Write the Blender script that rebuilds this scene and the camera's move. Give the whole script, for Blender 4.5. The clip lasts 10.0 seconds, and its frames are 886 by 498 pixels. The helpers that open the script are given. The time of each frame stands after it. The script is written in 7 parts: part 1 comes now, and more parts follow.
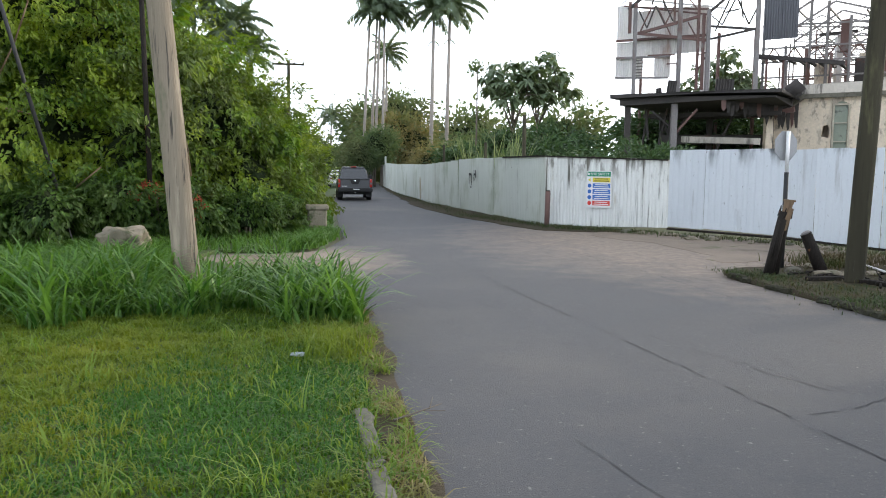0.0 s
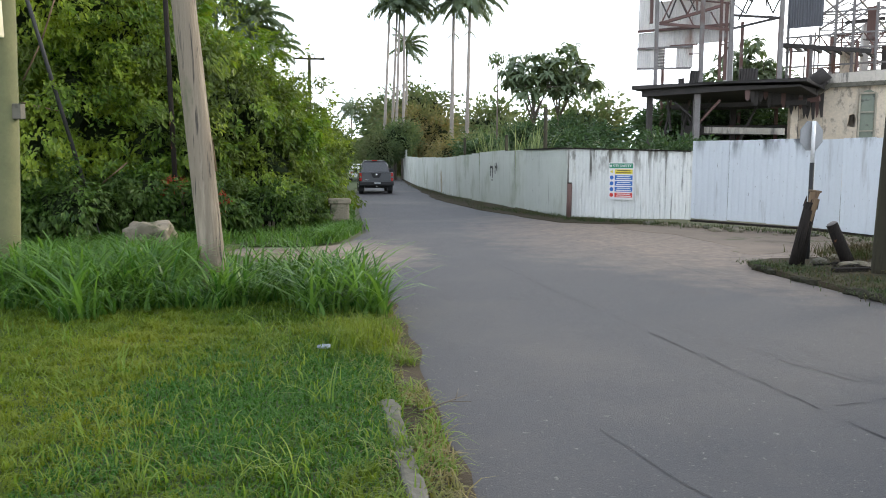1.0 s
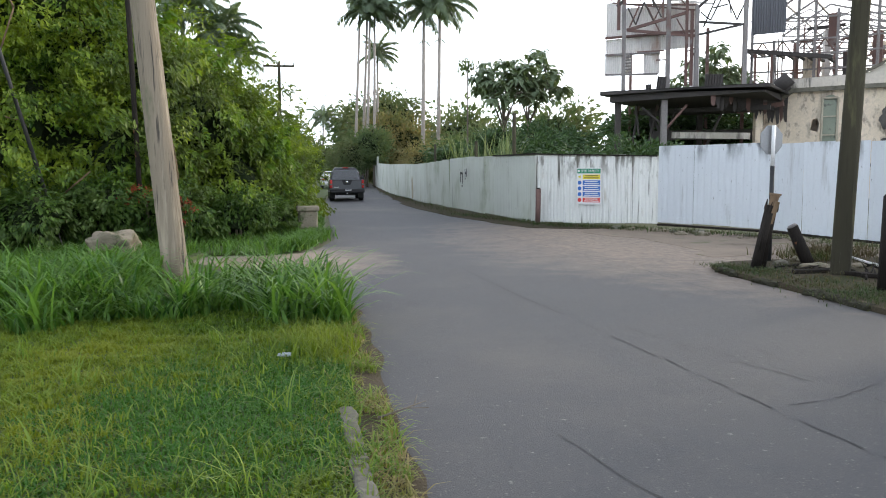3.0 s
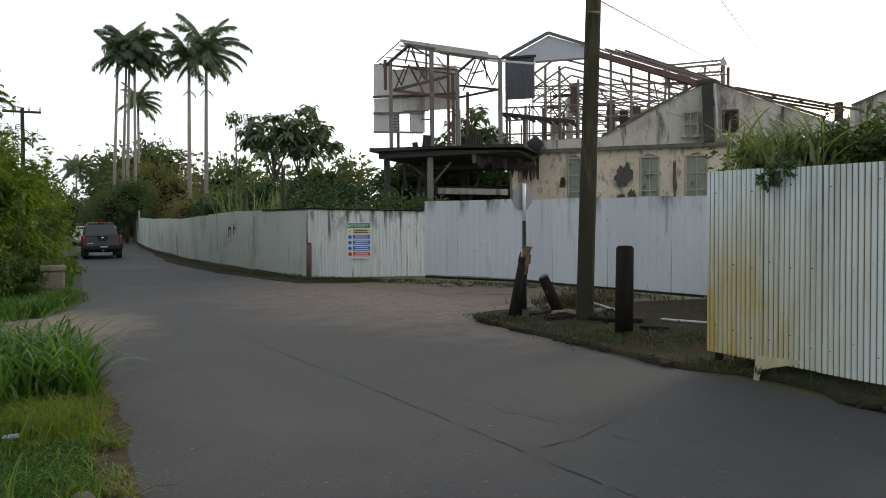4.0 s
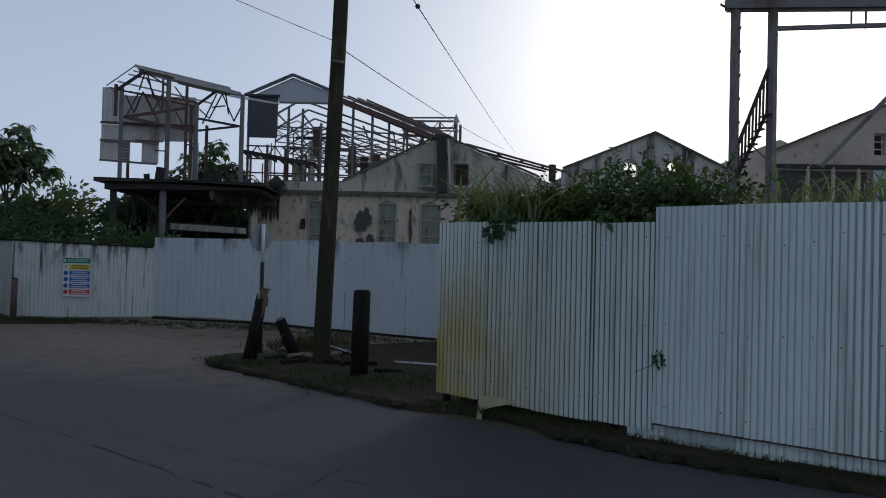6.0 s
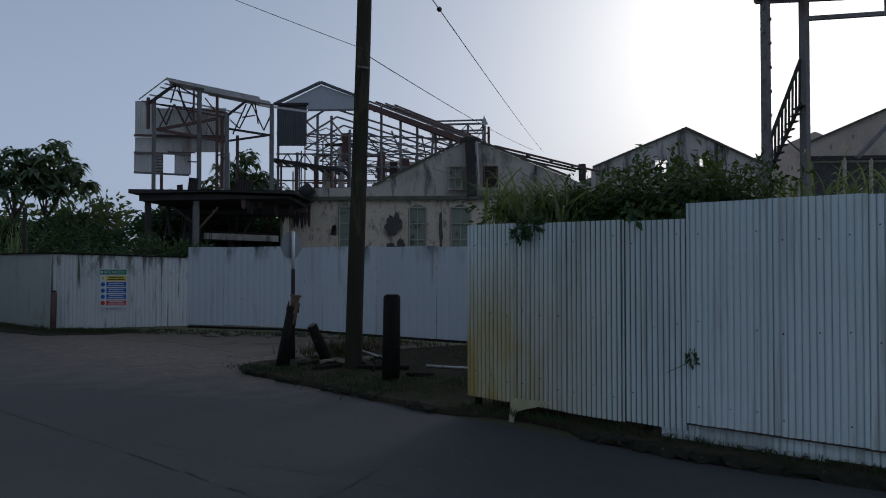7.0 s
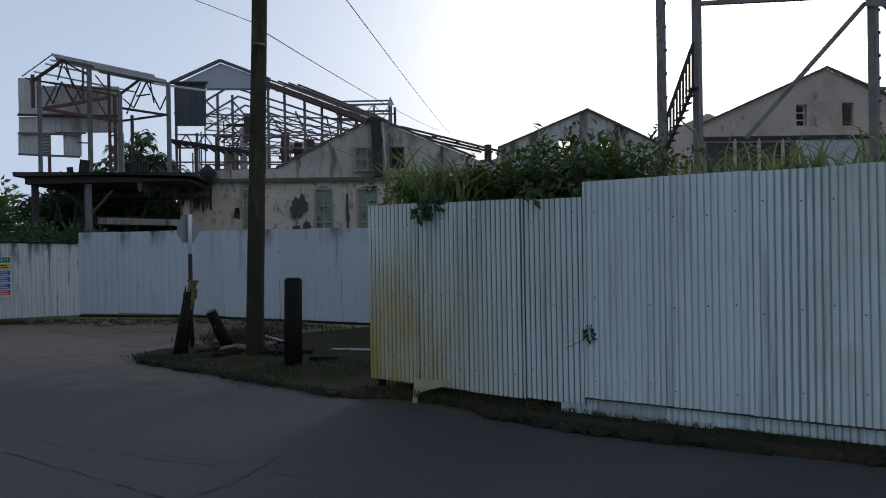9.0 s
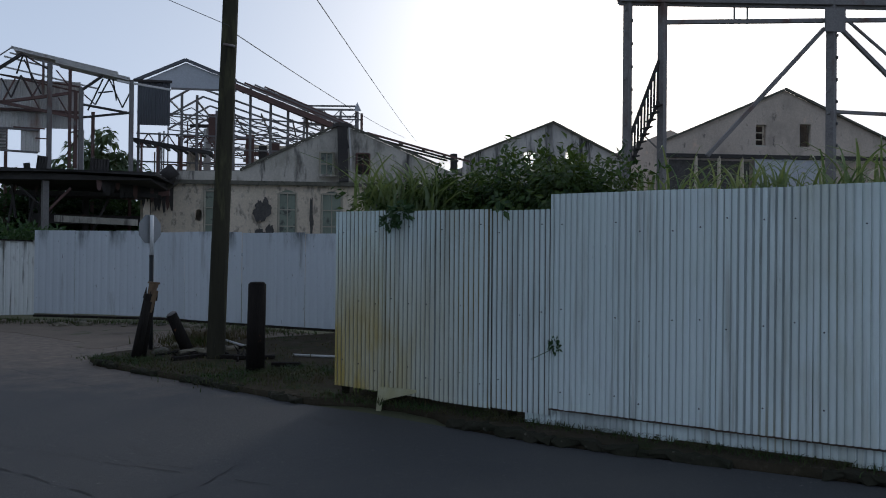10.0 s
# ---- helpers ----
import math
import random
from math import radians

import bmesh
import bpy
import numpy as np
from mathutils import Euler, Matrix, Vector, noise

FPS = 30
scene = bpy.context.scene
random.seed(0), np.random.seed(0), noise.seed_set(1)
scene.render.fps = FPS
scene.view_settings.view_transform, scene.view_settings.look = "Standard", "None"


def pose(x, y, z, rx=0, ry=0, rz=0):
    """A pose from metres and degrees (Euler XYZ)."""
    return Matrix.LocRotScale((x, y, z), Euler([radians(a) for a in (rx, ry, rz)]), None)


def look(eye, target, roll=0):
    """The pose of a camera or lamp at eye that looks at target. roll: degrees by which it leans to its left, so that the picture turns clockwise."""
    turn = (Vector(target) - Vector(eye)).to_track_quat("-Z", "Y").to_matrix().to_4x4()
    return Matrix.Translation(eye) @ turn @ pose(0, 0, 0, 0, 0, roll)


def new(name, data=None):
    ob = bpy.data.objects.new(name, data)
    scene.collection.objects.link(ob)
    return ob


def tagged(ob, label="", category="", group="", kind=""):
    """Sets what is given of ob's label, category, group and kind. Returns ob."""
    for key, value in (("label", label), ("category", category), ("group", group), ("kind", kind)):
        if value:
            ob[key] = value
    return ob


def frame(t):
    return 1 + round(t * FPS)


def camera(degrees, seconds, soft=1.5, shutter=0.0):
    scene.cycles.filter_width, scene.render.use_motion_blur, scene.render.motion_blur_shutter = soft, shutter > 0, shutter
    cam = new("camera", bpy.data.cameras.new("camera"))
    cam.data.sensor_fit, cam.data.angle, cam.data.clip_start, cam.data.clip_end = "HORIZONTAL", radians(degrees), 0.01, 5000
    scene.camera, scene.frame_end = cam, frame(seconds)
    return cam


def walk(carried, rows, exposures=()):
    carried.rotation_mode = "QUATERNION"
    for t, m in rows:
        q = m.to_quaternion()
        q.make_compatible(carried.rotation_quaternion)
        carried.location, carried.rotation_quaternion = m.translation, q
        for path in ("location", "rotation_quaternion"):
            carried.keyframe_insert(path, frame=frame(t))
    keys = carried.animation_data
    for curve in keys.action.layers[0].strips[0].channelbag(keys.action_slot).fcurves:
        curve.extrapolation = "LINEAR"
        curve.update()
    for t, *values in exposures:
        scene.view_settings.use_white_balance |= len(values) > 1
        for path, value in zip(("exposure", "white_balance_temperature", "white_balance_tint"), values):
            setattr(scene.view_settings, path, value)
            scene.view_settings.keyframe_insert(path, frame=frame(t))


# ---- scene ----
cam = camera(59.13, 10.0, soft=1.0)
PATH = [
    (0, (-0.096, 0.045, 1.626), (-0.004, 9.992, 0.595), 0.43),
    (0.5, (-0.123, 0.035, 1.624), (-0.102, 9.967, 0.456), 0.78),
    (1, (-0.125, 0.003, 1.626), (-0.298, 9.939, 0.507), -0.03),
    (1.5, (-0.072, 0.012, 1.63), (-0.158, 9.962, 0.634), -0.42),
    (2, (-0.045, 0.007, 1.626), (0.004, 9.957, 0.623), -0.20),
    (3.3, (-0.008, -0.002, 1.62), (0.266, 9.939, 0.577), -0.86),
    (3.5, (-0.001, 0.031, 1.617), (0.609, 9.963, 0.632), -0.75),
    (4, (0.111, 0.02, 1.648), (3.089, 9.558, 1.266), -0.61),
    (4.5, (0.136, 0.036, 1.637), (4.994, 8.773, 1.88), 0.34),
    (5, (0.098, 0.007, 1.649), (5.628, 8.338, 1.76), 0.31),
    (5.5, (0.124, 0.028, 1.677), (5.778, 8.275, 1.837), 0.37),
    (5.7, (0.09, 0.0, 1.674), (5.882, 8.152, 1.736), 1.33),
    (6.8, (0.11, -0.013, 1.673), (6.228, 7.878, 2.228), -0.06),
    (7, (0.143, -0.011, 1.673), (5.73, 8.28, 1.876), -0.05),
    (7.5, (0.206, 0.013, 1.661), (6.069, 8.114, 1.67), -0.17),
    (8, (0.253, 0.016, 1.663), (6.052, 8.161, 1.464), -0.45),
    (8.5, (0.264, -0.005, 1.665), (6.563, 7.761, 1.576), -0.15),
    (9, (0.27, 0.008, 1.665), (6.778, 7.6, 1.62), -0.98),
    (9.5, (0.237, 0.019, 1.67), (6.961, 7.42, 1.606), -0.01),
    (10, (0.225, 0.043, 1.671), (7.09, 7.315, 1.726), 0.54),
]
walk(cam, [(t, look(eye, target, roll)) for t, eye, target, roll in PATH],
     [(0.0, 0.78, 6300, 10), (3.2, 0.74, 6300, 10), (3.5, 0.50, 6300, 10), (4.0, -0.36, 6700, 8), (4.5, -1.20, 5950, 10), (5.0, -1.78, 5450, 10), (5.5, -1.56, 5450, 10), (7.0, -2.05, 5250, 10), (7.5, -1.72, 5350, 10), (8.0, -1.53, 5400, 10), (10.0, -1.50, 5400, 10)])

# ---------------------------------------------------------------- world and sun
SUN_AZ, SUN_EL = radians(58), radians(19)
world = bpy.data.worlds.new("sky")
scene.world = world
world.use_nodes = True
wn = world.node_tree.nodes
wl = world.node_tree.links
wn.clear()
sky = wn.new("ShaderNodeTexSky")
sky.sky_type = "NISHITA"
sky.sun_disc = False
sky.sun_elevation, sky.sun_rotation = SUN_EL, SUN_AZ
sky.altitude, sky.air_density, sky.dust_density, sky.ozone_density = 0, 1.0, 6.0, 1.0
back = wn.new("ShaderNodeBackground")
back.inputs["Strength"].default_value = 0.055
haze = wn.new("ShaderNodeBackground")
haze.inputs["Color"].default_value = (0.86, 0.915, 1.0, 1)
up = wn.new("ShaderNodeSeparateXYZ")
paler = wn.new("ShaderNodeMapRange")
paler.inputs["From Min"].default_value, paler.inputs["From Max"].default_value = 0.05, 0.85
paler.inputs["To Min"].default_value, paler.inputs["To Max"].default_value = 1.72, 0.55
wl.new(wn.new("ShaderNodeTexCoord").outputs["Generated"], up.inputs[0])
wl.new(up.outputs["Z"], paler.inputs["Value"])
wl.new(paler.outputs[0], haze.inputs["Strength"])
both = wn.new("ShaderNodeAddShader")
wout = wn.new("ShaderNodeOutputWorld")
wl.new(sky.outputs[0], back.inputs["Color"])
wl.new(back.outputs[0], both.inputs[0])
wl.new(haze.outputs[0], both.inputs[1])
wl.new(both.outputs[0], wout.inputs["Surface"])

sun = new("sun", bpy.data.lights.new("sun", "SUN"))
sun.data.energy, sun.data.angle, sun.data.color = 0.9, radians(10), (1.0, 0.88, 0.68)
sun_way = Vector((math.sin(SUN_AZ) * math.cos(SUN_EL), math.cos(SUN_AZ) * math.cos(SUN_EL), math.sin(SUN_EL)))
sun.matrix_world = look(sun_way * 100, (0, 0, 0))


# ---------------------------------------------------------------- materials
def shade_tree(name):
    m = bpy.data.materials.new(name)
    m.use_nodes = True
    nt = m.node_tree
    return m, nt, nt.nodes["Principled BSDF"]


def node(nt, kind, **inputs):
    n = nt.nodes.new(kind)
    for key, value in inputs.items():
        n.inputs[key.replace("_", " ")].default_value = value
    return n


def noise_at(nt, scale, detail=4.0, stretch=(1, 1, 1), own=False):
    """Noise over the place, in metres, stretched where wanted."""
    at = nt.nodes.new("ShaderNodeTexCoord").outputs["Object"] if own else nt.nodes.new("ShaderNodeNewGeometry").outputs["Position"]
    mapping = nt.nodes.new("ShaderNodeMapping")
    mapping.inputs["Scale"].default_value = stretch
    nt.links.new(at, mapping.inputs["Vector"])
    n = node(nt, "ShaderNodeTexNoise", Scale=scale, Detail=detail, Roughness=0.6)
    nt.links.new(mapping.outputs[0], n.inputs["Vector"])
    return n.outputs["Fac"]


def ramp(nt, fac, lo, hi):
    n = nt.nodes.new("ShaderNodeMapRange")
    n.inputs["From Min"].default_value, n.inputs["From Max"].default_value = lo, hi
    nt.links.new(fac, n.inputs["Value"])
    return n.outputs[0]


def mixed(nt, fac, a, b, how="MIX"):
    n = nt.nodes.new("ShaderNodeMix")
    n.data_type, n.blend_type = "RGBA", how
    for socket, value in ((n.inputs[0], fac), (n.inputs[6], a), (n.inputs[7], b)):
        if isinstance(value, (tuple, float, int)):
            socket.default_value = (*value, 1) if isinstance(value, tuple) else value
        else:
            nt.links.new(value, socket)
    return n.outputs[2]


def bumped(nt, bsdf, height, strength, distance=0.01):
    n = node(nt, "ShaderNodeBump", Strength=strength, Distance=distance)
    nt.links.new(height, n.inputs["Height"])
    nt.links.new(n.outputs[0], bsdf.inputs["Normal"])


def around(nt, x, y, turn, half_x, half_y, lo, hi):
    """1 inside an uneven oval patch of the ground, 0 outside it."""
    mapping = nt.nodes.new("ShaderNodeMapping")
    mapping.vector_type = "TEXTURE"
    mapping.inputs["Location"].default_value = (x, y, 0)
    mapping.inputs["Rotation"].default_value = (0, 0, radians(turn))
    mapping.inputs["Scale"].default_value = (half_x, half_y, 1)
    nt.links.new(nt.nodes.new("ShaderNodeNewGeometry").outputs["Position"], mapping.inputs["Vector"])
    far = nt.nodes.new("ShaderNodeVectorMath")
    far.operation = "LENGTH"
    nt.links.new(mapping.outputs[0], far.inputs[0])
    ragged_far = nt.nodes.new("ShaderNodeMath")
    ragged_far.operation = "ADD"
    nt.links.new(far.outputs["Value"], ragged_far.inputs[0])
    nt.links.new(noise_at(nt, 1.6, 6), ragged_far.inputs[1])
    return ramp(nt, ragged_far.outputs[0], hi, lo)


def surface(name, base, other, rough=0.8, big=0.8, small=25.0, bump=0.3, metal=0.0, stretch=(1, 1, 1), stains=(), vary=0.0, own=False, depth=0.01, grain=0.35, spec=0.5, patches=(), top_stain=None):
    """Two colours mixed at two scales, with stains (colour, scale, from, to, stretch) and a fine relief."""
    m, nt, b = shade_tree(name)
    broad = noise_at(nt, big, 5, stretch, own)
    fine = noise_at(nt, small, 6, stretch, own)
    color = mixed(nt, ramp(nt, broad, 0.3, 0.7), base, other)
    color = mixed(nt, grain, color, mixed(nt, ramp(nt, fine, 0.3, 0.7), tuple(c * 0.55 for c in base), tuple(min(1, c * 1.3) for c in other)))
    for tone, scale, lo, hi, pull in stains:
        color = mixed(nt, ramp(nt, noise_at(nt, scale, 6, pull, own), lo, hi), color, tone)
    if top_stain:
        tone, z0, z1, scale, lo, hi = top_stain
        xyz = nt.nodes.new("ShaderNodeSeparateXYZ")
        nt.links.new(nt.nodes.new("ShaderNodeNewGeometry").outputs["Position"], xyz.inputs[0])
        run = nt.nodes.new("ShaderNodeMath")
        run.operation = "MULTIPLY"
        nt.links.new(ramp(nt, xyz.outputs["Z"], z0, z1), run.inputs[0])
        nt.links.new(ramp(nt, noise_at(nt, scale, 6, (1, 1, 0.3)), lo, hi), run.inputs[1])
        color = mixed(nt, run.outputs[0], color, tone)
    for tone, tone2, *where in patches:
        color = mixed(nt, around(nt, *where), color, mixed(nt, ramp(nt, noise_at(nt, 7, 6), 0.35, 0.65), tone, tone2))
    b.inputs["Specular IOR Level"].default_value = spec
    if vary:
        info = nt.nodes.new("ShaderNodeObjectInfo")
        color = mixed(nt, 1.0, color, mixed(nt, info.outputs["Random"], (1 - vary,) * 3, (1 + vary * 0.3,) * 3), "MULTIPLY")
    nt.links.new(color, b.inputs["Base Color"])
    b.inputs["Metallic"].default_value = metal
    rr = nt.nodes.new("ShaderNodeMapRange")
    rr.inputs["To Min"].default_value, rr.inputs["To Max"].default_value = max(0.05, rough - 0.12), min(1, rough + 0.1)
    nt.links.new(fine, rr.inputs["Value"])
    nt.links.new(rr.outputs[0], b.inputs["Roughness"])
    if bump:
        bumped(nt, b, fine, bump, depth)
    return m


def fence_paint():
    """Chalky white paint with drips, and yellow algae that spread from the fence's free end."""
    m, nt, b = shade_tree("chalky_white_paint")
    color = mixed(nt, ramp(nt, noise_at(nt, 0.6, 5), 0.3, 0.7), (0.74, 0.815, 0.80), (0.66, 0.735, 0.715))
    color = mixed(nt, ramp(nt, noise_at(nt, 7.0, 6, (1, 1, 0.05)), 0.54, 0.76), color, (0.32, 0.32, 0.27))
    color = mixed(nt, ramp(nt, noise_at(nt, 1.1, 6, (1, 1, 0.35)), 0.52, 0.8), color, (0.46, 0.46, 0.36))
    xyz = nt.nodes.new("ShaderNodeSeparateXYZ")
    nt.links.new(nt.nodes.new("ShaderNodeNewGeometry").outputs["Position"], xyz.inputs[0])
    spread = nt.nodes.new("ShaderNodeMath")
    spread.operation = "MULTIPLY"
    nt.links.new(ramp(nt, xyz.outputs["Y"], 5.2, 6.9), spread.inputs[0])
    nt.links.new(ramp(nt, xyz.outputs["Z"], 1.9, 0.75), spread.inputs[1])
    patch = nt.nodes.new("ShaderNodeMath")
    patch.operation = "MULTIPLY"
    nt.links.new(spread.outputs[0], patch.inputs[0])
    nt.links.new(ramp(nt, noise_at(nt, 2.2, 6, (1, 1, 0.25)), 0.15, 0.5), patch.inputs[1])
    color = mixed(nt, patch.outputs[0], color, (0.44, 0.34, 0.10))
    color = mixed(nt, ramp(nt, noise_at(nt, 0.7, 5, (1, 1, 0.7)), 0.62, 0.8), color, (0.50, 0.47, 0.28))
    color = mixed(nt, ramp(nt, noise_at(nt, 16, 5, (1, 1, 0.15)), 0.70, 0.78), color, (0.12, 0.10, 0.08))
    info = nt.nodes.new("ShaderNodeObjectInfo")
    color = mixed(nt, 1.0, color, mixed(nt, info.outputs["Random"], (0.9, 0.9, 0.9), (1.03, 1.03, 1.03)), "MULTIPLY")
    nt.links.new(color, b.inputs["Base Color"])
    b.inputs["Roughness"].default_value = 0.5
    bumped(nt, b, noise_at(nt, 30, 5), 0.1)
    return m


def leafy(name, a, b_, c, glow=0.35, rough=0.5, scale=0.5, d=None):
    """Foliage: each leaf its own green, patches over the crown, light through the blade."""
    m, nt, b = shade_tree(name)
    geo = nt.nodes.new("ShaderNodeNewGeometry")
    color = mixed(nt, geo.outputs["Random Per Island"], a, b_)
    color = mixed(nt, ramp(nt, noise_at(nt, scale, 3), 0.42, 0.66), color, c)
    if d:
        color = mixed(nt, ramp(nt, noise_at(nt, scale * 0.45, 5), 0.50, 0.62), color, d)
    nt.links.new(color, b.inputs["Base Color"])
    b.inputs["Roughness"].default_value = rough
    b.inputs["Specular IOR Level"].default_value = 0.3
    thin = nt.nodes.new("ShaderNodeBsdfTranslucent")
    nt.links.new(mixed(nt, 1.0, color, (1.5, 1.5, 0.7), "MULTIPLY"), thin.inputs["Color"])
    mix = nt.nodes.new("ShaderNodeMixShader")
    mix.inputs[0].default_value = glow
    nt.links.new(b.outputs[0], mix.inputs[1])
    nt.links.new(thin.outputs[0], mix.inputs[2])
    nt.links.new(mix.outputs[0], nt.nodes["Material Output"].inputs["Surface"])
    return m


def plain(name, color, rough=0.5, metal=0.0, spec=0.5):
    m, nt, b = shade_tree(name)
    fine = noise_at(nt, 40, 4)
    nt.links.new(mixed(nt, ramp(nt, fine, 0.3, 0.7), tuple(c * 0.85 for c in color), color), b.inputs["Base Color"])
    b.inputs["Roughness"].default_value, b.inputs["Metallic"].default_value = rough, metal
    b.inputs["Specular IOR Level"].default_value = spec
    return m


ASPHALT = surface("worn_asphalt", (0.047, 0.047, 0.050), (0.066, 0.065, 0.068), 0.78, 0.35, 90, 0.6, spec=0.5, grain=0.6,
                  stains=(((0.055, 0.053, 0.053), 0.5, 0.54, 0.72, (1, 0.25, 1)), ((0.20, 0.19, 0.175), 22.0, 0.63, 0.70, (1, 1, 1)), ((0.035, 0.035, 0.036), 16, 0.64, 0.70, (1, 1, 1)), ((0.048, 0.047, 0.048), 2.5, 0.60, 0.70, (1, 0.4, 1)), ((0.092, 0.085, 0.078), 0.22, 0.5, 0.7, (1, 1, 1)), ((0.13, 0.12, 0.11), 45, 0.60, 0.68, (1, 1, 1))),
                  patches=(((0.26, 0.20, 0.15), (0.155, 0.12, 0.09), 6.4, 16.9, 14, 3.8, 6.2, 1.3, 2.15), ((0.30, 0.24, 0.18), (0.20, 0.158, 0.12), -2.7, 13.3, 0, 1.6, 2.2, 1.1, 1.95)))
CRACK = surface("tar_joint", (0.03, 0.03, 0.031), (0.055, 0.053, 0.052), 0.9, 3, 60, 0.4)
DIRT = surface("pale_dirt", (0.28, 0.218, 0.162), (0.175, 0.135, 0.10), 0.85, 0.9, 40, 0.5,
               stains=(((0.10, 0.11, 0.05), 1.3, 0.58, 0.66, (1, 1, 1)), ((0.40, 0.34, 0.28), 14, 0.66, 0.72, (1, 1, 1)), ((0.10, 0.08, 0.058), 0.8, 0.58, 0.68, (1, 1, 1))), depth=0.02, spec=0.4)
SOIL = surface("grass_soil", (0.035, 0.075, 0.012), (0.06, 0.075, 0.018), 0.95, 0.8, 30, 0.8, stains=(((0.075, 0.06, 0.035), 2.2, 0.58, 0.7, (1, 1, 1)),), depth=0.02)
FIELD = surface("rough_ground", (0.06, 0.085, 0.03), (0.11, 0.10, 0.055), 0.95, 0.15, 6, 0.6, depth=0.03)
VERGE = surface("verge_dirt", (0.078, 0.062, 0.044), (0.048, 0.042, 0.026), 0.95, 1.5, 30, 0.8, stains=(((0.11, 0.09, 0.065), 5, 0.6, 0.7, (1, 1, 1)), ((0.03, 0.042, 0.014), 1.2, 0.56, 0.68, (1, 1, 1))), depth=0.04, spec=0.08)
KERB = surface("old_concrete", (0.17, 0.155, 0.125), (0.09, 0.085, 0.06), 0.9, 2.5, 30, 0.7, stains=(((0.05, 0.05, 0.035), 5, 0.55, 0.7, (1, 1, 1)),))
STONE = surface("mossy_stone", (0.31, 0.26, 0.20), (0.15, 0.135, 0.09), 0.95, 3, 22, 0.9, stains=(((0.06, 0.075, 0.03), 4, 0.52, 0.66, (1, 1, 1)), ((0.42, 0.25, 0.12), 6, 0.66, 0.74, (1, 1, 1))), depth=0.03)
WALL = surface("weathered_render", (0.70, 0.595, 0.465), (0.60, 0.505, 0.385), 0.92, 0.5, 9, 0.5,
               stains=(((0.16, 0.145, 0.125), 0.55, 0.60, 0.76, (1, 1, 0.3)), ((0.13, 0.115, 0.10), 1.6, 0.62, 0.74, (1, 1, 0.3)), ((0.30, 0.25, 0.20), 3.5, 0.54, 0.66, (1, 1, 0.6)), ((0.48, 0.40, 0.31), 2.5, 0.66, 0.74, (1, 1, 1))), depth=0.03)
DARKWALL = surface("sooted_render", (0.58, 0.53, 0.46), (0.46, 0.42, 0.36), 0.92, 0.5, 9, 0.5,
                   stains=(((0.07, 0.066, 0.06), 1.1, 0.53, 0.66, (1, 1, 0.3)), ((0.10, 0.095, 0.085), 3.4, 0.58, 0.70, (1, 1, 0.16)), ((0.30, 0.27, 0.22), 0.7, 0.5, 0.7, (1, 1, 0.6))), depth=0.03)
BROWNWALL = surface("brown_weathered_render", (0.62, 0.52, 0.43), (0.50, 0.41, 0.33), 0.92, 0.35, 9, 0.5, stains=(((0.40, 0.33, 0.27), 0.7, 0.5, 0.68, (1, 1, 0.7)), ((0.16, 0.14, 0.12), 2.4, 0.62, 0.72, (1, 1, 0.5)), ((0.66, 0.50, 0.38), 1.4, 0.6, 0.72, (1, 1, 1))), depth=0.03)
STREAKWALL = surface("streaked_pale_render", (0.64, 0.60, 0.55), (0.52, 0.48, 0.44), 0.92, 0.5, 9, 0.5, stains=(((0.05, 0.05, 0.05), 1.3, 0.52, 0.62, (1, 1, 0.16)), ((0.30, 0.28, 0.26), 0.5, 0.5, 0.7, (1, 1, 0.5))), depth=0.03)
# Serves fallen render patches and the painted shade inside openings.
PATCH_AND_SHADE = surface("fallen_render_and_inside_shade", (0.055, 0.05, 0.048), (0.11, 0.10, 0.09), 0.95, 3, 12, 0.9, depth=0.03)
STEEL = surface("weathered_steel", (0.15, 0.138, 0.132), (0.25, 0.23, 0.22), 0.75, 0.9, 15, 0.3, stains=(((0.13, 0.065, 0.045), 0.8, 0.56, 0.70, (1, 1, 0.5)),))
RUST = surface("rusty_steel", (0.17, 0.092, 0.075), (0.11, 0.068, 0.06), 0.85, 1.1, 15, 0.4, stains=(((0.20, 0.18, 0.17), 1.2, 0.6, 0.7, (1, 1, 1)),))
BLACKSTEEL = surface("burnt_canopy", (0.03, 0.028, 0.027), (0.06, 0.05, 0.045), 0.85, 0.6, 10, 0.4, stains=(((0.16, 0.07, 0.04), 0.6, 0.64, 0.76, (1, 1, 1)),))
ZINC = surface("old_zinc_sheet", (0.76, 0.73, 0.70), (0.64, 0.60, 0.57), 0.6, 0.7, 14, 0.1, stains=(((0.30, 0.19, 0.14), 0.8, 0.58, 0.74, (1, 1, 0.3)),), vary=0.15)
DARKZINC = surface("dark_grey_sheet", (0.12, 0.125, 0.14), (0.09, 0.09, 0.10), 0.6, 0.7, 14, 0.1)
GABLEWHITE = surface("pale_gable_sheet", (0.52, 0.53, 0.56), (0.44, 0.45, 0.48), 0.6, 0.6, 12, 0.1)
NEARPAINT = fence_paint()
# Darker and fainter tones, with stains, for the groove faces.
DARKGROOVE = surface("dark_groove", (0.10, 0.105, 0.095), (0.33, 0.35, 0.33), 0.8, 3.0, 20, 0.2, stretch=(1, 1, 0.2), stains=(((0.10, 0.095, 0.075), 6, 0.48, 0.62, (1, 1, 0.12)), ((0.20, 0.155, 0.05), 1.2, 0.50, 0.64, (1, 1, 0.5))), grain=0.2)
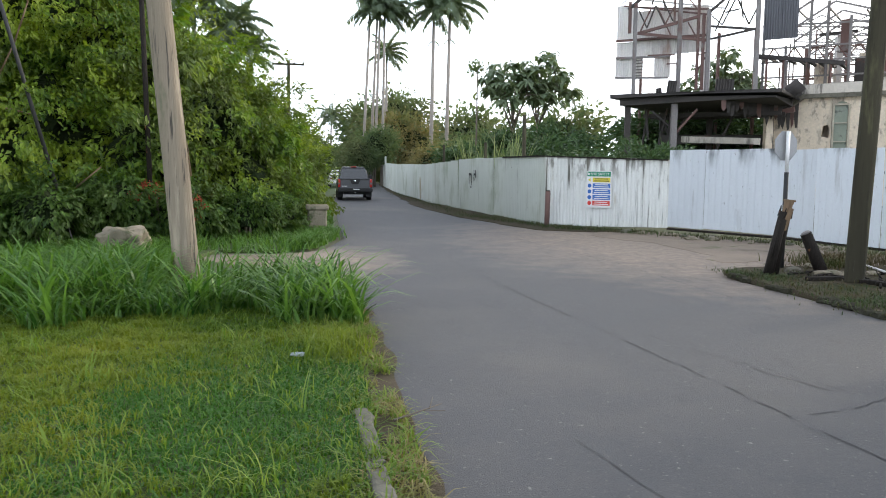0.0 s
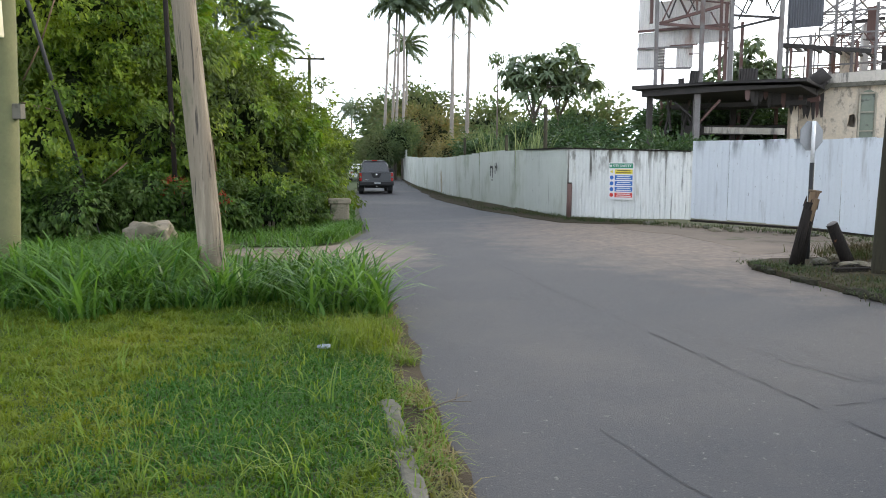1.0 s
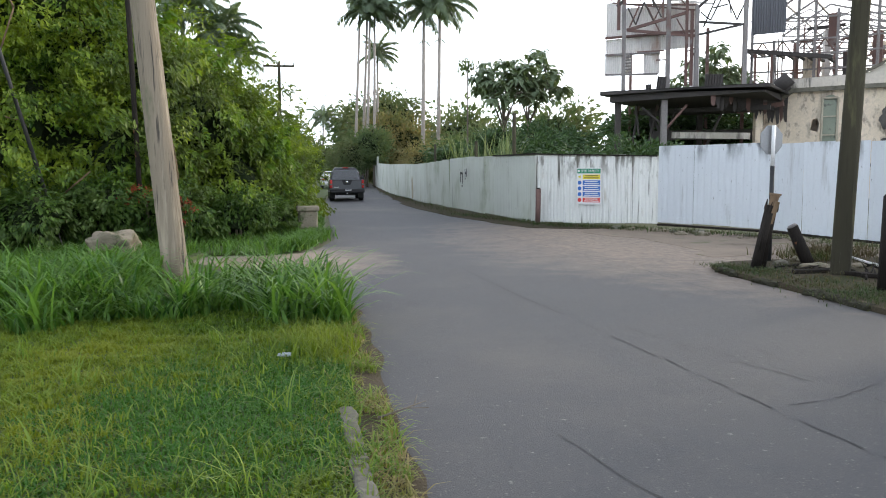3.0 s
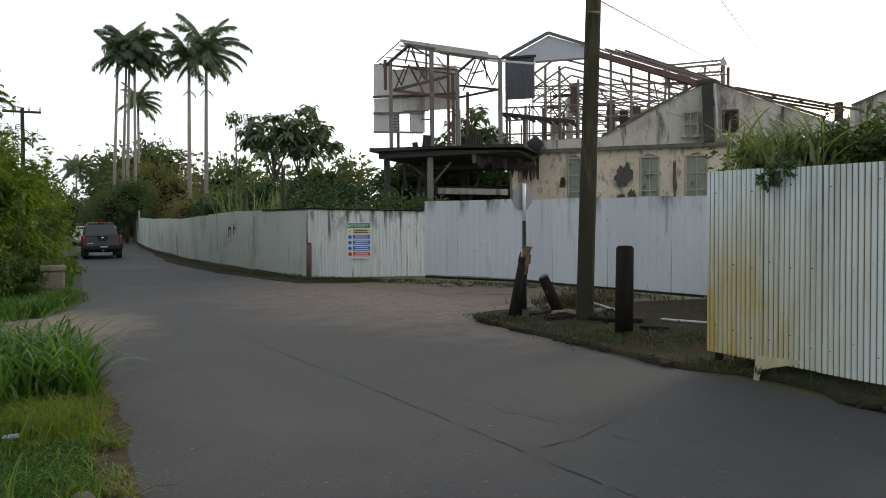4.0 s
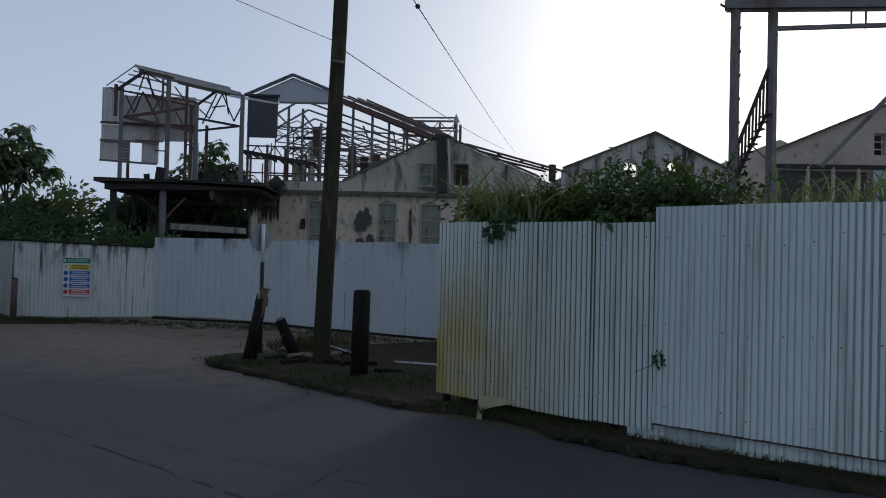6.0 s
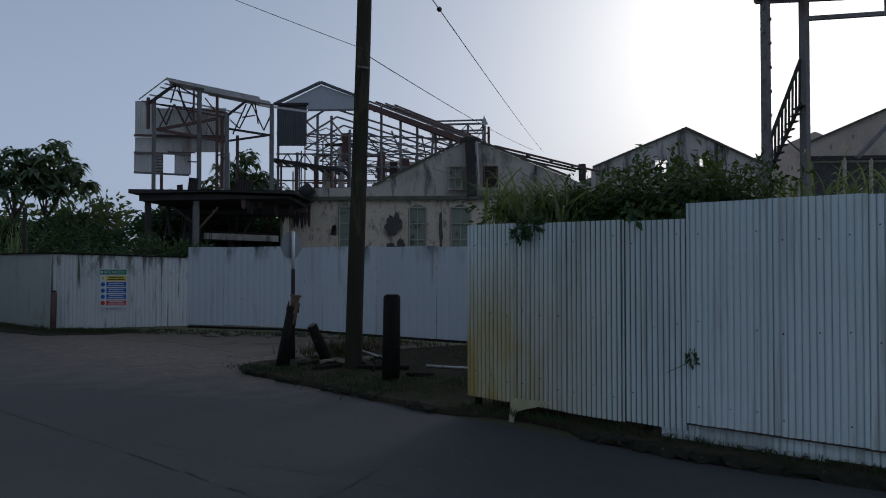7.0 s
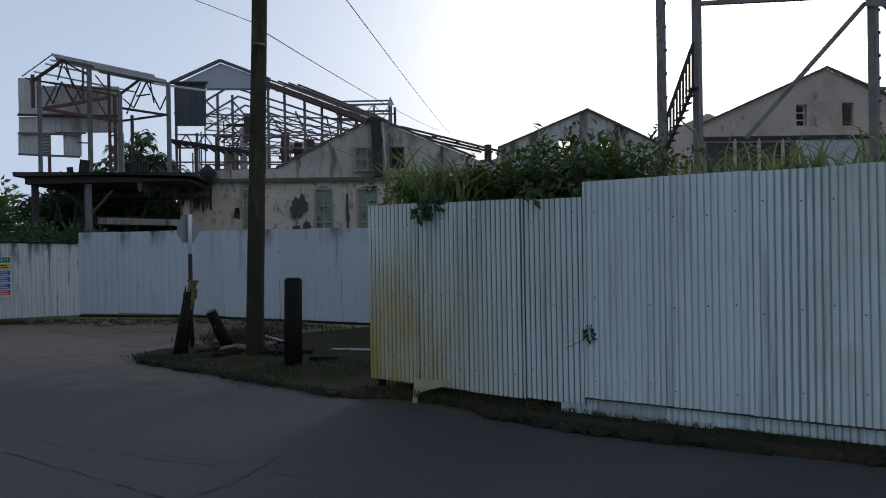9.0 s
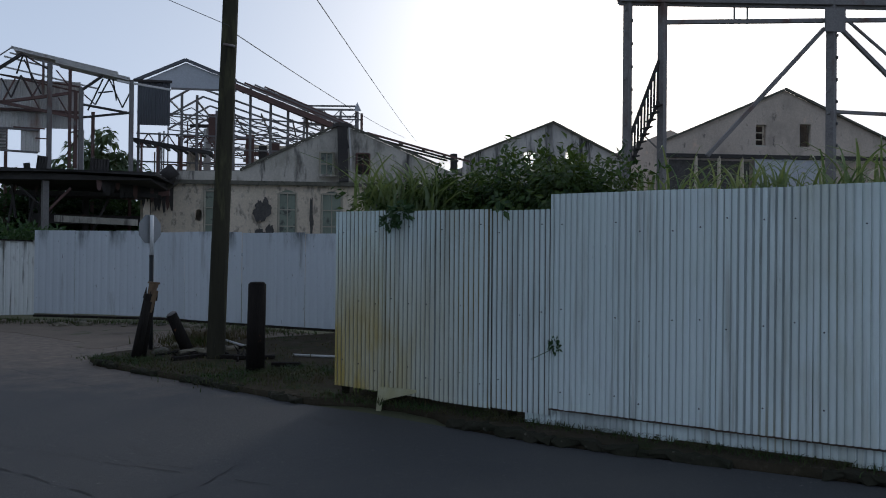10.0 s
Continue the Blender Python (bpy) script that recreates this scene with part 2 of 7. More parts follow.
SOFTGROOVE = surface("faint_groove", (0.34, 0.375, 0.36), (0.55, 0.60, 0.585), 0.7, 1.6, 20, 0.15, stretch=(1, 1, 0.15), stains=(((0.18, 0.17, 0.14), 7, 0.62, 0.76, (1, 1, 0.14)), ((0.34, 0.31, 0.18), 0.9, 0.58, 0.72, (1, 1, 0.5))), grain=0.2)
FARPAINT = surface("white_hoarding_paint", (0.64, 0.675, 0.71), (0.585, 0.62, 0.655), 0.5, 0.5, 20, 0.1,
                   stains=(((0.24, 0.23, 0.22), 2.2, 0.62, 0.78, (1, 1, 0.12)), ((0.10, 0.09, 0.085), 7.0, 0.66, 0.76, (1, 1, 0.05)), ((0.12, 0.11, 0.10), 22.0, 0.66, 0.74, (1, 1, 0.3))), top_stain=((0.09, 0.095, 0.10), 1.65, 2.1, 1.7, 0.52, 0.64), vary=0.07, grain=0.08)
# Mould stains over a base darkened to paint the long run's shaded face.
OLDPAINT_SHADED = surface("stained_paint_shaded_face", (0.60, 0.62, 0.58), (0.50, 0.53, 0.47), 0.7, 0.5, 20, 0.1,
                   stains=(((0.36, 0.36, 0.28), 0.9, 0.55, 0.78, (1, 1, 0.3)), ((0.30, 0.25, 0.14), 0.8, 0.64, 0.76, (1, 1, 0.5)), ((0.12, 0.115, 0.09), 5, 0.62, 0.74, (1, 1, 0.06)), ((0.26, 0.29, 0.19), 0.7, 0.54, 0.74, (1, 1, 0.6)), ((0.10, 0.09, 0.07), 14, 0.68, 0.73, (1, 1, 0.5))), vary=0.06, grain=0.12)
# Drip stains over a base lightened to paint the corner's better-lit face.
CORNERPAINT_LIT = surface("drip_stained_paint_lit_face", (0.74, 0.75, 0.72), (0.66, 0.67, 0.63), 0.6, 0.5, 20, 0.1,
                      stains=(((0.42, 0.42, 0.33), 1.4, 0.58, 0.78, (1, 1, 0.2)), ((0.10, 0.095, 0.075), 8, 0.57, 0.68, (1, 1, 0.05)), ((0.30, 0.25, 0.16), 2.6, 0.62, 0.74, (1, 1, 0.15))), top_stain=((0.13, 0.12, 0.095), 1.0, 2.0, 6.0, 0.50, 0.62), vary=0.05, grain=0.12)
PALEFRAME = surface("peeling_cream_paint", (0.46, 0.42, 0.33), (0.34, 0.30, 0.23), 0.8, 3, 20, 0.3)
OLDGLASS = surface("dusty_green_panes", (0.24, 0.27, 0.20), (0.17, 0.20, 0.15), 0.35, 1.5, 12, 0.1, stains=(((0.07, 0.075, 0.06), 2.2, 0.56, 0.66, (1, 1, 1)),))
POLEWOOD = surface("grey_pole_wood", (0.255, 0.21, 0.155), (0.175, 0.145, 0.105), 0.9, 5, 24, 0.9, stretch=(1, 1, 0.07),
                   stains=(((0.05, 0.042, 0.035), 22, 0.58, 0.66, (1, 1, 0.05)), ((0.34, 0.29, 0.215), 8, 0.56, 0.7, (1, 1, 0.08)), ((0.10, 0.11, 0.06), 3, 0.58, 0.72, (1, 1, 0.3))), depth=0.02)
POLEDARK = surface("mossy_pole_wood", (0.062, 0.056, 0.035), (0.034, 0.031, 0.021), 0.9, 5, 24, 0.8, stretch=(1, 1, 0.08), stains=(((0.03, 0.028, 0.02), 20, 0.58, 0.68, (1, 1, 0.06)), ((0.11, 0.105, 0.055), 4, 0.54, 0.7, (1, 1, 0.2)), ((0.16, 0.15, 0.12), 9, 0.64, 0.74, (1, 1, 0.1))), depth=0.02, spec=0.2)
CONCRETEPOLE = surface("mossy_concrete_pole", (0.19, 0.185, 0.09), (0.12, 0.13, 0.06), 0.9, 1.5, 20, 0.5)
CHARRED = surface("charred_wood", (0.014, 0.012, 0.011), (0.030, 0.025, 0.021), 0.85, 3, 24, 0.9, stretch=(4, 4, 0.5), stains=(((0.24, 0.11, 0.05), 6, 0.66, 0.72, (1, 1, 0.5)), ((0.30, 0.27, 0.24), 9, 0.72, 0.76, (1, 1, 0.3))), depth=0.02, spec=0.12)
CUTWOOD = surface("split_wood", (0.25, 0.165, 0.09), (0.10, 0.065, 0.04), 0.85, 6, 30, 0.7, stretch=(3, 3, 0.6))
BLACK = plain("black_rubber", (0.018, 0.018, 0.019), 0.7)
PIPE = plain("white_plastic_pipe", (0.62, 0.61, 0.58), 0.5)
CABLE = plain("black_cable", (0.02, 0.02, 0.021), 0.6)
WIREGREY = plain("weathered_wire", (0.10, 0.10, 0.105), 0.6)
BOXPAINT = surface("cream_box_paint", (0.62, 0.58, 0.44), (0.54, 0.50, 0.37), 0.5, 2, 20, 0.1)
GALV = plain("grey_sign_back", (0.27, 0.275, 0.28), 0.45, 0.3)
WHITE = plain("white_enamel", (0.78, 0.78, 0.77), 0.4)
SIGNGREEN, SIGNYELLOW = plain("sign_green", (0.02, 0.23, 0.12), 0.4), plain("sign_yellow", (0.75, 0.62, 0.05), 0.4)
SIGNBLUE, SIGNRED = plain("sign_blue", (0.02, 0.13, 0.48), 0.4), plain("sign_red", (0.62, 0.04, 0.03), 0.4)
BARK = surface("tree_bark", (0.17, 0.14, 0.105), (0.11, 0.09, 0.07), 0.9, 1.5, 20, 0.7, stretch=(3, 3, 0.5))
PALMBARK = surface("palm_trunk", (0.36, 0.32, 0.28), (0.25, 0.22, 0.19), 0.9, 0.9, 12, 0.4, stretch=(1, 1, 2.5))
LEAF_HEDGE = leafy("hedge_leaf", (0.022, 0.060, 0.008), (0.14, 0.235, 0.022), (0.235, 0.30, 0.026), 0.38, 0.42, 0.7, (0.075, 0.11, 0.022))
LEAF_LOW = leafy("low_bush_leaf", (0.018, 0.05, 0.009), (0.085, 0.155, 0.022), (0.06, 0.10, 0.02), 0.3, 0.5, 0.9)
LEAF_DARK = leafy("dark_leaf", (0.026, 0.058, 0.022), (0.072, 0.12, 0.045), (0.045, 0.085, 0.036), 0.25, 0.45, 0.5)
# Paler greens: the haze of distance is put into this leaf colour.
LEAF_HAZED = leafy("hazed_far_leaf", (0.06, 0.10, 0.045), (0.11, 0.15, 0.065), (0.15, 0.16, 0.08), 0.3, 0.6, 0.25)
LEAF_OCHRE = leafy("ochre_leaf", (0.15, 0.14, 0.06), (0.24, 0.20, 0.085), (0.11, 0.13, 0.05), 0.25, 0.6, 0.4)
LEAF_RED = leafy("red_flower", (0.32, 0.04, 0.03), (0.42, 0.10, 0.06), (0.2, 0.06, 0.03), 0.3)
# Frond greens raised and greyed, painting in the haze over far palms.
PALMLEAF = leafy("hazed_palm_frond", (0.105, 0.15, 0.10), (0.19, 0.24, 0.16), (0.15, 0.19, 0.13), 0.45, 0.45, 0.3)
LAWN = leafy("lawn_blade", (0.035, 0.085, 0.008), (0.14, 0.21, 0.02), (0.185, 0.22, 0.023), 0.4, 0.55, 0.55)
# Darker greens put the lawn's soft shade into the blade colour.
LAWN_SHADE = leafy("shade_toned_lawn_blade", (0.022, 0.085, 0.010), (0.085, 0.185, 0.025), (0.045, 0.13, 0.016), 0.35, 0.5, 1.5)
TUFT = leafy("tuft_blade", (0.08, 0.17, 0.025), (0.21, 0.28, 0.05), (0.15, 0.22, 0.035), 0.45, 0.5, 0.6)
TALLGRASS = leafy("tall_grass_blade", (0.02, 0.075, 0.012), (0.145, 0.26, 0.055), (0.08, 0.17, 0.03), 0.4, 0.4, 0.6)
DRYGRASS = leafy("dry_grass_blade", (0.17, 0.15, 0.06), (0.34, 0.27, 0.14), (0.13, 0.18, 0.04), 0.3, 0.7, 2.0)
REED = leafy("reed_blade", (0.09, 0.15, 0.07), (0.28, 0.31, 0.18), (0.19, 0.235, 0.12), 0.4, 0.5, 0.8)
CARGREY, CARWHITE = plain("grey_car_paint", (0.012, 0.013, 0.016), 0.35, 0.0), plain("white_car_paint", (0.62, 0.62, 0.60), 0.3)
CARGLASS = plain("car_glass", (0.02, 0.024, 0.028), 0.06, 0.0, 0.8)
LAMPRED, CHROME = plain("red_lamp_lens", (0.45, 0.015, 0.012), 0.2), plain("chrome_trim", (0.6, 0.6, 0.6), 0.2, 1.0)
TRASH = plain("crumpled_plastic", (0.27, 0.31, 0.33), 0.35)


# ---------------------------------------------------------------- building blocks
def thing(name, label, category, at=(0, 0, 0), group="", kind="", turn=0.0):
    ob = tagged(new(name), label, category, group, kind)
    ob.empty_display_size = 0.2
    ob.matrix_basis = pose(*at, 0, 0, turn)
    return ob


def mesh_of(bm, name, material, smooth=False):
    me = bpy.data.meshes.new(name)
    bm.normal_update()
    bm.to_mesh(me)
    bm.free()
    me.materials.append(material)
    if smooth:
        me.shade_smooth()
    return me


def part(name, bm, material=None, parent=None, label="", smooth=False):
    me = bm if isinstance(bm, bpy.types.Mesh) else mesh_of(bm, name, material, smooth)
    ob = new(name, me)
    ob.parent = parent
    return tagged(ob, label)


def box(bm, at, size, turn=None, bevel=0.0):
    m = Matrix.Translation(at) @ (turn or Matrix()) @ Matrix.Diagonal((*size, 1))
    made = bmesh.ops.create_cube(bm, size=1, matrix=m)
    if bevel:
        edges = list({e for v in made["verts"] for e in v.link_edges})
        bmesh.ops.bevel(bm, geom=edges, offset=bevel, segments=2, affect="EDGES", profile=0.5)


def beam(bm, p, q, w, h=None):
    """A square bar from p to q."""
    p, q = Vector(p), Vector(q)
    d = q - p
    m = Matrix.Translation((p + q) / 2) @ d.to_track_quat("Z", "Y").to_matrix().to_4x4() @ Matrix.Diagonal((w, h or w, d.length, 1))
    bmesh.ops.create_cube(bm, size=1, matrix=m)


def rod(bm, p, q, r, r2=None, n=10):
    p, q = Vector(p), Vector(q)
    d = q - p
    m = Matrix.Translation((p + q) / 2) @ d.to_track_quat("Z", "Y").to_matrix().to_4x4()
    bmesh.ops.create_cone(bm, cap_ends=True, segments=n, radius1=r, radius2=r if r2 is None else r2, depth=d.length, matrix=m)


def bar_part(name, p, q, w, material, parent, label="", h=None):
    bm = bmesh.new()
    beam(bm, p, q, w, h)
    return part(name, bm, material, parent, label)


def rod_part(name, p, q, r, material, parent, r2=None, label="", n=14):
    bm = bmesh.new()
    rod(bm, p, q, r, r2, n)
    return part(name, bm, material, parent, label, True)


def box_part(name, at, size, material, parent, label="", bevel=0.0, turn=None):
    bm = bmesh.new()
    box(bm, at, size, turn, bevel)
    return part(name, bm, material, parent, label)


def slab_mesh(name, outline, holes, thick, material):
    """A flat plate of any outline with holes through it, lying in its own xy, its top at z = 0."""
    cu = bpy.data.curves.new(name, "CURVE")
    cu.dimensions, cu.fill_mode, cu.extrude = "2D", "BOTH", thick / 2
    for loop in (outline, *holes):
        sp = cu.splines.new("POLY")
        sp.points.add(len(loop) - 1)
        for point, (x, y) in zip(sp.points, loop):
            point.co = (x, y, 0, 1)
        sp.use_cyclic_u = True
    tmp = new(name, cu)
    me = bpy.data.meshes.new_from_object(tmp.evaluated_get(bpy.context.evaluated_depsgraph_get()))
    bpy.data.objects.remove(tmp)
    bpy.data.curves.remove(cu)
    weld = bmesh.new()
    weld.from_mesh(me)
    bmesh.ops.remove_doubles(weld, verts=weld.verts, dist=1e-5)
    weld.to_mesh(me)
    weld.free()
    me.transform(Matrix.Translation((0, 0, -thick / 2)))
    me.materials.clear()
    me.materials.append(material)
    return me


def rect(x0, y0, x1, y1):
    return [(x0, y0), (x1, y0), (x1, y1), (x0, y1)]


def arch(x0, y0, x1, y1, rise=0.22):
    top = [(x0 + (x1 - x0) * k / 8, y1 - rise + rise * math.sin(math.pi * k / 8)) for k in range(9)]
    return [(x0, y0), (x1, y0), *reversed(top)]


def writing(name, text, size, material, parent, m, label=""):
    cu = bpy.data.curves.new(name, "FONT")
    cu.body, cu.size, cu.align_x, cu.align_y, cu.extrude = text, size, "CENTER", "CENTER", 0.001
    tmp = new(name, cu)
    me = bpy.data.meshes.new_from_object(tmp.evaluated_get(bpy.context.evaluated_depsgraph_get()))
    bpy.data.objects.remove(tmp)
    me.materials.clear()
    me.materials.append(material)
    ob = part(name, me, material, parent, label)
    ob.matrix_basis = m
    return ob


def raw(name, verts, faces, material, smooth=False):
    me = bpy.data.meshes.new(name)
    me.from_pydata(verts.tolist() if hasattr(verts, "tolist") else verts, [], faces.tolist() if hasattr(faces, "tolist") else faces)
    me.materials.append(material)
    if smooth:
        me.shade_smooth()
    return me


def corrugated(name, width, foot, top, material, pitch=0.076, deep=0.009, steps=8, wave=0.0, groove=True, dirt=None):
    """A corrugated sheet that stands on its own x axis, with the feet's line from foot[0] to foot[1]."""
    n = max(6, int(width / pitch * steps))
    xs = np.linspace(0, width, n + 1)
    ys = 2 * deep * (0.5 - 0.5 * np.cos(xs / pitch * 2 * math.pi)) ** (4 if groove else 1) + wave * np.sin(xs / width * math.pi)
    lo = np.interp(xs, [0, width], foot)
    rows = [lo, lo * 0.5 + top * 0.5, np.full(n + 1, top)]
    front = np.concatenate([np.stack([xs, ys, z], 1) for z in rows])
    behind = front + (0, 0.004, 0)
    k, total = n + 1, 3 * (n + 1)
    faces = []
    for r in range(2):
        for i in range(n):
            a = r * k + i
            faces.append((a, a + 1, a + 1 + k, a + k))
            faces.append((a + total, a + k + total, a + 1 + k + total, a + 1 + total))
    for i in range(n):
        faces.append((i, i + total, i + 1 + total, i + 1))
        a = 2 * k + i
        faces.append((a, a + 1, a + 1 + total, a + total))
    for c in (0, n):
        for r in range(2):
            a = r * k + c
            faces.append((a, a + k, a + k + total, a + total))
    me = raw(name, np.concatenate([front, behind]), faces, material)
    # Faces in the deeper part of each groove take the second material.
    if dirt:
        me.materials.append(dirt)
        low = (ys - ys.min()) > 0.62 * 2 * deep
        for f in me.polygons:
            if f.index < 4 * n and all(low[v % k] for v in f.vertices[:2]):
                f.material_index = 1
    return me


def blades(name, xy, height, width, material, rng, base=0.0, lean=0.5, segs=3, vary=(0.45, 1.15)):
    """Curved grass blades that stand at the given places."""
    n = len(xy)
    a = rng.uniform(0, 2 * math.pi, n)
    h = height * rng.uniform(*vary, n)
    w = width * rng.uniform(0.6, 1.3, n)
    bend = lean * h * rng.uniform(0.2, 1.3, n)
    side = np.stack([-np.sin(a), np.cos(a), 0 * a], 1)
    ahead = np.stack([np.cos(a), np.sin(a), 0 * a], 1)
    z0 = base(xy) if callable(base) else np.full(n, base)
    root = np.column_stack([xy, z0])
    rings = []
    for s in range(segs):
        k = s / segs
        mid = root + ahead * (bend * k * k)[:, None] + np.array([0, 0, 1]) * (h * (k - 0.25 * lean * k * k))[:, None]
        half = side * (w * (1 - 0.75 * k) / 2)[:, None]
        rings += [mid - half, mid + half]
    tip = root + ahead * bend[:, None] + np.array([0, 0, 1]) * (h * (1 - 0.25 * lean) - 0.12 * lean * bend)[:, None]
    per = 2 * segs + 1
    verts = np.stack([*rings, tip], 1).reshape(-1, 3)
    at = np.arange(n)[:, None] * per
    quads = [np.concatenate([at + 2 * s, at + 2 * s + 1, at + 2 * s + 3, at + 2 * s + 2], 1) for s in range(segs - 1)]
    tris = np.concatenate([at + 2 * segs - 2, at + 2 * segs - 1, at + 2 * segs], 1)
    faces = [f for q in quads for f in q.tolist()] + tris.tolist()
    return raw(name, verts, faces, material)


def leaves(centers, outward, size, rng, long=1.6, droop=0.4, hang=False):
    """Folded leaf blades at the given places, facing outwards and hanging a little: verts and faces."""
    n = len(centers)
    d = outward + rng.normal(0, 0.55, (n, 3)) - (0, 0, droop)
    d /= np.linalg.norm(d, axis=1)[:, None] + 1e-9
    t = np.cross(d, outward + (0, 0, 0.5) + rng.normal(0, 0.4, (n, 3)) if hang else rng.normal(0, 1, (n, 3)))
    t /= np.linalg.norm(t, axis=1)[:, None] + 1e-9
    up = np.cross(t, d)
    s = size * rng.uniform(0.55, 1.3, n)[:, None]
    a = centers
    b = centers + d * s * long * 0.45 + t * s * 0.36 + up * s * 0.1
    c = centers + d * s * long - up * s * 0.12
    e = centers + d * s * long * 0.45 - t * s * 0.36 + up * s * 0.1
    verts = np.stack([a, b, c, e], 1).reshape(-1, 3)
    at = np.arange(n)[:, None] * 4
    faces = np.concatenate([np.concatenate([at, at + 1, at + 2], 1), np.concatenate([at, at + 2, at + 3], 1)])
    return verts, faces


def crown_mesh(name, radii, sprigs, each, size, material, seed, long=1.6, droop=0.4, fill=0.55, rough=0.25, spread=0.16, hang=False):
    """A crown: sprigs of leaves spread through the outer part of an uneven body."""
    rng = np.random.default_rng(seed)
    d = rng.normal(0, 1, (sprigs, 3))
    d /= np.linalg.norm(d, axis=1)[:, None]
    lump = np.array([noise.noise(Vector(v * 1.7) + Vector((seed * 3.1, 0, 0))) + 0.5 * noise.noise(Vector(v * 4.1) + Vector((0, seed * 1.7, 0))) for v in d])
    reach = (1 + rough * 2 * lump) * rng.uniform(fill, 1, sprigs) ** 0.5
    mid = d * reach[:, None] * radii
    c = np.repeat(mid, each, 0) + rng.normal(0, 1, (sprigs * each, 3)) * spread * np.array(radii).mean()
    out = np.repeat(d, each, 0)
    v, f = leaves(c, out, size, rng, long, droop, hang)
    return raw(name, v, f, material)


def ragged(points, amp=0.08, step=0.35, seed=0):
    """The outline again, with many more points and an uneven edge."""
    out = []
    for (x0, y0), (x1, y1) in zip(points, points[1:] + points[:1]):
        n = max(1, int(math.hypot(x1 - x0, y1 - y0) / step)) if abs(x0) + abs(x1) < 40 else 1
        for k in range(n):
            x, y = x0 + (x1 - x0) * k / n, y0 + (y1 - y0) * k / n
            out.append((x + amp * noise.noise(Vector((x * 1.3, y * 1.3, seed))), y + amp * noise.noise(Vector((x * 1.3, y * 1.3, seed + 9)))))
    return out


def path_between(points, y):
    """x on a line of (x, y) points, at y."""
    xs, ys = zip(*points)
    return np.interp(y, ys, xs)


# ---------------------------------------------------------------- ground, road, verges
ROAD_LEFT = [(2.6, -14), (1.1, -5), (0.35, 0), (0.1, 2), (-0.05, 3.6), (-0.22, 4.7), (-0.46, 6.2), (-0.66, 7.5), (-0.9, 8.7), (-1.42, 10.35), (-2.3, 12.0)]
ROAD_LEFT_FAR = [(-2.75, 14.5), (-2.3, 15.6), (-2.2, 17.9), (-2.75, 21.5), (-3.45, 26.4), (-5.0, 37.5), (-8.9, 74), (-13, 100), (-24, 135)]
ROAD_RIGHT = [(11, -15), (8.6, -6), (7.2, 0), (6.12, 2.95), (5.62, 4.35), (5.4, 5.65), (5.26, 6.5), (5.0, 7.4), (4.78, 9.0), (4.58, 10.2), (4.33, 11.65), (4.9, 12.8), (6.2, 13.1), (9.4, 13.1), (7.75, 17.65), (5.85, 20.25), (2.75, 20.6), (0.66, 25.9), (-0.9, 33), (-3.6, 56), (-5.6, 76), (-8.5, 100), (-18, 136)]

ground = part("ground", slab_mesh("ground", [(-900, -900), (900, -900), (900, 900), (-900, 900)], [], 0.5, FIELD))
ground.location.z = -0.03
tagged(ground, "rough green and brown ground reaching to the horizon", "ground", kind="structure")
road = part("road", slab_mesh("road", ROAD_LEFT + [(-3.4, 12.7), (-4.4, 13.1), (-4.4, 14.4), (-3.6, 14.6)] + ROAD_LEFT_FAR + ROAD_RIGHT[::-1], [], 0.02, ASPHALT))
tagged(road, "worn grey asphalt road with cracks, bending away between fence and hedge", "road", kind="structure")
def inset(points, x, y, k):
    """The outline drawn in towards a place."""
    return [(x + (px - x) * k, y + (py - y) * k) for px, py in points]


apron = part("dirt_apron", slab_mesh("dirt_apron", ragged(inset([(4.15, 12.3), (4.3, 14.0), (4.35, 15.5), (4.0, 17.0), (3.3, 18.6), (2.4, 20.4), (3.1, 22.1), (6.1, 20.2), (8.0, 17.7), (9.6, 12.8), (6.2, 13.0), (4.7, 12.5)], 6.7, 16.6, 0.7), 0.35, 0.4, 1), [], 0.012, DIRT))
apron.location.z = 0.006
tagged(apron, "bare pale dirt apron in front of the white hoarding", "dirt", kind="structure")
mouth = part("dirt_track", slab_mesh("dirt_track", ragged(inset([(-1.75, 11.3), (-1.75, 12.3), (-1.85, 13.4), (-2.05, 14.6), (-2.3, 15.5), (-2.9, 15.0), (-3.6, 14.8), (-4.2, 14.2), (-4.1, 13.1), (-3.4, 12.5), (-2.4, 11.8)], -2.9, 13.5, 0.75), 0.25, 0.25, 2), [], 0.012, DIRT))
mouth.location.z = 0.005
tagged(mouth, "pale sandy mouth of a side track beside tall grass", "dirt", kind="structure")

lawn_edge = [(p[0] - 0.31, p[1]) for p in ROAD_LEFT]
lawn = part("lawn", slab_mesh("lawn", lawn_edge + [(-3.4, 12.5), (-4.0, 13.0), (-4.3, 13.8), (-4.2, 14.6), (-14, 14.5), (-40, 15), (-40, -14)], [], 0.14, SOIL))
lawn.location.z = 0.07
tagged(lawn, "green roadside lawn on soil beside the road", "lawn", kind="structure")
LITTER = surface("leaf_litter", (0.125, 0.098, 0.068), (0.075, 0.062, 0.042), 0.95, 2.5, 40, 0.9, depth=0.03, spec=0.1, stains=(((0.06, 0.075, 0.025), 3, 0.55, 0.68, (1, 1, 1)), ((0.20, 0.16, 0.11), 16, 0.62, 0.7, (1, 1, 1))))
litter = part("verge_edge", slab_mesh("verge_edge", ragged([(p[0] + 0.04, p[1]) for p in ROAD_LEFT[2:]] + [(p[0] - 0.4, p[1]) for p in ROAD_LEFT[:1:-1]], 0.16, 0.12, 3), [], 0.05, LITTER))
litter.location.z = 0.009
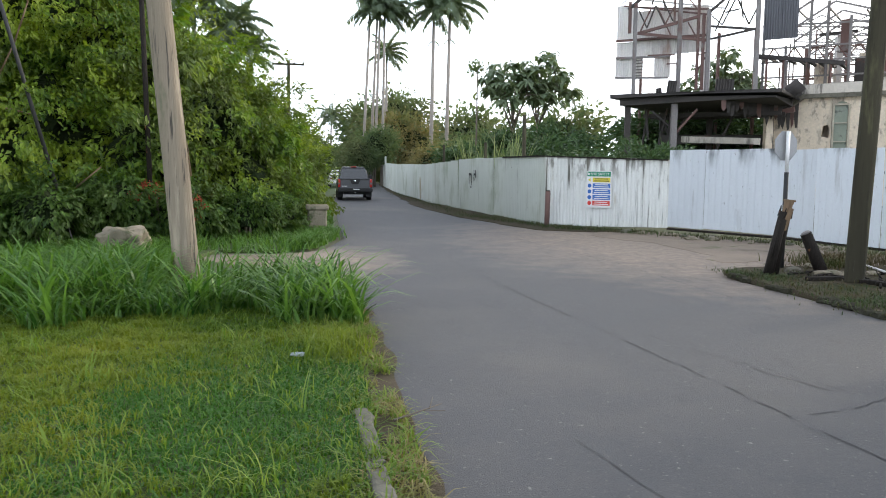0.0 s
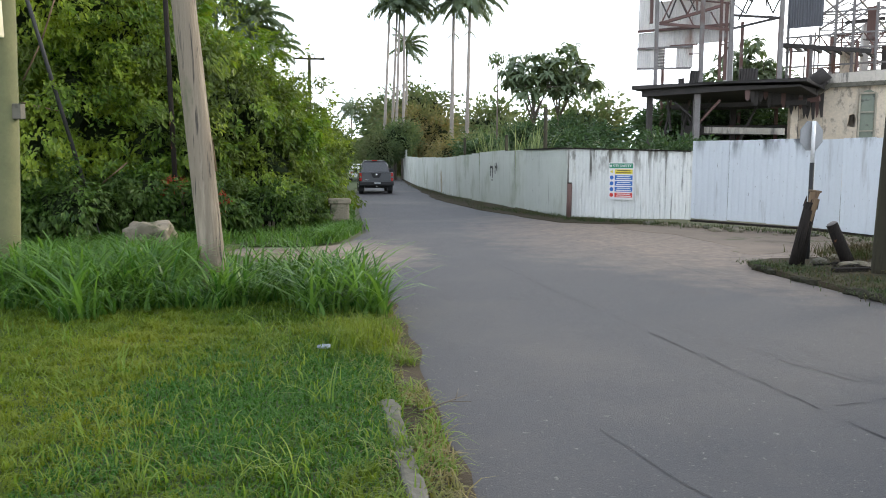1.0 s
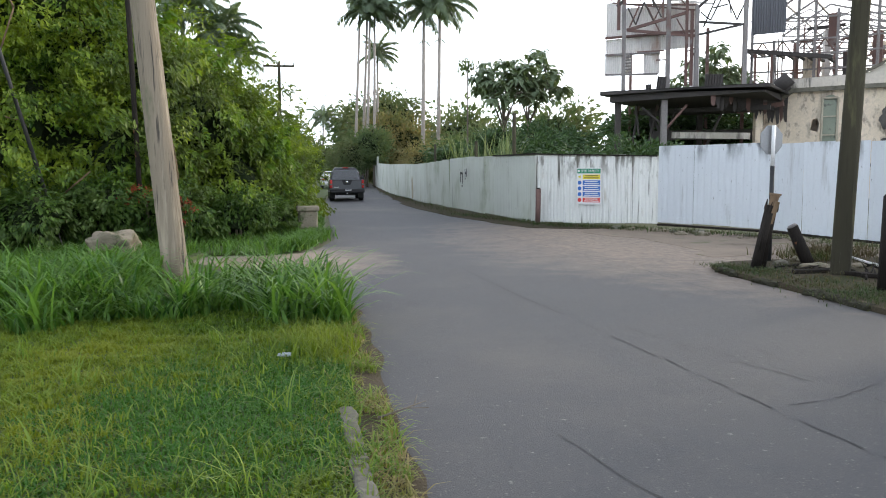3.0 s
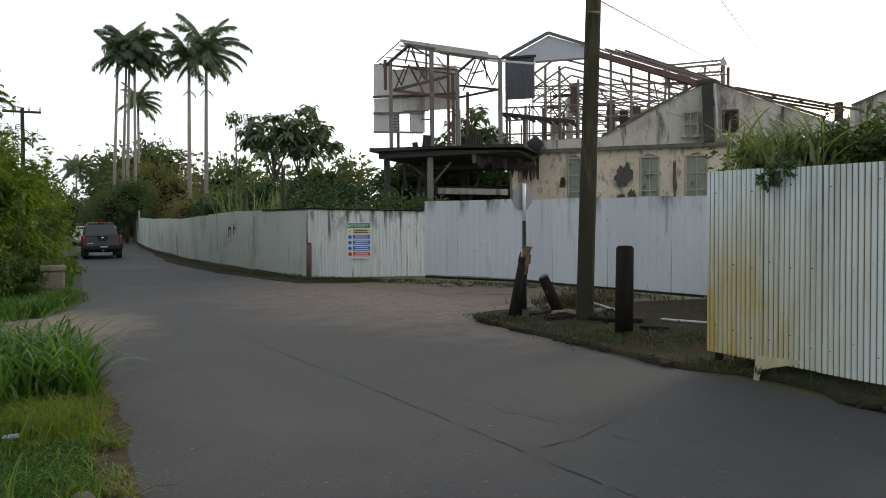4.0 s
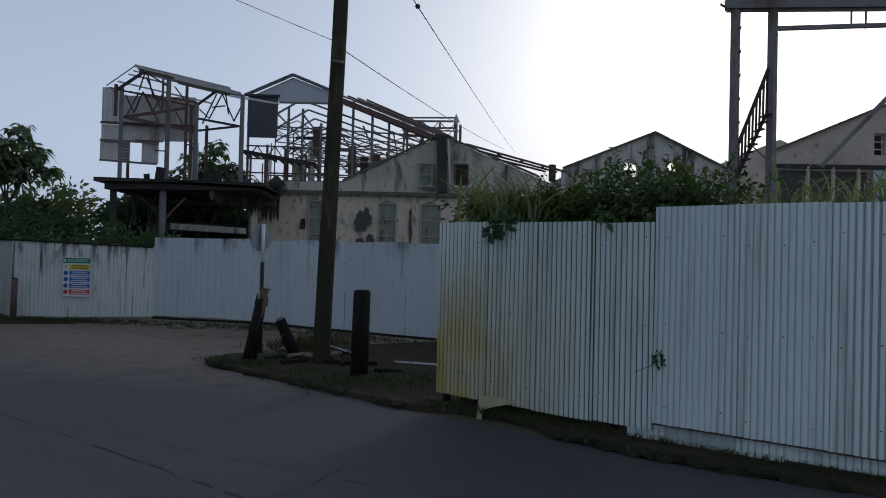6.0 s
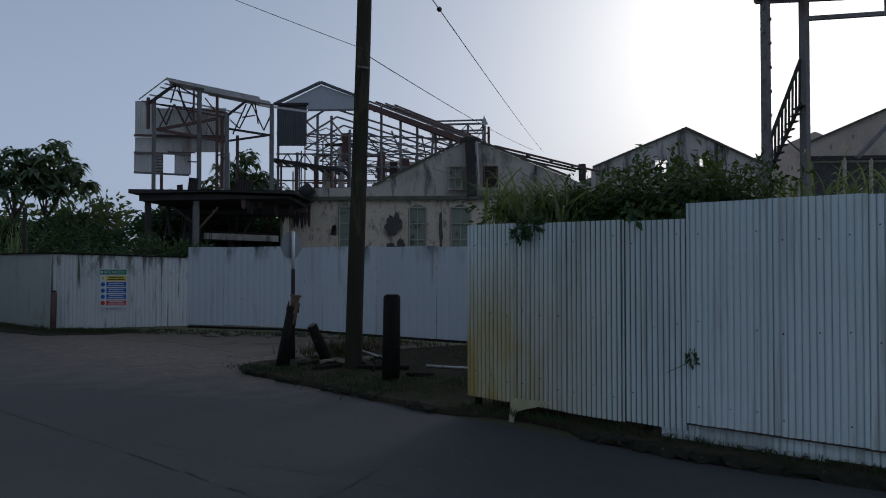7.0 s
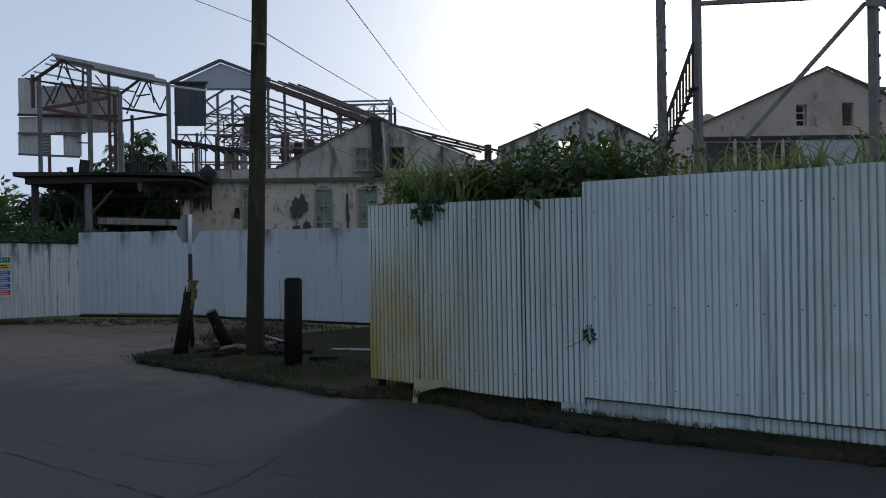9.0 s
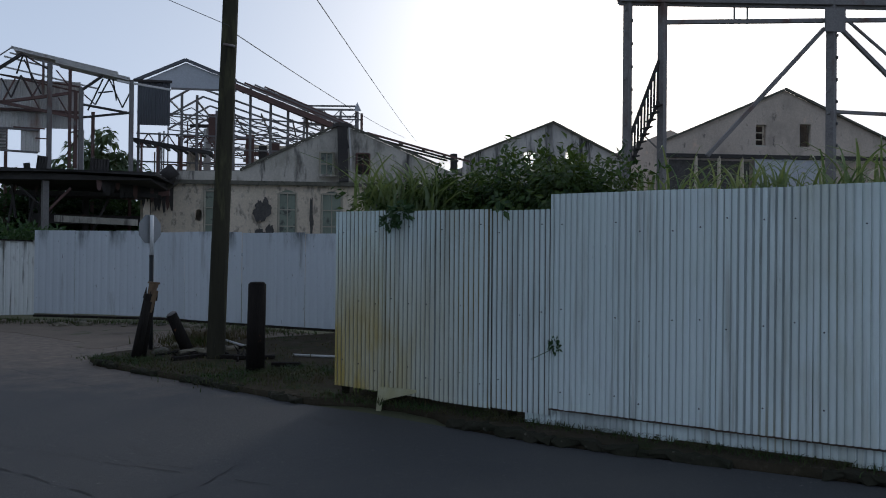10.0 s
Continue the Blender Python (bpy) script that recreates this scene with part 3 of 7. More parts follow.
tagged(litter, "strip of brown leaf litter along the road edge", "verge", kind="structure")
right_verge = [(4.42, 12.2), (4.38, 11.6), (4.64, 10.2), (4.84, 9.0), (5.06, 7.4), (5.50, 6.95), (5.72, 6.4), (5.72, 5.9), (5.56, 5.5), (5.68, 4.35), (6.18, 2.95), (7.26, 0), (8.66, -6), (11, -14), (40, -14), (40, 11), (9.7, 12.9), (6.2, 12.9), (5.0, 12.6)]
verge = part("verge", slab_mesh("verge", ragged(right_verge, 0.10, 0.2, 7), [], 0.14, VERGE))
verge.location.z = 0.062
tagged(verge, "dark earth verge with sparse grass behind a broken kerb", "verge", kind="structure")
left_far = [(-2.95, 15.1), (-2.5, 15.9), (-2.4, 18.0), (-2.95, 21.5), (-3.65, 26.4), (-5.2, 37.5), (-9.1, 74), (-13.2, 100), (-60, 100), (-60, 15.2), (-9, 14.6), (-5, 14.8)]
bank = part("bank", slab_mesh("bank", ragged(left_far, 0.25, 0.4, 5), [], 0.14, SOIL))
bank.location.z = 0.035
tagged(bank, "grassy bank under the hedge across the side track", "bank", kind="structure")
strip = part("fence_verge", slab_mesh("fence_verge", ragged([(4.0, 20.1), (2.6, 20.7), (0.62, 26.2), (-0.94, 33), (-3.64, 56), (-5.6, 76), (-5.0, 76), (-2.6, 56), (0.3, 33), (1.8, 27.3), (3.2, 22.2), (5.7, 20.6)], 0.2, 0.4, 6), [], 0.08, VERGE))
strip.location.z = 0.018
tagged(strip, "narrow strip of earth and grass along the fence foot", "verge", kind="structure")


def kerb_row(points, parent, wide, high, material, seed, skip=0.0, long=0.75, base=0.0, worn=1.0):
    """Kerb stones laid along a line, each a little askew."""
    rng = random.Random(seed)
    for (x0, y0), (x1, y1) in zip(points, points[1:]):
        run = math.hypot(x1 - x0, y1 - y0)
        count = max(1, round(run / long))
        for k in range(count):
            if rng.random() < skip:
                continue
            s = (k + 0.5) / count
            turn = Matrix.Rotation(math.atan2(y1 - y0, x1 - x0) + rng.uniform(-0.03, 0.03), 4, "Z") @ Matrix.Rotation(rng.uniform(-0.09, 0.09), 4, "X") @ Matrix.Rotation(rng.uniform(-0.02, 0.02), 4, "Y")
            bm = bmesh.new()
            box(bm, (0, 0, 0), (run / count - 0.006, wide, high), None, 0.018)
            bmesh.ops.subdivide_edges(bm, edges=[e for e in bm.edges if e.calc_length() > 0.3], cuts=9, use_grid_fill=True)
            off = rng.uniform(0, 50)
            for v in bm.verts:
                q = v.co * 9 + Vector((off, 0, 0))
                v.co += Vector((0, 0.35, 0.22)) * 0.06 * worn * noise.noise(q * 0.4) + Vector((0.2, 0.3, 0.3)) * 0.05 * worn * noise.noise(q * 2.1)
            ob = part("kerb_stone", bm, material, parent)
            ob.matrix_basis = Matrix.Translation((x0 + (x1 - x0) * s, y0 + (y1 - y0) * s, base + high / 2 + rng.uniform(-0.02, 0.01))) @ turn


DARKKERB = surface("mossy_broken_kerb", (0.05, 0.045, 0.034), (0.026, 0.028, 0.017), 0.95, 2.5, 24, 0.9, depth=0.02, spec=0.1, stains=(((0.16, 0.145, 0.115), 7, 0.62, 0.72, (1, 1, 1)),))
kerb_l = thing("kerb", "worn pale concrete kerb sunk into the lawn edge", "kerb", kind="structure")
kerb_row([(-0.57, 4.92), (-0.40, 4.0), (-0.27, 3.2), (-0.1, 2.3), (0.05, 1.2), (0.2, 0)], kerb_l, 0.095, 0.115, KERB, 3, 0.0, 0.95)
kerb_r = thing("kerb", "low dark broken kerb along the verge", "kerb", kind="structure")
kerb_row([(4.36, 11.7), (4.6, 10.2), (4.8, 9.0), (5.02, 7.4)], kerb_r, 0.11, 0.075, DARKKERB, 5, 0.35, 0.6, 0.0, 2.0)
kerb_row([(5.48, 5.5), (5.64, 4.35), (6.14, 2.95), (7.22, 0), (8.6, -6)], kerb_r, 0.10, 0.075, DARKKERB, 6, 0.2, 0.65, 0.0, 2.0)

# joints and cracks of the road
def joint(points, wide, seed, label):
    """A tarred joint that wanders along a line of points, with breaks."""
    rng = random.Random(seed)
    bm = bmesh.new()
    for (x0, y0), (x1, y1) in zip(points, points[1:]):
        n = max(2, int(math.hypot(x1 - x0, y1 - y0) / 0.12))
        dx, dy = (y1 - y0), -(x1 - x0)
        ln = math.hypot(dx, dy)
        prev = None
        for k in range(n + 1):
            s, off, w = k / n, rng.uniform(-0.012, 0.012), wide * rng.uniform(0.3, 1.0)
            x, y = x0 + (x1 - x0) * s + dx / ln * off, y0 + (y1 - y0) * s + dy / ln * off
            a, b = bm.verts.new((x - dx / ln * w, y - dy / ln * w, 0.0045)), bm.verts.new((x + dx / ln * w, y + dy / ln * w, 0.0045))
            if prev and rng.random() > 0.28:
                bm.faces.new((prev[0], prev[1], b, a))
            prev = (a, b)
    ob = part("road_crack", bm, CRACK)
    return tagged(ob, label, "crack", kind="structure")


joint([(0.3, 13.2), (0.64, 11.8), (1.08, 9.85), (1.53, 8.08), (1.95, 6.4), (2.27, 5.05), (2.55, 3.9), (3.0, 2.0)], 0.010, 1, "dark tarred joint along the worn road")
joint([(1.5, 19.5), (2.19, 16.6), (3.05, 13.6), (3.6, 10.4), (3.9, 9.0)], 0.008, 2, "thin dark joint near the road's kerb side")
joint([(0.75, 4.6), (1.0, 3.9), (1.25, 3.3)], 0.006, 3, "short hairline crack in the asphalt")
joint([(2.0, 7.6), (2.3, 6.9), (2.62, 6.1), (2.95, 5.45), (3.2, 4.9)], 0.007, 5, "rough broken seam beside the tarred joint")
joint([(2.35, 6.9), (2.62, 6.35), (2.95, 5.7)], 0.005, 6, "rough broken seam beside the tarred joint")
joint([(0.5, 9.3), (0.56, 9.1), (0.75, 9.05)], 0.014, 7, "short dark tar mark on the asphalt")
joint([(1.55, 5.7), (1.65, 5.62), (1.8, 5.65)], 0.006, 8, "short dark tar mark on the asphalt")
joint([(2.27, 5.05), (2.8, 5.25), (3.3, 5.6)], 0.007, 4, "short crack branching across the asphalt")


# ---------------------------------------------------------------- fences
def sheet_run(fence, a, b, foot, top, material, pitch, deep, wide, seed, steps=8, tilt=0.012, screws=False, sag=0.0, name="sheet", lap=0.03, dirt=None, hem=None):
    """Corrugated sheets side by side from a to b, each lapped over its neighbour."""
    rng = random.Random(seed)
    a, b = Vector((*a, 0)), Vector((*b, 0))
    run = (b - a).length
    count = max(1, round(run / wide))
    ang = math.atan2(b.y - a.y, b.x - a.x)
    sheets = []
    for k in range(count):
        p = a.lerp(b, k / count)
        w = run / count + lap
        f0, f1 = np.interp([k / count, (k + 1) / count], [0, 1], foot)
        jig = rng.uniform(-sag, sag)
        me = corrugated(name, w, (f0 + jig, f1 + jig + rng.uniform(-sag, sag) * 0.4), np.interp((k + 0.5) / count, [0, 1], top) + rng.uniform(-0.012, 0.012), material, pitch, deep, steps, rng.uniform(-0.012, 0.012), dirt=dirt)
        ob = part(name, me, material, fence)
        off = 0.006 if k % 2 else -0.006
        ob.matrix_basis = Matrix.Translation(p + Vector((-math.sin(ang), math.cos(ang), 0)) * off) @ Matrix.Rotation(ang, 4, "Z") @ Matrix.Rotation(rng.uniform(-tilt, tilt), 4, "X") @ Matrix.Rotation(rng.uniform(-tilt, tilt) * 0.35, 4, "Y")
        sheets.append((ob, w))
        # Thin dark strip paints the lap's shadow line, and rust, along the foot.
        if hem:
            edge_me = corrugated("rusty_hem", w, (f0 + jig, f1 + jig), f0 + jig + 0.02, hem, pitch, deep, steps)
            n_row = len(edge_me.vertices) // 6
            for i, v in enumerate(edge_me.vertices):
                x = v.co.x
                v.co.z = f0 + jig + (f1 - f0) * x / w + (-0.004, 0.003, 0.010 + 0.006 * noise.noise(Vector((x * 9, k, 0))))[i // n_row % 3]
                v.co.y -= 0.0135
            part("rusty_hem", edge_me, None, ob, "dark lower edge, rust with the lap's shadow painted in")
    return sheets


def screw_mesh():
    bm = bmesh.new()
    bmesh.ops.create_cone(bm, cap_ends=True, segments=8, radius1=0.007, radius2=0.005, depth=0.01, matrix=Matrix.Rotation(math.pi / 2, 4, "X"))
    return mesh_of(bm, "screw", BLACK)


# the near fence
NEAR_A, NEAR_STEP, NEAR_B = (5.40, 7.28), (5.99, 4.68), (7.95, -3.2)
near = thing("corrugated_fence", "chalky white corrugated metal fence with rust and yellow stains", "fence")
SCREW = screw_mesh()
rng_s = random.Random(8)
# Rust brown darkened to carry the shadow under the sheet's lap.
HEM_SHADE = surface("rust_and_lap_shade", (0.04, 0.035, 0.03), (0.09, 0.06, 0.04), 0.9, 4, 30, 0.5)
run1 = sheet_run(near, NEAR_A, NEAR_STEP, (0.18, 0.15), (2.12, 2.10), NEARPAINT, 0.058, 0.0105, 0.70, 11, 10, 0.006, sag=0.012, dirt=DARKGROOVE)
run2 = sheet_run(near, NEAR_STEP, NEAR_B, (0.22, 0.25), (2.23, 2.26), NEARPAINT, 0.058, 0.0085, 0.72, 12, 10, 0.006, sag=0.012, dirt=SOFTGROOVE, hem=HEM_SHADE)
for ob, w in run1 + run2[:7]:
    for z in (0.42, 1.12, 1.93):
        for k in range(3):
            if rng_s.random() < 0.6:
                x = (round(w / 0.058 * (k + 0.5) / 3) + 0.0) * 0.058
                sc = part("screw", SCREW, BLACK, ob)
                sc.matrix_basis = pose(x, -0.008, z + rng_s.uniform(-0.06, 0.06))
dirn = Vector((NEAR_B[0] - NEAR_STEP[0], NEAR_B[1] - NEAR_STEP[1], 0)).normalized()
low = sheet_run(near, (5.945, 4.95), (7.965, -3.2), (0.06, 0.10), (0.26, 0.30), NEARPAINT, 0.058, 0.0065, 1.3, 14, 8, 0.002, sag=0.03, name="skirt_sheet", dirt=SOFTGROOVE)
for ob, w in low:
    ob.location += Vector((-dirn.y, dirn.x, 0)) * 0.028
SCRAP = surface("algae_stained_sheet", (0.48, 0.46, 0.30), (0.34, 0.31, 0.16), 0.6, 5, 30, 0.2, stretch=(1, 1, 0.3))
flap_me = slab_mesh("skirt_flap", [(0, 0.02), (0.01, -0.24), (0.075, -0.25), (0.085, -0.13), (0.2, -0.085), (0.4, -0.03), (0.5, 0.0), (0.5, 0.03)], [], 0.006, SCRAP)
skirt = part("skirt_flap", flap_me, None, near, "bent yellow-stained scrap of sheet")
skirt.matrix_basis = Matrix.Translation((5.535, 6.67, 0.205)) @ Matrix.Rotation(math.atan2(dirn.y, dirn.x), 4, "Z") @ Matrix.Rotation(radians(78), 4, "X")
for k in range(6):
    s = k / 5
    p = Vector((*NEAR_A, 0)).lerp(Vector((*NEAR_B, 0)), s) + Vector((-dirn.y, dirn.x, 0)) * 0.19
    rod_part("fence_post", (p.x, p.y, 0.0), (p.x, p.y, 2.0), 0.045, POLEDARK, near)
for z in (0.45, 1.15, 1.95):
    off = Vector((-dirn.y, dirn.x, 0)) * 0.09
    bar_part("rail", Vector((*NEAR_A, z)) + off, Vector((*NEAR_B, z)) + off, 0.05, POLEDARK, near)

# the far hoarding, newer panels
hoard = thing("hoarding_fence", "white painted metal hoarding with dark drip stains", "fence")
sheet_run(hoard, (5.95, 20.35), (7.85, 17.75), (0.16, 0.14), (2.13, 2.12), FARPAINT, 0.19, 0.005, 1.1, 21, 6, 0.004, sag=0.015, lap=-0.004)
sheet_run(hoard, (7.85, 17.75), (9.5, 12.9), (0.12, 0.08), (2.11, 2.05), FARPAINT, 0.19, 0.005, 0.85, 22, 6, 0.006, sag=0.02, lap=-0.014)
sheet_run(hoard, (9.5, 12.9), (13.5, 4.0), (0.1, 0.1), (2.05, 2.05), FARPAINT, 0.19, 0.006, 1.1, 23, 6, 0.01, sag=0.02)
for a, b in (((5.95, 20.35), (7.85, 17.75)), ((7.85, 17.75), (9.5, 12.9)), ((9.5, 12.9), (13.5, 4.0))):
    n = Vector((b[1] - a[1], a[0] - b[0], 0)).normalized() * -0.05
    bar_part("foot_board", Vector((*a, 0.09)) + n, Vector((*b, 0.09)) + n, 0.16, CHARRED, hoard, "dark timber foot board", 0.05)
    bar_part("rail", Vector((*a, 1.6)) + n * 1.6, Vector((*b, 1.6)) + n * 1.6, 0.06, CHARRED, hoard)
corner = thing("hoarding_fence", "stained white corrugated fence panel holding a safety sign", "fence")
sheet_run(corner, (3.0, 22.35), (5.95, 20.45), (0.04, 0.10), (1.99, 1.88), CORNERPAINT_LIT, 0.10, 0.006, 0.95, 24, 8, 0.005, sag=0.015)
bar_part("cap_strip", (2.98, 22.34, 1.985), (5.93, 20.42, 1.875), 0.035, CHARRED, corner, "black tarred top edge")
old = thing("hoarding_fence", "long grey-white metal fence streaked with mould along the road", "fence")
LINE = [(3.0, 22.35), (1.05, 30.6), (-0.55, 37.2), (-2.6, 50.0), (-4.1, 63.0), (-5.2, 73.0)]
TOPS = [(1.99, 2.0), (1.98, 1.80), (1.80, 1.85), (1.85, 2.0), (2.55, 2.6)]
for k, (a, b) in enumerate(zip(LINE, LINE[1:])):
    sheet_run(old, b, a, (0.03, 0.03), TOPS[k][::-1], OLDPAINT_SHADED, 0.15, 0.005, 1.15 if k < 2 else 2.2, 30 + k, 6, 0.006, sag=0.02, lap=0.02)
bar_part("cap_strip", (2.98, 22.37, 1.99), (2.1, 26.1, 1.995), 0.04, CHARRED, old, "black tarred top edge")
for x, y, h in ((2.4, 24.5, 3.3), (1.5, 29.5, 2.6), (0.0, 36.3, 2.7), (4.2, 22.6, 2.0)):
    rod_part("fence_post", (x + 0.25, y + 0.25, 0), (x + 0.25, y + 0.2, h), 0.06, POLEDARK, old)
post = thing("timber_post", "short rusty brown post beside the fence corner", "post", (3.02, 21.95, 0.0))
rod_part("post_shaft", (0, 0, 0), (0.02, 0, 1.0), 0.075, RUST, post, 0.07)
rod_part("post_cap", (0.02, 0, 1.0), (0.02, 0, 1.03), 0.06, CHARRED, post, 0.05)

marks = thing("painted_mark", "small dark painted marks on the old fence", "mark", (1.27, 29.55, 1.2), turn=math.degrees(math.atan2(22.35 - 30.6, 3.0 - 1.05)))
for x, z, w, h in ((-0.35, 0.05, 0.07, 0.4), (-0.2, 0.2, 0.3, 0.08), (-0.05, 0.0, 0.07, 0.42), (0.3, 0.15, 0.07, 0.4), (0.42, 0.2, 0.2, 0.07), (0.5, 0.22, 0.06, 0.3), (-0.1, -0.28, 0.16, 0.05)):
    box_part("mark_bar", (x, -0.035, z), (w, 0.004, h), BLACK, marks)
# the site safety sign on the corner panel
fdir = Vector((5.95 - 3.0, 20.45 - 22.35, 0)).normalized()
fang = math.degrees(math.atan2(fdir.y, fdir.x))
sign = thing("safety_sign", "white site safety board with green, yellow, blue and red bands", "sign")
sign.matrix_basis = pose(4.36, 21.42, 1.08, 90, 0, fang) @ Matrix.Translation((0, 0, 0.028))
SW, SH = 0.70, 1.0
bm = bmesh.new()
box(bm, (0, 0, 0), (SW, SH, 0.012), bevel=0.003)
part("board", bm, WHITE, sign)
box_part("title_band", (0, SH / 2 - 0.085, 0.008), (SW - 0.03, 0.13, 0.004), SIGNGREEN, sign)
box_part("title_mark", (-SW / 2 + 0.06, SH / 2 - 0.085, 0.0115), (0.05, 0.06, 0.002), WHITE, sign)
writing("title", "SITE SAFETY", 0.098, WHITE, sign, pose(0.03, SH / 2 - 0.087, 0.012), "white block capitals")
for k, (m, h) in enumerate(((SIGNYELLOW, 0.125), (SIGNBLUE, 0.125), (SIGNBLUE, 0.125), (SIGNBLUE, 0.125), (SIGNRED, 0.125))):
    y = SH / 2 - 0.245 - k * 0.158
    box_part("band", (0.075, y, 0.008), (SW - 0.20, h, 0.004), m, sign)
    for j in (-1, 1):
        box_part("text_bar", (0.075, y + j * 0.028, 0.0115), (SW - 0.28 - 0.05 * (j > 0), 0.022, 0.002), WHITE if k else BLACK, sign)
    bm = bmesh.new()
    bmesh.ops.create_cone(bm, cap_ends=True, segments=3 if k == 0 else 20, radius1=0.055, radius2=0.055, depth=0.005, matrix=Matrix.Translation((-SW / 2 + 0.085, y, 0.008)) @ Matrix.Rotation(math.pi / 2 if k == 0 else 0, 4, "Z"))
    part("symbol", bm, m, sign)


# ---------------------------------------------------------------- poles, posts, signs near the road
def wooden_pole(name, label, base, top, r0, r1, material, group=""):
    """A round timber pole with a slight bow and split grain."""
    t = thing(name, label, "pole", base, group)
    bm = bmesh.new()
    d = Vector(top) - Vector(base)
    n, rings = 18, []
    for k in range(13):
        s = k / 12
        c = d * s + Vector((0.04 * math.sin(3 * s), 0.02 * math.sin(5 * s), 0))
        r = r0 + (r1 - r0) * s
        rings.append([bm.verts.new(c + Vector((math.cos(2 * math.pi * j / n), math.sin(2 * math.pi * j / n), 0)) * r * (1 + 0.03 * math.sin(j * 2.3 + k))) for j in range(n)])
    for lo, hi in zip(rings, rings[1:]):
        for j in range(n):
            bm.faces.new((lo[j], lo[(j + 1) % n], hi[(j + 1) % n], hi[j]))
    bm.faces.new(rings[-1])
    part("shaft", bm, material, t, "", True)
    return t


lpole = wooden_pole("utility_pole", "leaning grey weathered timber utility pole in tall grass", (-3.30, 10.1, 0.0), (-4.1, 10.1, 9.0), 0.168, 0.12, POLEWOOD)
rod_part("splinter", (0.075, -0.02, 1.50), (0.035, -0.03, 1.95), 0.012, CUTWOOD, lpole, 0.004, label="pale split sliver of the pole")
rpole = wooden_pole("utility_pole", "tall dark mossy timber utility pole on the verge", (5.83, 10.96, 0.05), (6.09, 10.96, 9.5), 0.134, 0.102, POLEDARK)
rod_part("bolt", (0.0, -0.16, 4.72), (0.18, -0.16, 4.72), 0.02, STEEL, rpole)
cpole = wooden_pole("concrete_pole", "greenish concrete pole carrying a cream meter box", (-6.22, 10.35, 0.0), (-5.98, 10.35, 7.5), 0.19, 0.15, CONCRETEPOLE)
bm = bmesh.new()
box(bm, (0.02, -0.19, 3.62), (0.46, 0.26, 0.82), bevel=0.02)
part("meter_box", bm, BOXPAINT, cpole, "cream painted meter box")
box_part("box_lid", (0.02, -0.327, 3.62), (0.40, 0.014, 0.74), BOXPAINT, cpole, bevel=0.005)
bm = bmesh.new()
box(bm, (0.3, 0, 2.28), (0.15, 0.12, 0.2), bevel=0.01)
part("junction_box", bm, KERB, cpole, "small grey junction box")
rod_part("cable_loop", (0.1, -0.2, 3.2), (0.2, -0.1, 3.02), 0.018, CABLE, cpole)
guy = thing("guy_wire", "black sheathed guy wire slanting into the hedge", "cable", (-6.95, 14.6, 0))
rod_part("sheath", (0, 0, 0.55), (-2.05, 0.0, 8.4), 0.036, CABLE, guy)
rod_part("anchor_rod", (0.145, 0, 0.0), (0, 0, 0.56), 0.012, STEEL, guy)
trunk2 = thing("dead_trunk", "thin dark dead trunk standing against the hedge", "trunk", (-5.85, 15.9, 0))
rod_part("bole", (0, 0, 0), (-0.1, 0, 6.5), 0.05, CHARRED, trunk2)

bollard = thing("bollard", "black charred round timber bollard on the verge", "bollard", (5.62, 9.42, 0.06))
bm = bmesh.new()
rod(bm, (0, 0, 0), (0.02, 0, 1.17), 0.125, 0.12, 18)
part("post_shaft", bm, CHARRED, bollard, "", True)
rod_part("post_top", (0.02, 0, 1.17), (0.02, 0, 1.2), 0.118, CHARRED, bollard, 0.09)
stump = thing("broken_post", "charred broken timber post with a split pale top", "post", (5.02, 11.7, 0.05))
rod_part("post_shaft", (-0.06, 0, 0), (0.12, 0, 0.96), 0.11, CHARRED, stump, 0.085)
rod_part("prop", (-0.14, -0.1, 0), (0.04, -0.12, 0.86), 0.075, CHARRED, stump, 0.05)
for p, q, r in (((-0.02, -0.12, 0.7), (0.07, -0.14, 1.02), 0.025), ((0.05, 0.05, 0.9), (0.08, 0.06, 1.06), 0.03), ((0.19, -0.03, 0.86), (0.22, -0.03, 1.0), 0.02), ((-0.1, -0.15, 0.3), (-0.05, -0.17, 0.7), 0.03)):
    rod_part("splinter", p, q, r, CHARRED, stump, 0.005, n=6)
bm = bmesh.new()
rod(bm, (0.12, 0.0, 0.93), (0.17, 0, 1.12), 0.055, 0.07, 9)
box(bm, (0.17, 0, 1.13), (0.15, 0.13, 0.03), Matrix.Rotation(0.12, 4, "Y"), 0.01)
box(bm, (0.1, -0.13, 0.86), (0.07, 0.03, 0.34), Matrix.Rotation(0.3, 4, "Y"), 0.006)
part("split_top", bm, CUTWOOD, stump, "orange-brown split wood")
lean = thing("fallen_post", "short charred post leaning over on the verge", "post", (5.83, 11.85, 0.05))
rod_part("post_shaft", (0.0, 0, 0.0), (-0.27, 0.05, 0.62), 0.10, CHARRED, lean, 0.085)
rod_part("cut_face", (-0.27, 0.05, 0.62), (-0.285, 0.053, 0.645), 0.082, STEEL, lean, 0.06)

stop = thing("road_sign", "octagonal road sign seen from its grey back on a banded post", "sign", (5.51, 12.56, 0.05))
rod_part("post_lower", (0, 0, 0), (0, 0, 1.55), 0.035, BLACK, stop)
rod_part("post_upper", (0, 0, 1.55), (0.0, 0, 2.2), 0.03, WHITE, stop)
bm = bmesh.new()
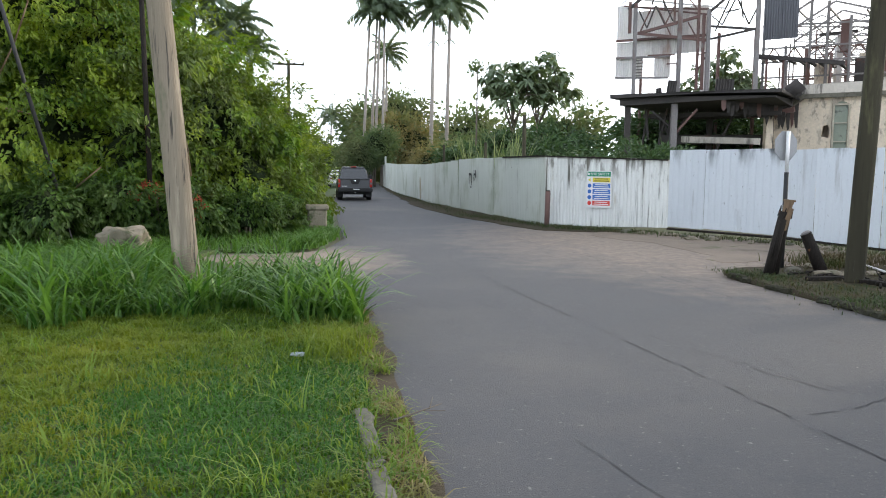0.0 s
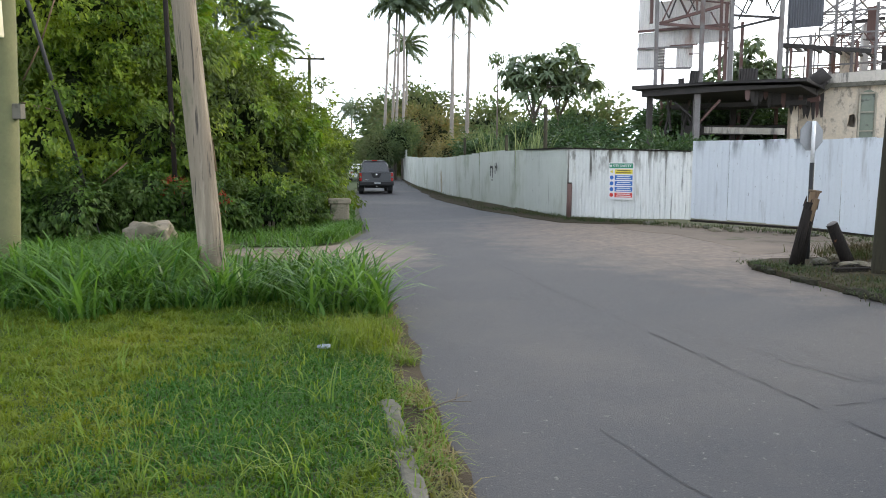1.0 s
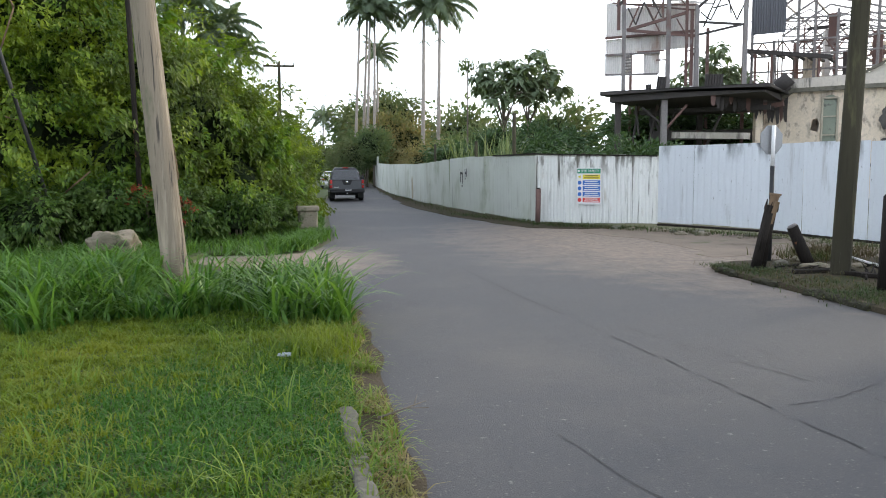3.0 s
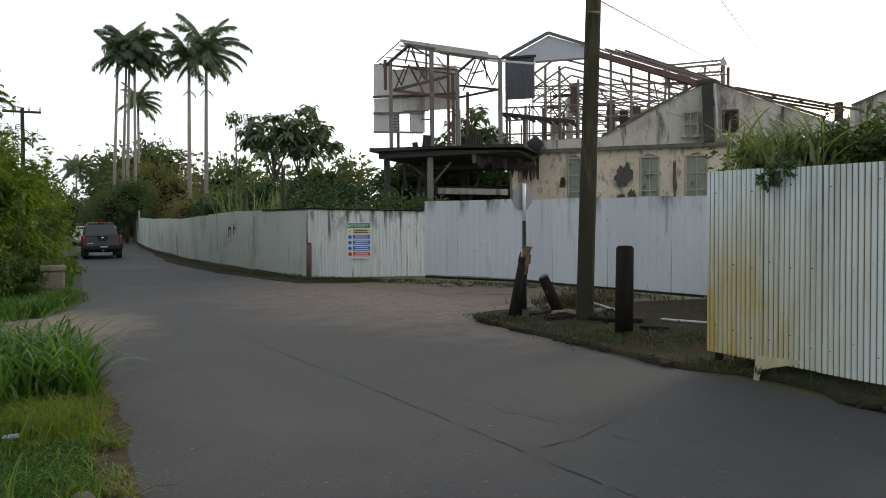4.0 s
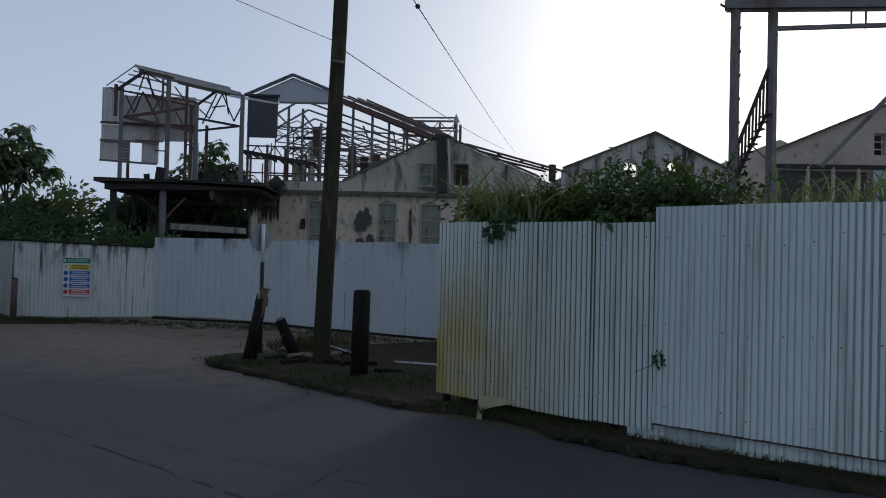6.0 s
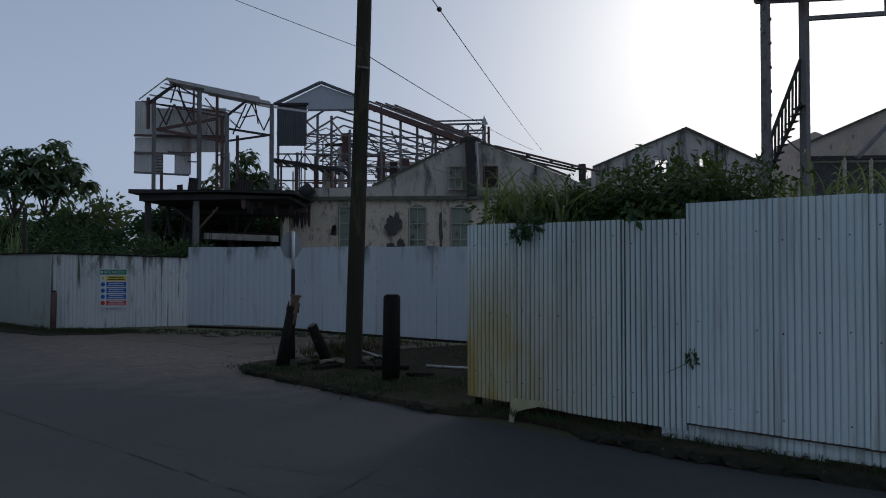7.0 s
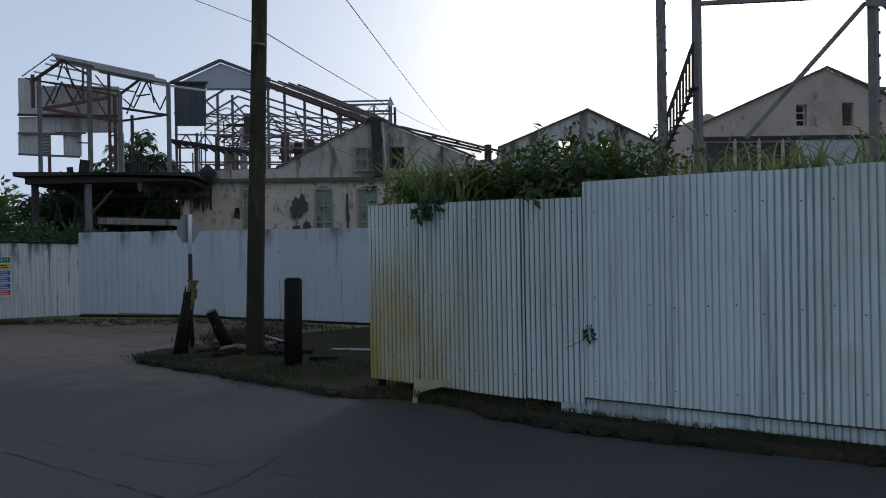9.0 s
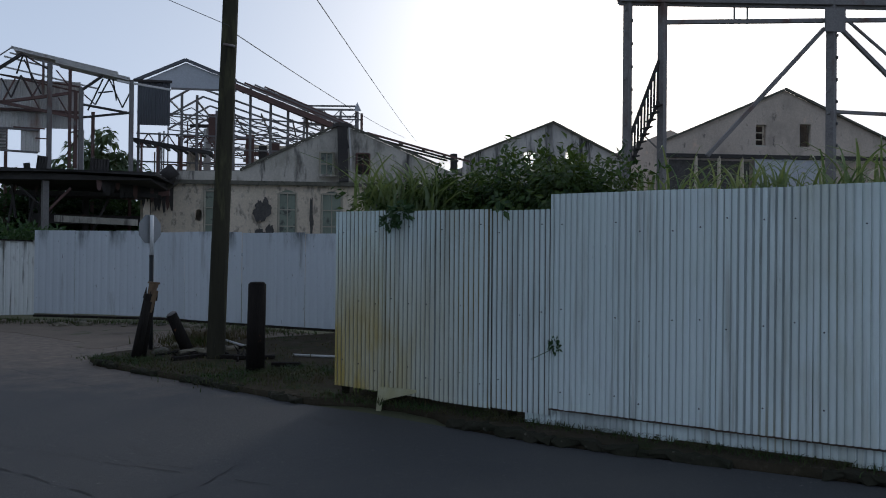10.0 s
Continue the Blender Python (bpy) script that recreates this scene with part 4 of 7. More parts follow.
bmesh.ops.create_cone(bm, cap_ends=True, segments=8, radius1=0.25, radius2=0.25, depth=0.012, matrix=Matrix.Translation((-0.01, 0.05, 1.97)) @ Matrix.Rotation(radians(22), 4, "Z") @ Matrix.Rotation(math.pi / 2, 4, "X") @ Matrix.Rotation(math.pi / 8, 4, "Z"))
part("plate", bm, GALV, stop)

pipes = thing("pipe", "white plastic pipe lying on the verge", "pipe", (6.79, 11.67, 0.055))
rod_part("pipe_shaft", (0.26, 1.53, 0.03), (0.0, 0.0, 0.03), 0.02, PIPE, pipes)
rod_part("pipe_joint", (0.03, 0.17, 0.03), (0.0, -0.01, 0.03), 0.025, PIPE, pipes)
pipe2 = thing("pipe", "white plastic pipe lying behind the bollard", "pipe", (6.82, 10.37, 0.055))
rod_part("pipe_shaft", (0.0, 0.0, 0.03), (0.5, -0.78, 0.03), 0.02, PIPE, pipe2)
for k, (x, y, a, l) in enumerate(((5.6, 11.1, 8, 0.8), (6.2, 10.45, -34, 0.6), (6.0, 10.7, -50, 0.9), (6.15, 9.5, -45, 0.4))):
    log = thing("timber_plank", "charred plank lying on the verge", "plank", (x, y, 0.046 + 0.004 * (k % 2)), "charred planks", turn=a)
    box_part("plank_board", (0, 0, 0.045), (l, 0.11, 0.06), CHARRED, log, bevel=0.012)


rs = random.Random(12)
for k in range(14):
    x, y, a = rs.uniform(5.3, 6.9), rs.uniform(10.2, 11.9), rs.uniform(0, 180)
    stick = thing("charred_stick", "thin charred stick lying among debris on the verge", "stick", (x, y, 0.062), "charred sticks", turn=a)
    long = rs.uniform(0.3, 0.8)
    rod_part("stick_shaft", (-long / 2, 0, 0.015), (0.0, rs.uniform(-0.05, 0.05), 0.04), 0.018, CHARRED, stick, 0.016, n=7)
    rod_part("stick_tip", (0, 0, 0.04), (long / 2, rs.uniform(-0.06, 0.06), rs.uniform(0.02, 0.14)), 0.016, CHARRED, stick, 0.006, n=7)


def boulder(name, label, at, size, seed):
    bm = bmesh.new()
    bmesh.ops.create_icosphere(bm, subdivisions=4, radius=1)
    for v in bm.verts:
        n = v.co.copy()
        q = Vector([max(-0.72, min(0.72, c)) for c in n]) * 1.3
        v.co = Vector((q.x * size[0] / 2, q.y * size[1] / 2, q.z * size[2] / 2)) * (1 + 0.30 * noise.noise(n * 2.2 + Vector((seed, 0, 0))) + 0.05 * noise.noise(n * 7 + Vector((0, seed, 0))))
    ob = part(name, bm, STONE, None, "", True)
    ob.location = at
    return tagged(ob, label, "stone")


boulder("stone_block", "mossy pale stone block at the foot of the hedge", (-5.62, 13.9, 0.22), (0.78, 0.6, 0.62), 6)
pillar = thing("stone_pillar", "old square concrete gate pillar overgrown at the road corner", "pillar", (-2.92, 18.6, 0.0))
box_part("pillar_shaft", (0, 0, 0.33), (0.44, 0.44, 0.62), STONE, pillar, bevel=0.05, turn=Matrix.Rotation(0.2, 4, "Z"))
box_part("pillar_cap", (0, 0, 0.68), (0.52, 0.52, 0.12), STONE, pillar, "flat cap stone", bevel=0.03, turn=Matrix.Rotation(0.2, 4, "Z"))

bm = bmesh.new()
bmesh.ops.create_icosphere(bm, subdivisions=3, radius=0.1)
for v in bm.verts:
    v.co = Vector((v.co.x, v.co.y * 0.6, v.co.z * 0.3)) * (1 + 0.5 * noise.noise(v.co * 22))
rub = random.Random(17)
for k in range(26):
    x, y = (rub.uniform(4.6, 8.0), 0) if k < 16 else (rub.uniform(5.2, 6.6), 0)
    y = (21.0 - (x - 4.6) * 1.05 + rub.uniform(-1.6, -0.5)) if k < 16 else rub.uniform(11.2, 12.6)
    s = rub.uniform(0.05, 0.14)
    bms = bmesh.new()
    bmesh.ops.create_icosphere(bms, subdivisions=2, radius=s)
    for v in bms.verts:
        v.co = Vector((v.co.x * 1.3, v.co.y, v.co.z * 0.55)) * (1 + 0.5 * noise.noise(v.co * 14 + Vector((k, 0, 0))))
    ob = part("rubble_stone", bms, STONE if k % 3 else KERB)
    ob.location = (x, y, 0.03 + (0.06 if k >= 16 else 0))
    tagged(ob, "loose stone lying on the dirt", "stone", "loose stones")
bag = part("plastic_litter", bm, TRASH)
bag.location, bag.scale = (-1.2, 6.25, 0.12), (0.6, 0.55, 0.6)
tagged(bag, "crumpled pale plastic litter on the lawn", "litter")
twig = thing("twig", "dry bare twig lying over the road edge", "twig", (-0.35, 4.75, 0.05))
for p, q, r in (((0, 0, 0.02), (0.3, 0.22, 0.06), 0.008), ((0.18, 0.13, 0.04), (0.32, 0.1, 0.05), 0.004), ((0.22, 0.16, 0.045), (0.24, 0.3, 0.08), 0.004)):
    rod_part("branch", p, q, r, BARK, twig, 0.002)


# ---------------------------------------------------------------- the ruined factory
FA = radians(34.5)
RIGHT, DEEP = Vector((math.cos(FA), -math.sin(FA), 0)), Vector((math.sin(FA), math.cos(FA), 0))


def F(u, v, z):
    """A place of the factory: u along its front, v behind it, z up."""
    return RIGHT * u + DEEP * v + Vector((0, 0, z))


def facing(u, v, z=0.0):
    """Stands a flat plate up on the front's line: its x along u, its y up."""
    m = Matrix((RIGHT.to_4d(), Vector((0, 0, 1, 0)), (-DEEP).to_4d(), (0, 0, 0, 1))).transposed()
    m.col[3] = (*F(u, v, z), 1)
    m.row[3] = (0, 0, 0, 1)
    return m


def plate(name, outline, holes, thick, v, material, parent, label=""):
    ob = part(name, slab_mesh(name, outline, holes, thick, material), None, parent, label)
    ob.matrix_basis = facing(0, v)
    return ob


def steel(parent, u0, v0, z0, u1, v1, z1, w=0.16, material=None, name="beam"):
    return bar_part(name, F(u0, v0, z0), F(u1, v1, z1), w, material or STEEL, parent)


def lattice(parent, u0, u1, v, z_low, z_high, n, material, w=0.07):
    """A zigzag web between two chords; each end has its own heights."""
    for k in range(n):
        s, e = k / n, (k + 1) / n
        lo = lambda q: z_low[0] + (z_low[1] - z_low[0]) * q
        hi = lambda q: z_high[0] + (z_high[1] - z_high[0]) * q
        us, ue = u0 + (u1 - u0) * s, u0 + (u1 - u0) * e
        a, b = ((us, lo(s)), (ue, hi(e))) if k % 2 else ((us, hi(s)), (ue, lo(e)))
        steel(parent, a[0], v, a[1], b[0], v, b[1], w, material, "web_bar")


def clad(parent, u0, u1, v, z0, z1, material, name="cladding_sheet", wide=0.9):
    count = max(1, round(abs(u1 - u0) / wide))
    for k in range(count):
        ob = part(name, corrugated(name, (u1 - u0) / count + 0.02, (z0, z0), z1, material, 0.12, 0.018, 6), None, parent)
        p = F(u0 + (u1 - u0) * k / count, v + 0.012 * (k % 2), 0)
        ob.matrix_basis = Matrix.Translation(p) @ Matrix.Rotation(-FA, 4, "Z")


frame_a = thing("steel_frame_tower", "ruined rusty steel frame with patches of grey corrugated cladding", "ruin")
for u, z0, z1, w, m in ((-15.12, 5.4, 9.95, 0.17, STEEL), (-12.78, 5.4, 10.65, 0.19, STEEL), (-11.35, 5.4, 9.5, 0.17, STEEL), (-9.04, 5.3, 9.95, 0.17, STEEL), (-13.07, 9.0, 10.75, 0.09, STEEL),
                        (-11.86, 5.6, 10.37, 0.12, RUST), (-15.42, 8.7, 10.3, 0.15, RUST), (-15.11, 8.6, 10.2, 0.15, RUST), (-11.6, 5.6, 9.3, 0.13, RUST)):
    steel(frame_a, u, 40, z0, u, 40, z1, w, m, "column")
for u in (-16.2, -11.9, -10.0):
    steel(frame_a, u, 44, 0.0, u, 44, 9.0, 0.14, RUST, name="column")
clad_roof = bmesh.new()
for u0, z0, u1, z1, v in ((-14.52, 11.36, -9.7, 10.34, 40.0), (-12.5, 10.78, -9.13, 10.08, 39.9)):
    a, b = F(u0, v, z0), F(u1, v, z1)
    side = DEEP * 0.75 + Vector((0, 0, -0.24))
    for off in (Vector((0, 0, 0)), Vector((0, 0, -0.03))):
        q = [clad_roof.verts.new(p + off) for p in (a, b, b - side * 0.0 + Vector((0, 0, -0.13)), a + Vector((0, 0, -0.13)))]
        clad_roof.faces.new(q)
    q = [clad_roof.verts.new(p) for p in (a, b, b + side, a + side)]
    clad_roof.faces.new(q)
part("ridge_sheet", clad_roof, ZINC, frame_a, "bent grey ridge sheeting")
steel(frame_a, -9.7, 40, 9.9, -7.2, 40, 9.55, 0.1, ZINC, "gutter")
for u0, z0, u1, z1 in ((-15.04, 10.97, -12.85, 10.5), (-15.58, 10.58, -10.72, 9.58), (-15.99, 10.25, -11.4, 9.34), (-14.8, 11.16, -10.94, 10.27), (-15.3, 10.1, -11.5, 9.62)):
    steel(frame_a, u0, 40.6, z0, u1, 40.6, z1, 0.075, ZINC if z0 > 10.5 else RUST, "purlin")
steel(frame_a, -15.99, 40.2, 10.25, -14.52, 40.2, 11.36, 0.045, name="rafter")
for u0, z0, u1, z1, w in ((-15.52, 9.91, -14.02, 10.99, 0.13), (-14.02, 10.99, -12.86, 10.3, 0.08), (-11.29, 9.4, -10.38, 10.1, 0.11)):
    steel(frame_a, u0, 40, z0, u1, 40, z1, w, BLACKSTEEL, "rafter")
for u0, z0, u1, z1, w in ((-14.98, 8.66, -12.86, 9.03, 0.14), (-12.86, 9.03, -11.85, 9.22, 0.13), (-14.98, 8.66, -11.35, 8.01, 0.14), (-11.35, 8.7, -9.03, 8.33, 0.11), (-11.24, 8.07, -9.03, 8.38, 0.1), (-14.4, 7.5, -13.0, 7.45, 0.06), (-13.4, 7.0, -12.9, 6.98, 0.06)):
    steel(frame_a, u0, 40.05, z0, u1, 40.05, z1, w, RUST if u0 < -11.4 else BLACKSTEEL, "tie")
for u0, z0, u1, z1 in ((-14.02, 10.99, -14.3, 10.05), (-13.91, 10.97, -13.58, 9.71), (-13.97, 10.74, -13.19, 9.14), (-11.23, 9.17, -10.73, 8.71), (-10.73, 8.71, -10.1, 9.99), (-10.1, 9.99, -9.48, 8.61), (-9.48, 8.61, -9.02, 9.6),
                       (-11.07, 8.42, -10.38, 9.99), (-10.61, 9.29, -9.93, 9.39), (-9.93, 9.99, -9.76, 8.95), (-14.97, 9.81, -14.53, 8.9), (-14.53, 8.9, -14.1, 9.99), (-14.1, 9.99, -13.59, 8.97)):
    steel(frame_a, u0, 40.1, z0, u1, 40.1, z1, 0.06, BLACKSTEEL, "web_bar")
for u0, z0, u1, z1 in ((-13.59, 8.97, -13.08, 9.95), (-14.87, 8.78, -14.36, 9.82), (-13.92, 9.71, -13.26, 8.4), (-12.41, 8.98, -11.91, 8.12), (-12.52, 10.3, -11.9, 9.51), (-12.0, 6.3, -11.5, 7.2), (-11.9, 7.3, -11.3, 7.5)):
    steel(frame_a, u0, 40.1, z0, u1, 40.1, z1, 0.06, RUST, "web_bar")
clad(frame_a, -16.5, -15.6, 41, 8.55, 10.35, ZINC)
clad(frame_a, -15.6, -11.7, 41, 8.4, 9.95, ZINC)
clad(frame_a, -16.5, -11.65, 41, 7.62, 8.42, ZINC)
clad(frame_a, -16.54, -15.1, 41, 6.55, 7.6, ZINC)
clad(frame_a, -14.4, -13.55, 41, 6.42, 7.5, ZINC)
clad(frame_a, -11.95, -11.5, 41, 5.6, 7.6, ZINC, wide=0.5)
steel(frame_a, -16.5, 40.9, 8.5, -11.6, 40.9, 8.42, 0.12, RUST)
steel(frame_a, -16.5, 40.9, 7.6, -13.5, 40.9, 7.5, 0.1)
steel(frame_a, -16.5, 40.9, 6.55, -13.6, 40.9, 6.4, 0.1)
for k in range(6):
    box_part("louvre_slat", F(-15.22, 40.9, 6.6 + k * 0.16), (0.5, 0.05, 0.07), STEEL, frame_a, turn=Matrix.Rotation(-FA, 4, "Z"))

# canopy and its posts
canopy = thing("burnt_canopy", "burnt black steel canopy on posts with rusty edges", "canopy")
bm = bmesh.new()
for u0, u1, v0, v1, z0, z1 in ((-14.9, -7.6, 37.6, 43.5, 4.78, 5.1), (-15.3, -7.3, 37.3, 43.8, 5.12, 5.2)):
    pts = [F(u, v, z) for z in (z0, z1) for u, v in ((u0, v0), (u1, v0), (u1, v1), (u0, v1))]
    vs = [bm.verts.new(p + Vector((0, 0, 0.14 * math.sin(i * 2.1)))) for i, p in enumerate(pts)]
    for f in ((0, 1, 5, 4), (1, 2, 6, 5), (2, 3, 7, 6), (3, 0, 4, 7), (0, 3, 2, 1), (4, 5, 6, 7)):
        bm.faces.new([vs[i] for i in f])
part("canopy_deck", bm, BLACKSTEEL, canopy)
for u, v in ((-14.62, 38), (-12.27, 38), (-14.6, 43.2), (-12.0, 43.2), (-8.6, 43)):
    steel(canopy, u, v, 0, u, v, 4.8, 0.26, STEEL if u == -12.27 else BLACKSTEEL, name="post")
steel(canopy, -12.3, 39.5, 3.15, -8.6, 39.5, 3.0, 0.3, DARKWALL)
steel(canopy, -14.6, 43.2, 3.3, -8.6, 43.0, 3.2, 0.5, BLACKSTEEL)
steel(canopy, -14.6, 43.2, 2.4, -8.6, 43.0, 2.3, 0.5, BLACKSTEEL)
steel(canopy, -12.2, 38.1, 3.4, -11.2, 38.1, 4.5, 0.1, RUST, name="brace")
steel(canopy, -12.35, 38.1, 3.6, -13.4, 38.1, 4.5, 0.08, BLACKSTEEL, name="brace")
for k in range(3):
    steel(canopy, -14.5 + k * 0.02, 40 + k, 4.4, -7.8, 40 + k, 4.35, 0.2, BLACKSTEEL)
for u0, u1, z1, tip in ((-13.75, -13.3, 6.15, 0.12), (-13.2, -12.9, 5.75, -0.1), (-11.05, -10.2, 6.05, 0.06), (-12.3, -11.95, 5.7, -0.15)):
    ob = part("scrap_sheet", corrugated("scrap_sheet", u1 - u0, (5.15, 5.15), z1, BLACKSTEEL, 0.13, 0.03, 6), None, canopy, "dark leftover corrugated sheet")
    ob.matrix_basis = Matrix.Translation(F(u0, 39.4, 0)) @ Matrix.Rotation(-FA, 4, "Z") @ Matrix.Rotation(tip, 4, "Y") @ Matrix.Translation((-0.6 * tip, 0, 0))
rf = random.Random(5)
for k in range(22):
    u, h = -10.0 + 0.14 * k, rf.uniform(0.35, 0.8) + 0.05 * k
    ob = part("hanging_sheet", slab_mesh("hanging_sheet", [(0, 0), (0.24, 0), (0.22, -h * rf.uniform(0.6, 1)), (0.12, -h), (0.03, -h * rf.uniform(0.5, 0.9))], [], 0.02, BLACKSTEEL if k % 4 else RUST), None, canopy, "torn burnt sheet hanging from the canopy")
    ob.matrix_basis = facing(u, 37.7 + 0.25 * k, 5.0) @ Matrix.Rotation(rf.uniform(-0.2, 0.2), 4, "Y")
rr = random.Random(31)
for k in range(9):
    u, v = -14.5 + 6.5 * rr.random(), 39 + 4 * rr.random()
    steel(canopy, u, v, rr.uniform(2.0, 3.2), u + rr.uniform(-1, 1), v, 4.7, 0.1, BLACKSTEEL, "brace")
# large frame with the pale gable
frame_b = thing("steel_frame_hall", "skeleton of a steel hall with a pale sheeted gable", "ruin")
plate("gable_sheet", [(-9.5, 10.72), (-7.17, 11.85), (-4.55, 10.9), (-4.55, 10.42), (-7.9, 10.42), (-8.2, 10.7)], [], 0.06, 44, GABLEWHITE, frame_b)
steel(frame_b, -9.8, 43.9, 10.75, -7.17, 43.9, 11.98, 0.16, DARKZINC, "barge_board")
steel(frame_b, -7.17, 43.9, 11.98, -4.5, 43.9, 10.95, 0.16, DARKZINC, "barge_board")
steel(frame_b, -7.9, 43.9, 10.40, -4.5, 43.9, 10.42, 0.1)
clad(frame_b, -9.2, -7.63, 42, 8.1, 10.3, DARKZINC)
steel(frame_b, -9.4, 41.9, 10.34, -7.5, 41.9, 10.34, 0.12, BLACKSTEEL)
for u, zt in ((-9.7, 10.6), (-8.6, 8.1), (-7.45, 10.3), (-6.65, 10.2), (-5.6, 9.4), (-4.7, 10.9), (-3.8, 10.7), (-2.7, 10.15), (-1.75, 9.7), (-0.7, 9.3), (0.2, 8.9)):
    steel(frame_b, u, 44.5, 5.6, u, 44.5, zt, 0.11, name="column")
for u in (-9.2, -6.9, -4.5, -2.2, 0.0, 2.2):
    steel(frame_b, u, 54, 0, u, 54, 9.2, 0.16, RUST, name="column")
steel(frame_b, -4.7, 44, 10.72, 1.5, 44, 8.42, 0.3, RUST, "roof_beam")
for k in range(4):
    steel(frame_b, -4.7 + 0.5 * k, 44.5 + 0.7 * k, 11.1 + 0.05 * k, 1.0 + 0.3 * k, 44.5 + 0.7 * k, 8.95 + 0.08 * k, 0.09, RUST if k % 2 else STEEL, "purlin")
steel(frame_b, -4.4, 44.3, 10.55, 1.5, 44.3, 8.3, 0.12, RUST)
for z0, z1 in ((8.02, 8.0), (7.29, 7.3), (9.2, 8.9), (6.5, 6.5)):
    steel(frame_b, -9.8, 44.5, z0, 0.6, 44.5, z1 - 0.05, 0.08)
steel(frame_b, -9.8, 43, 7.5, -5.6, 43, 6.85, 0.2, BLACKSTEEL, "platform_beam")
for k in range(9):
    steel(frame_b, -9.7 + 0.48 * k, 43, 7.5 - 0.075 * k, -9.7 + 0.48 * k, 45.5, 7.5 - 0.075 * k, 0.12, BLACKSTEEL, "platform_joist")
for u in (-9.2, -8.4, -6.2):
    steel(frame_b, u, 43, 5.4, u, 43, 7.4, 0.09, RUST, "column")
for k, (u, z0, z1) in enumerate(((-5.9, 7.7, 9.3), (-5.2, 6.0, 7.4), (-3.9, 6.2, 8.3), (-3.2, 6.1, 7.7), (-2.5, 6.2, 7.9))):
    bm = bmesh.new()
    box(bm, F(u, 45.2 + 0.2 * k, (z0 + z1) / 2), (0.45, 0.3, z1 - z0), Matrix.Rotation(-FA, 4, "Z"), 0.03)
    part("duct", bm, RUST if k % 2 == 0 else BLACKSTEEL, frame_b, "rusty upright duct")
lattice(frame_b, -4.6, 1.4, 44.1, (10.5, 8.3), (10.9, 8.65), 14, BLACKSTEEL, 0.06)
lattice(frame_b, -9.7, -4.7, 44.6, (8.05, 8.0), (7.3, 7.3), 10, RUST, 0.06)
for k in range(7):
    v = 46 + k * 3
    steel(frame_b, -9.6, v, 9.4, -7.0, v, 11.0, 0.1, name="rafter")
    steel(frame_b, -7.0, v, 11.0, 1.0, v, 8.4, 0.1, name="rafter")
    steel(frame_b, -9.6, v, 9.4, 1.0, v, 8.4, 0.07, name="tie")
    lattice(frame_b, -9.4, 0.6, v, (9.4, 8.5), (10.0, 9.0), 9, STEEL, 0.05)
for k in range(6):
    s = k / 5
    steel(frame_b, -8.6 + 8.8 * s, 46, 10.4 - 1.4 * s, -8.6 + 8.8 * s, 64, 10.4 - 1.4 * s, 0.08, name="purlin")
for k in range(5):
    steel(frame_b, -4.5, 47 + 0.5 * k, 6.1 + k * 0.5, 0.5, 47 + 0.5 * k, 6.0 + k * 0.5, 0.18, RUST if k % 2 else WALL)
steel(frame_b, -6.3, 46, 5.5, -6.3, 46, 8.6, 0.3, ZINC, "duct")
steel(frame_b, -7.0, 45.6, 5.5, -7.0, 45.6, 7.4, 0.5, WALL, "pier")
steel(frame_b, -5.0, 45.6, 5.5, -5.0, 45.6, 7.6, 0.4, WALL, "pier")
steel(frame_b, -7.2, 45.6, 8.7, -5.4, 45.6, 8.75, 0.14, BLACKSTEEL)

for k in range(46):
    u, v, z = rr.uniform(-9.5, 0.3), rr.uniform(45, 53), rr.uniform(6.2, 9.0)
    if z > 9.6 - 0.25 * (u + 9):
        continue
    if k % 2:
        steel(frame_b, u, v, z, u + rr.uniform(0.6, 2.2), v, z + rr.uniform(-0.7, 0.5), 0.06, STEEL if k % 4 else RUST, "loose_bar")
    else:
        steel(frame_b, u, v, 5.6, u, v, z + 0.6, 0.06, STEEL if k % 4 else RUST, "upright")
for k in range(12):
    z = rr.uniform(5.6, 8.4)
    steel(frame_b, -9.6 + rr.random() * 2, 47 + k * 0.5, z, -4 + 4 * rr.random(), 47 + k * 0.5, z + rr.uniform(-0.2, 0.2), 0.07, RUST if k % 3 else STEEL, "tie")
monitor = thing("roof_lantern", "open steel frame of a roof lantern behind the hall", "ruin")
for v in (60, 63):
    steel(monitor, -1.2, v, 11.5, -1.2, v, 12.4, 0.12, name="column")
    for u in (0.1, 1.5, 2.8):
        steel(monitor, u, v, 8.0, u, v, 12.4, 0.12, name="column")
    steel(monitor, -1.4, v, 12.45, 3.0, v, 12.55, 0.14)
    steel(monitor, -1.4, v, 11.75, 3.0, v, 11.8, 0.1)
    steel(monitor, -1.4, v, 8.0, -1.2, v, 12.4, 0.1, name="column")
    lattice(monitor, -1.2, 2.8, v, (11.8, 11.8), (12.5, 12.5), 6, STEEL, 0.06)
steel(monitor, -1.0, 61.5, 13.0, 2.7, 61.5, 13.1, 0.12)
steel(monitor, 2.8, 60, 12.5, 2.7, 61.5, 13.1, 0.14, name="rafter")
steel(monitor, 2.8, 63, 12.5, 2.7, 61.5, 13.1, 0.14, name="rafter")
steel(monitor, 3.1, 60, 10.5, 3.1, 60, 12.3, 0.14, RUST)
plate("lantern_gable", [(2.5, 12.45), (2.75, 13.15), (3.05, 12.45)], [], 0.06, 59.9, GABLEWHITE, monitor)


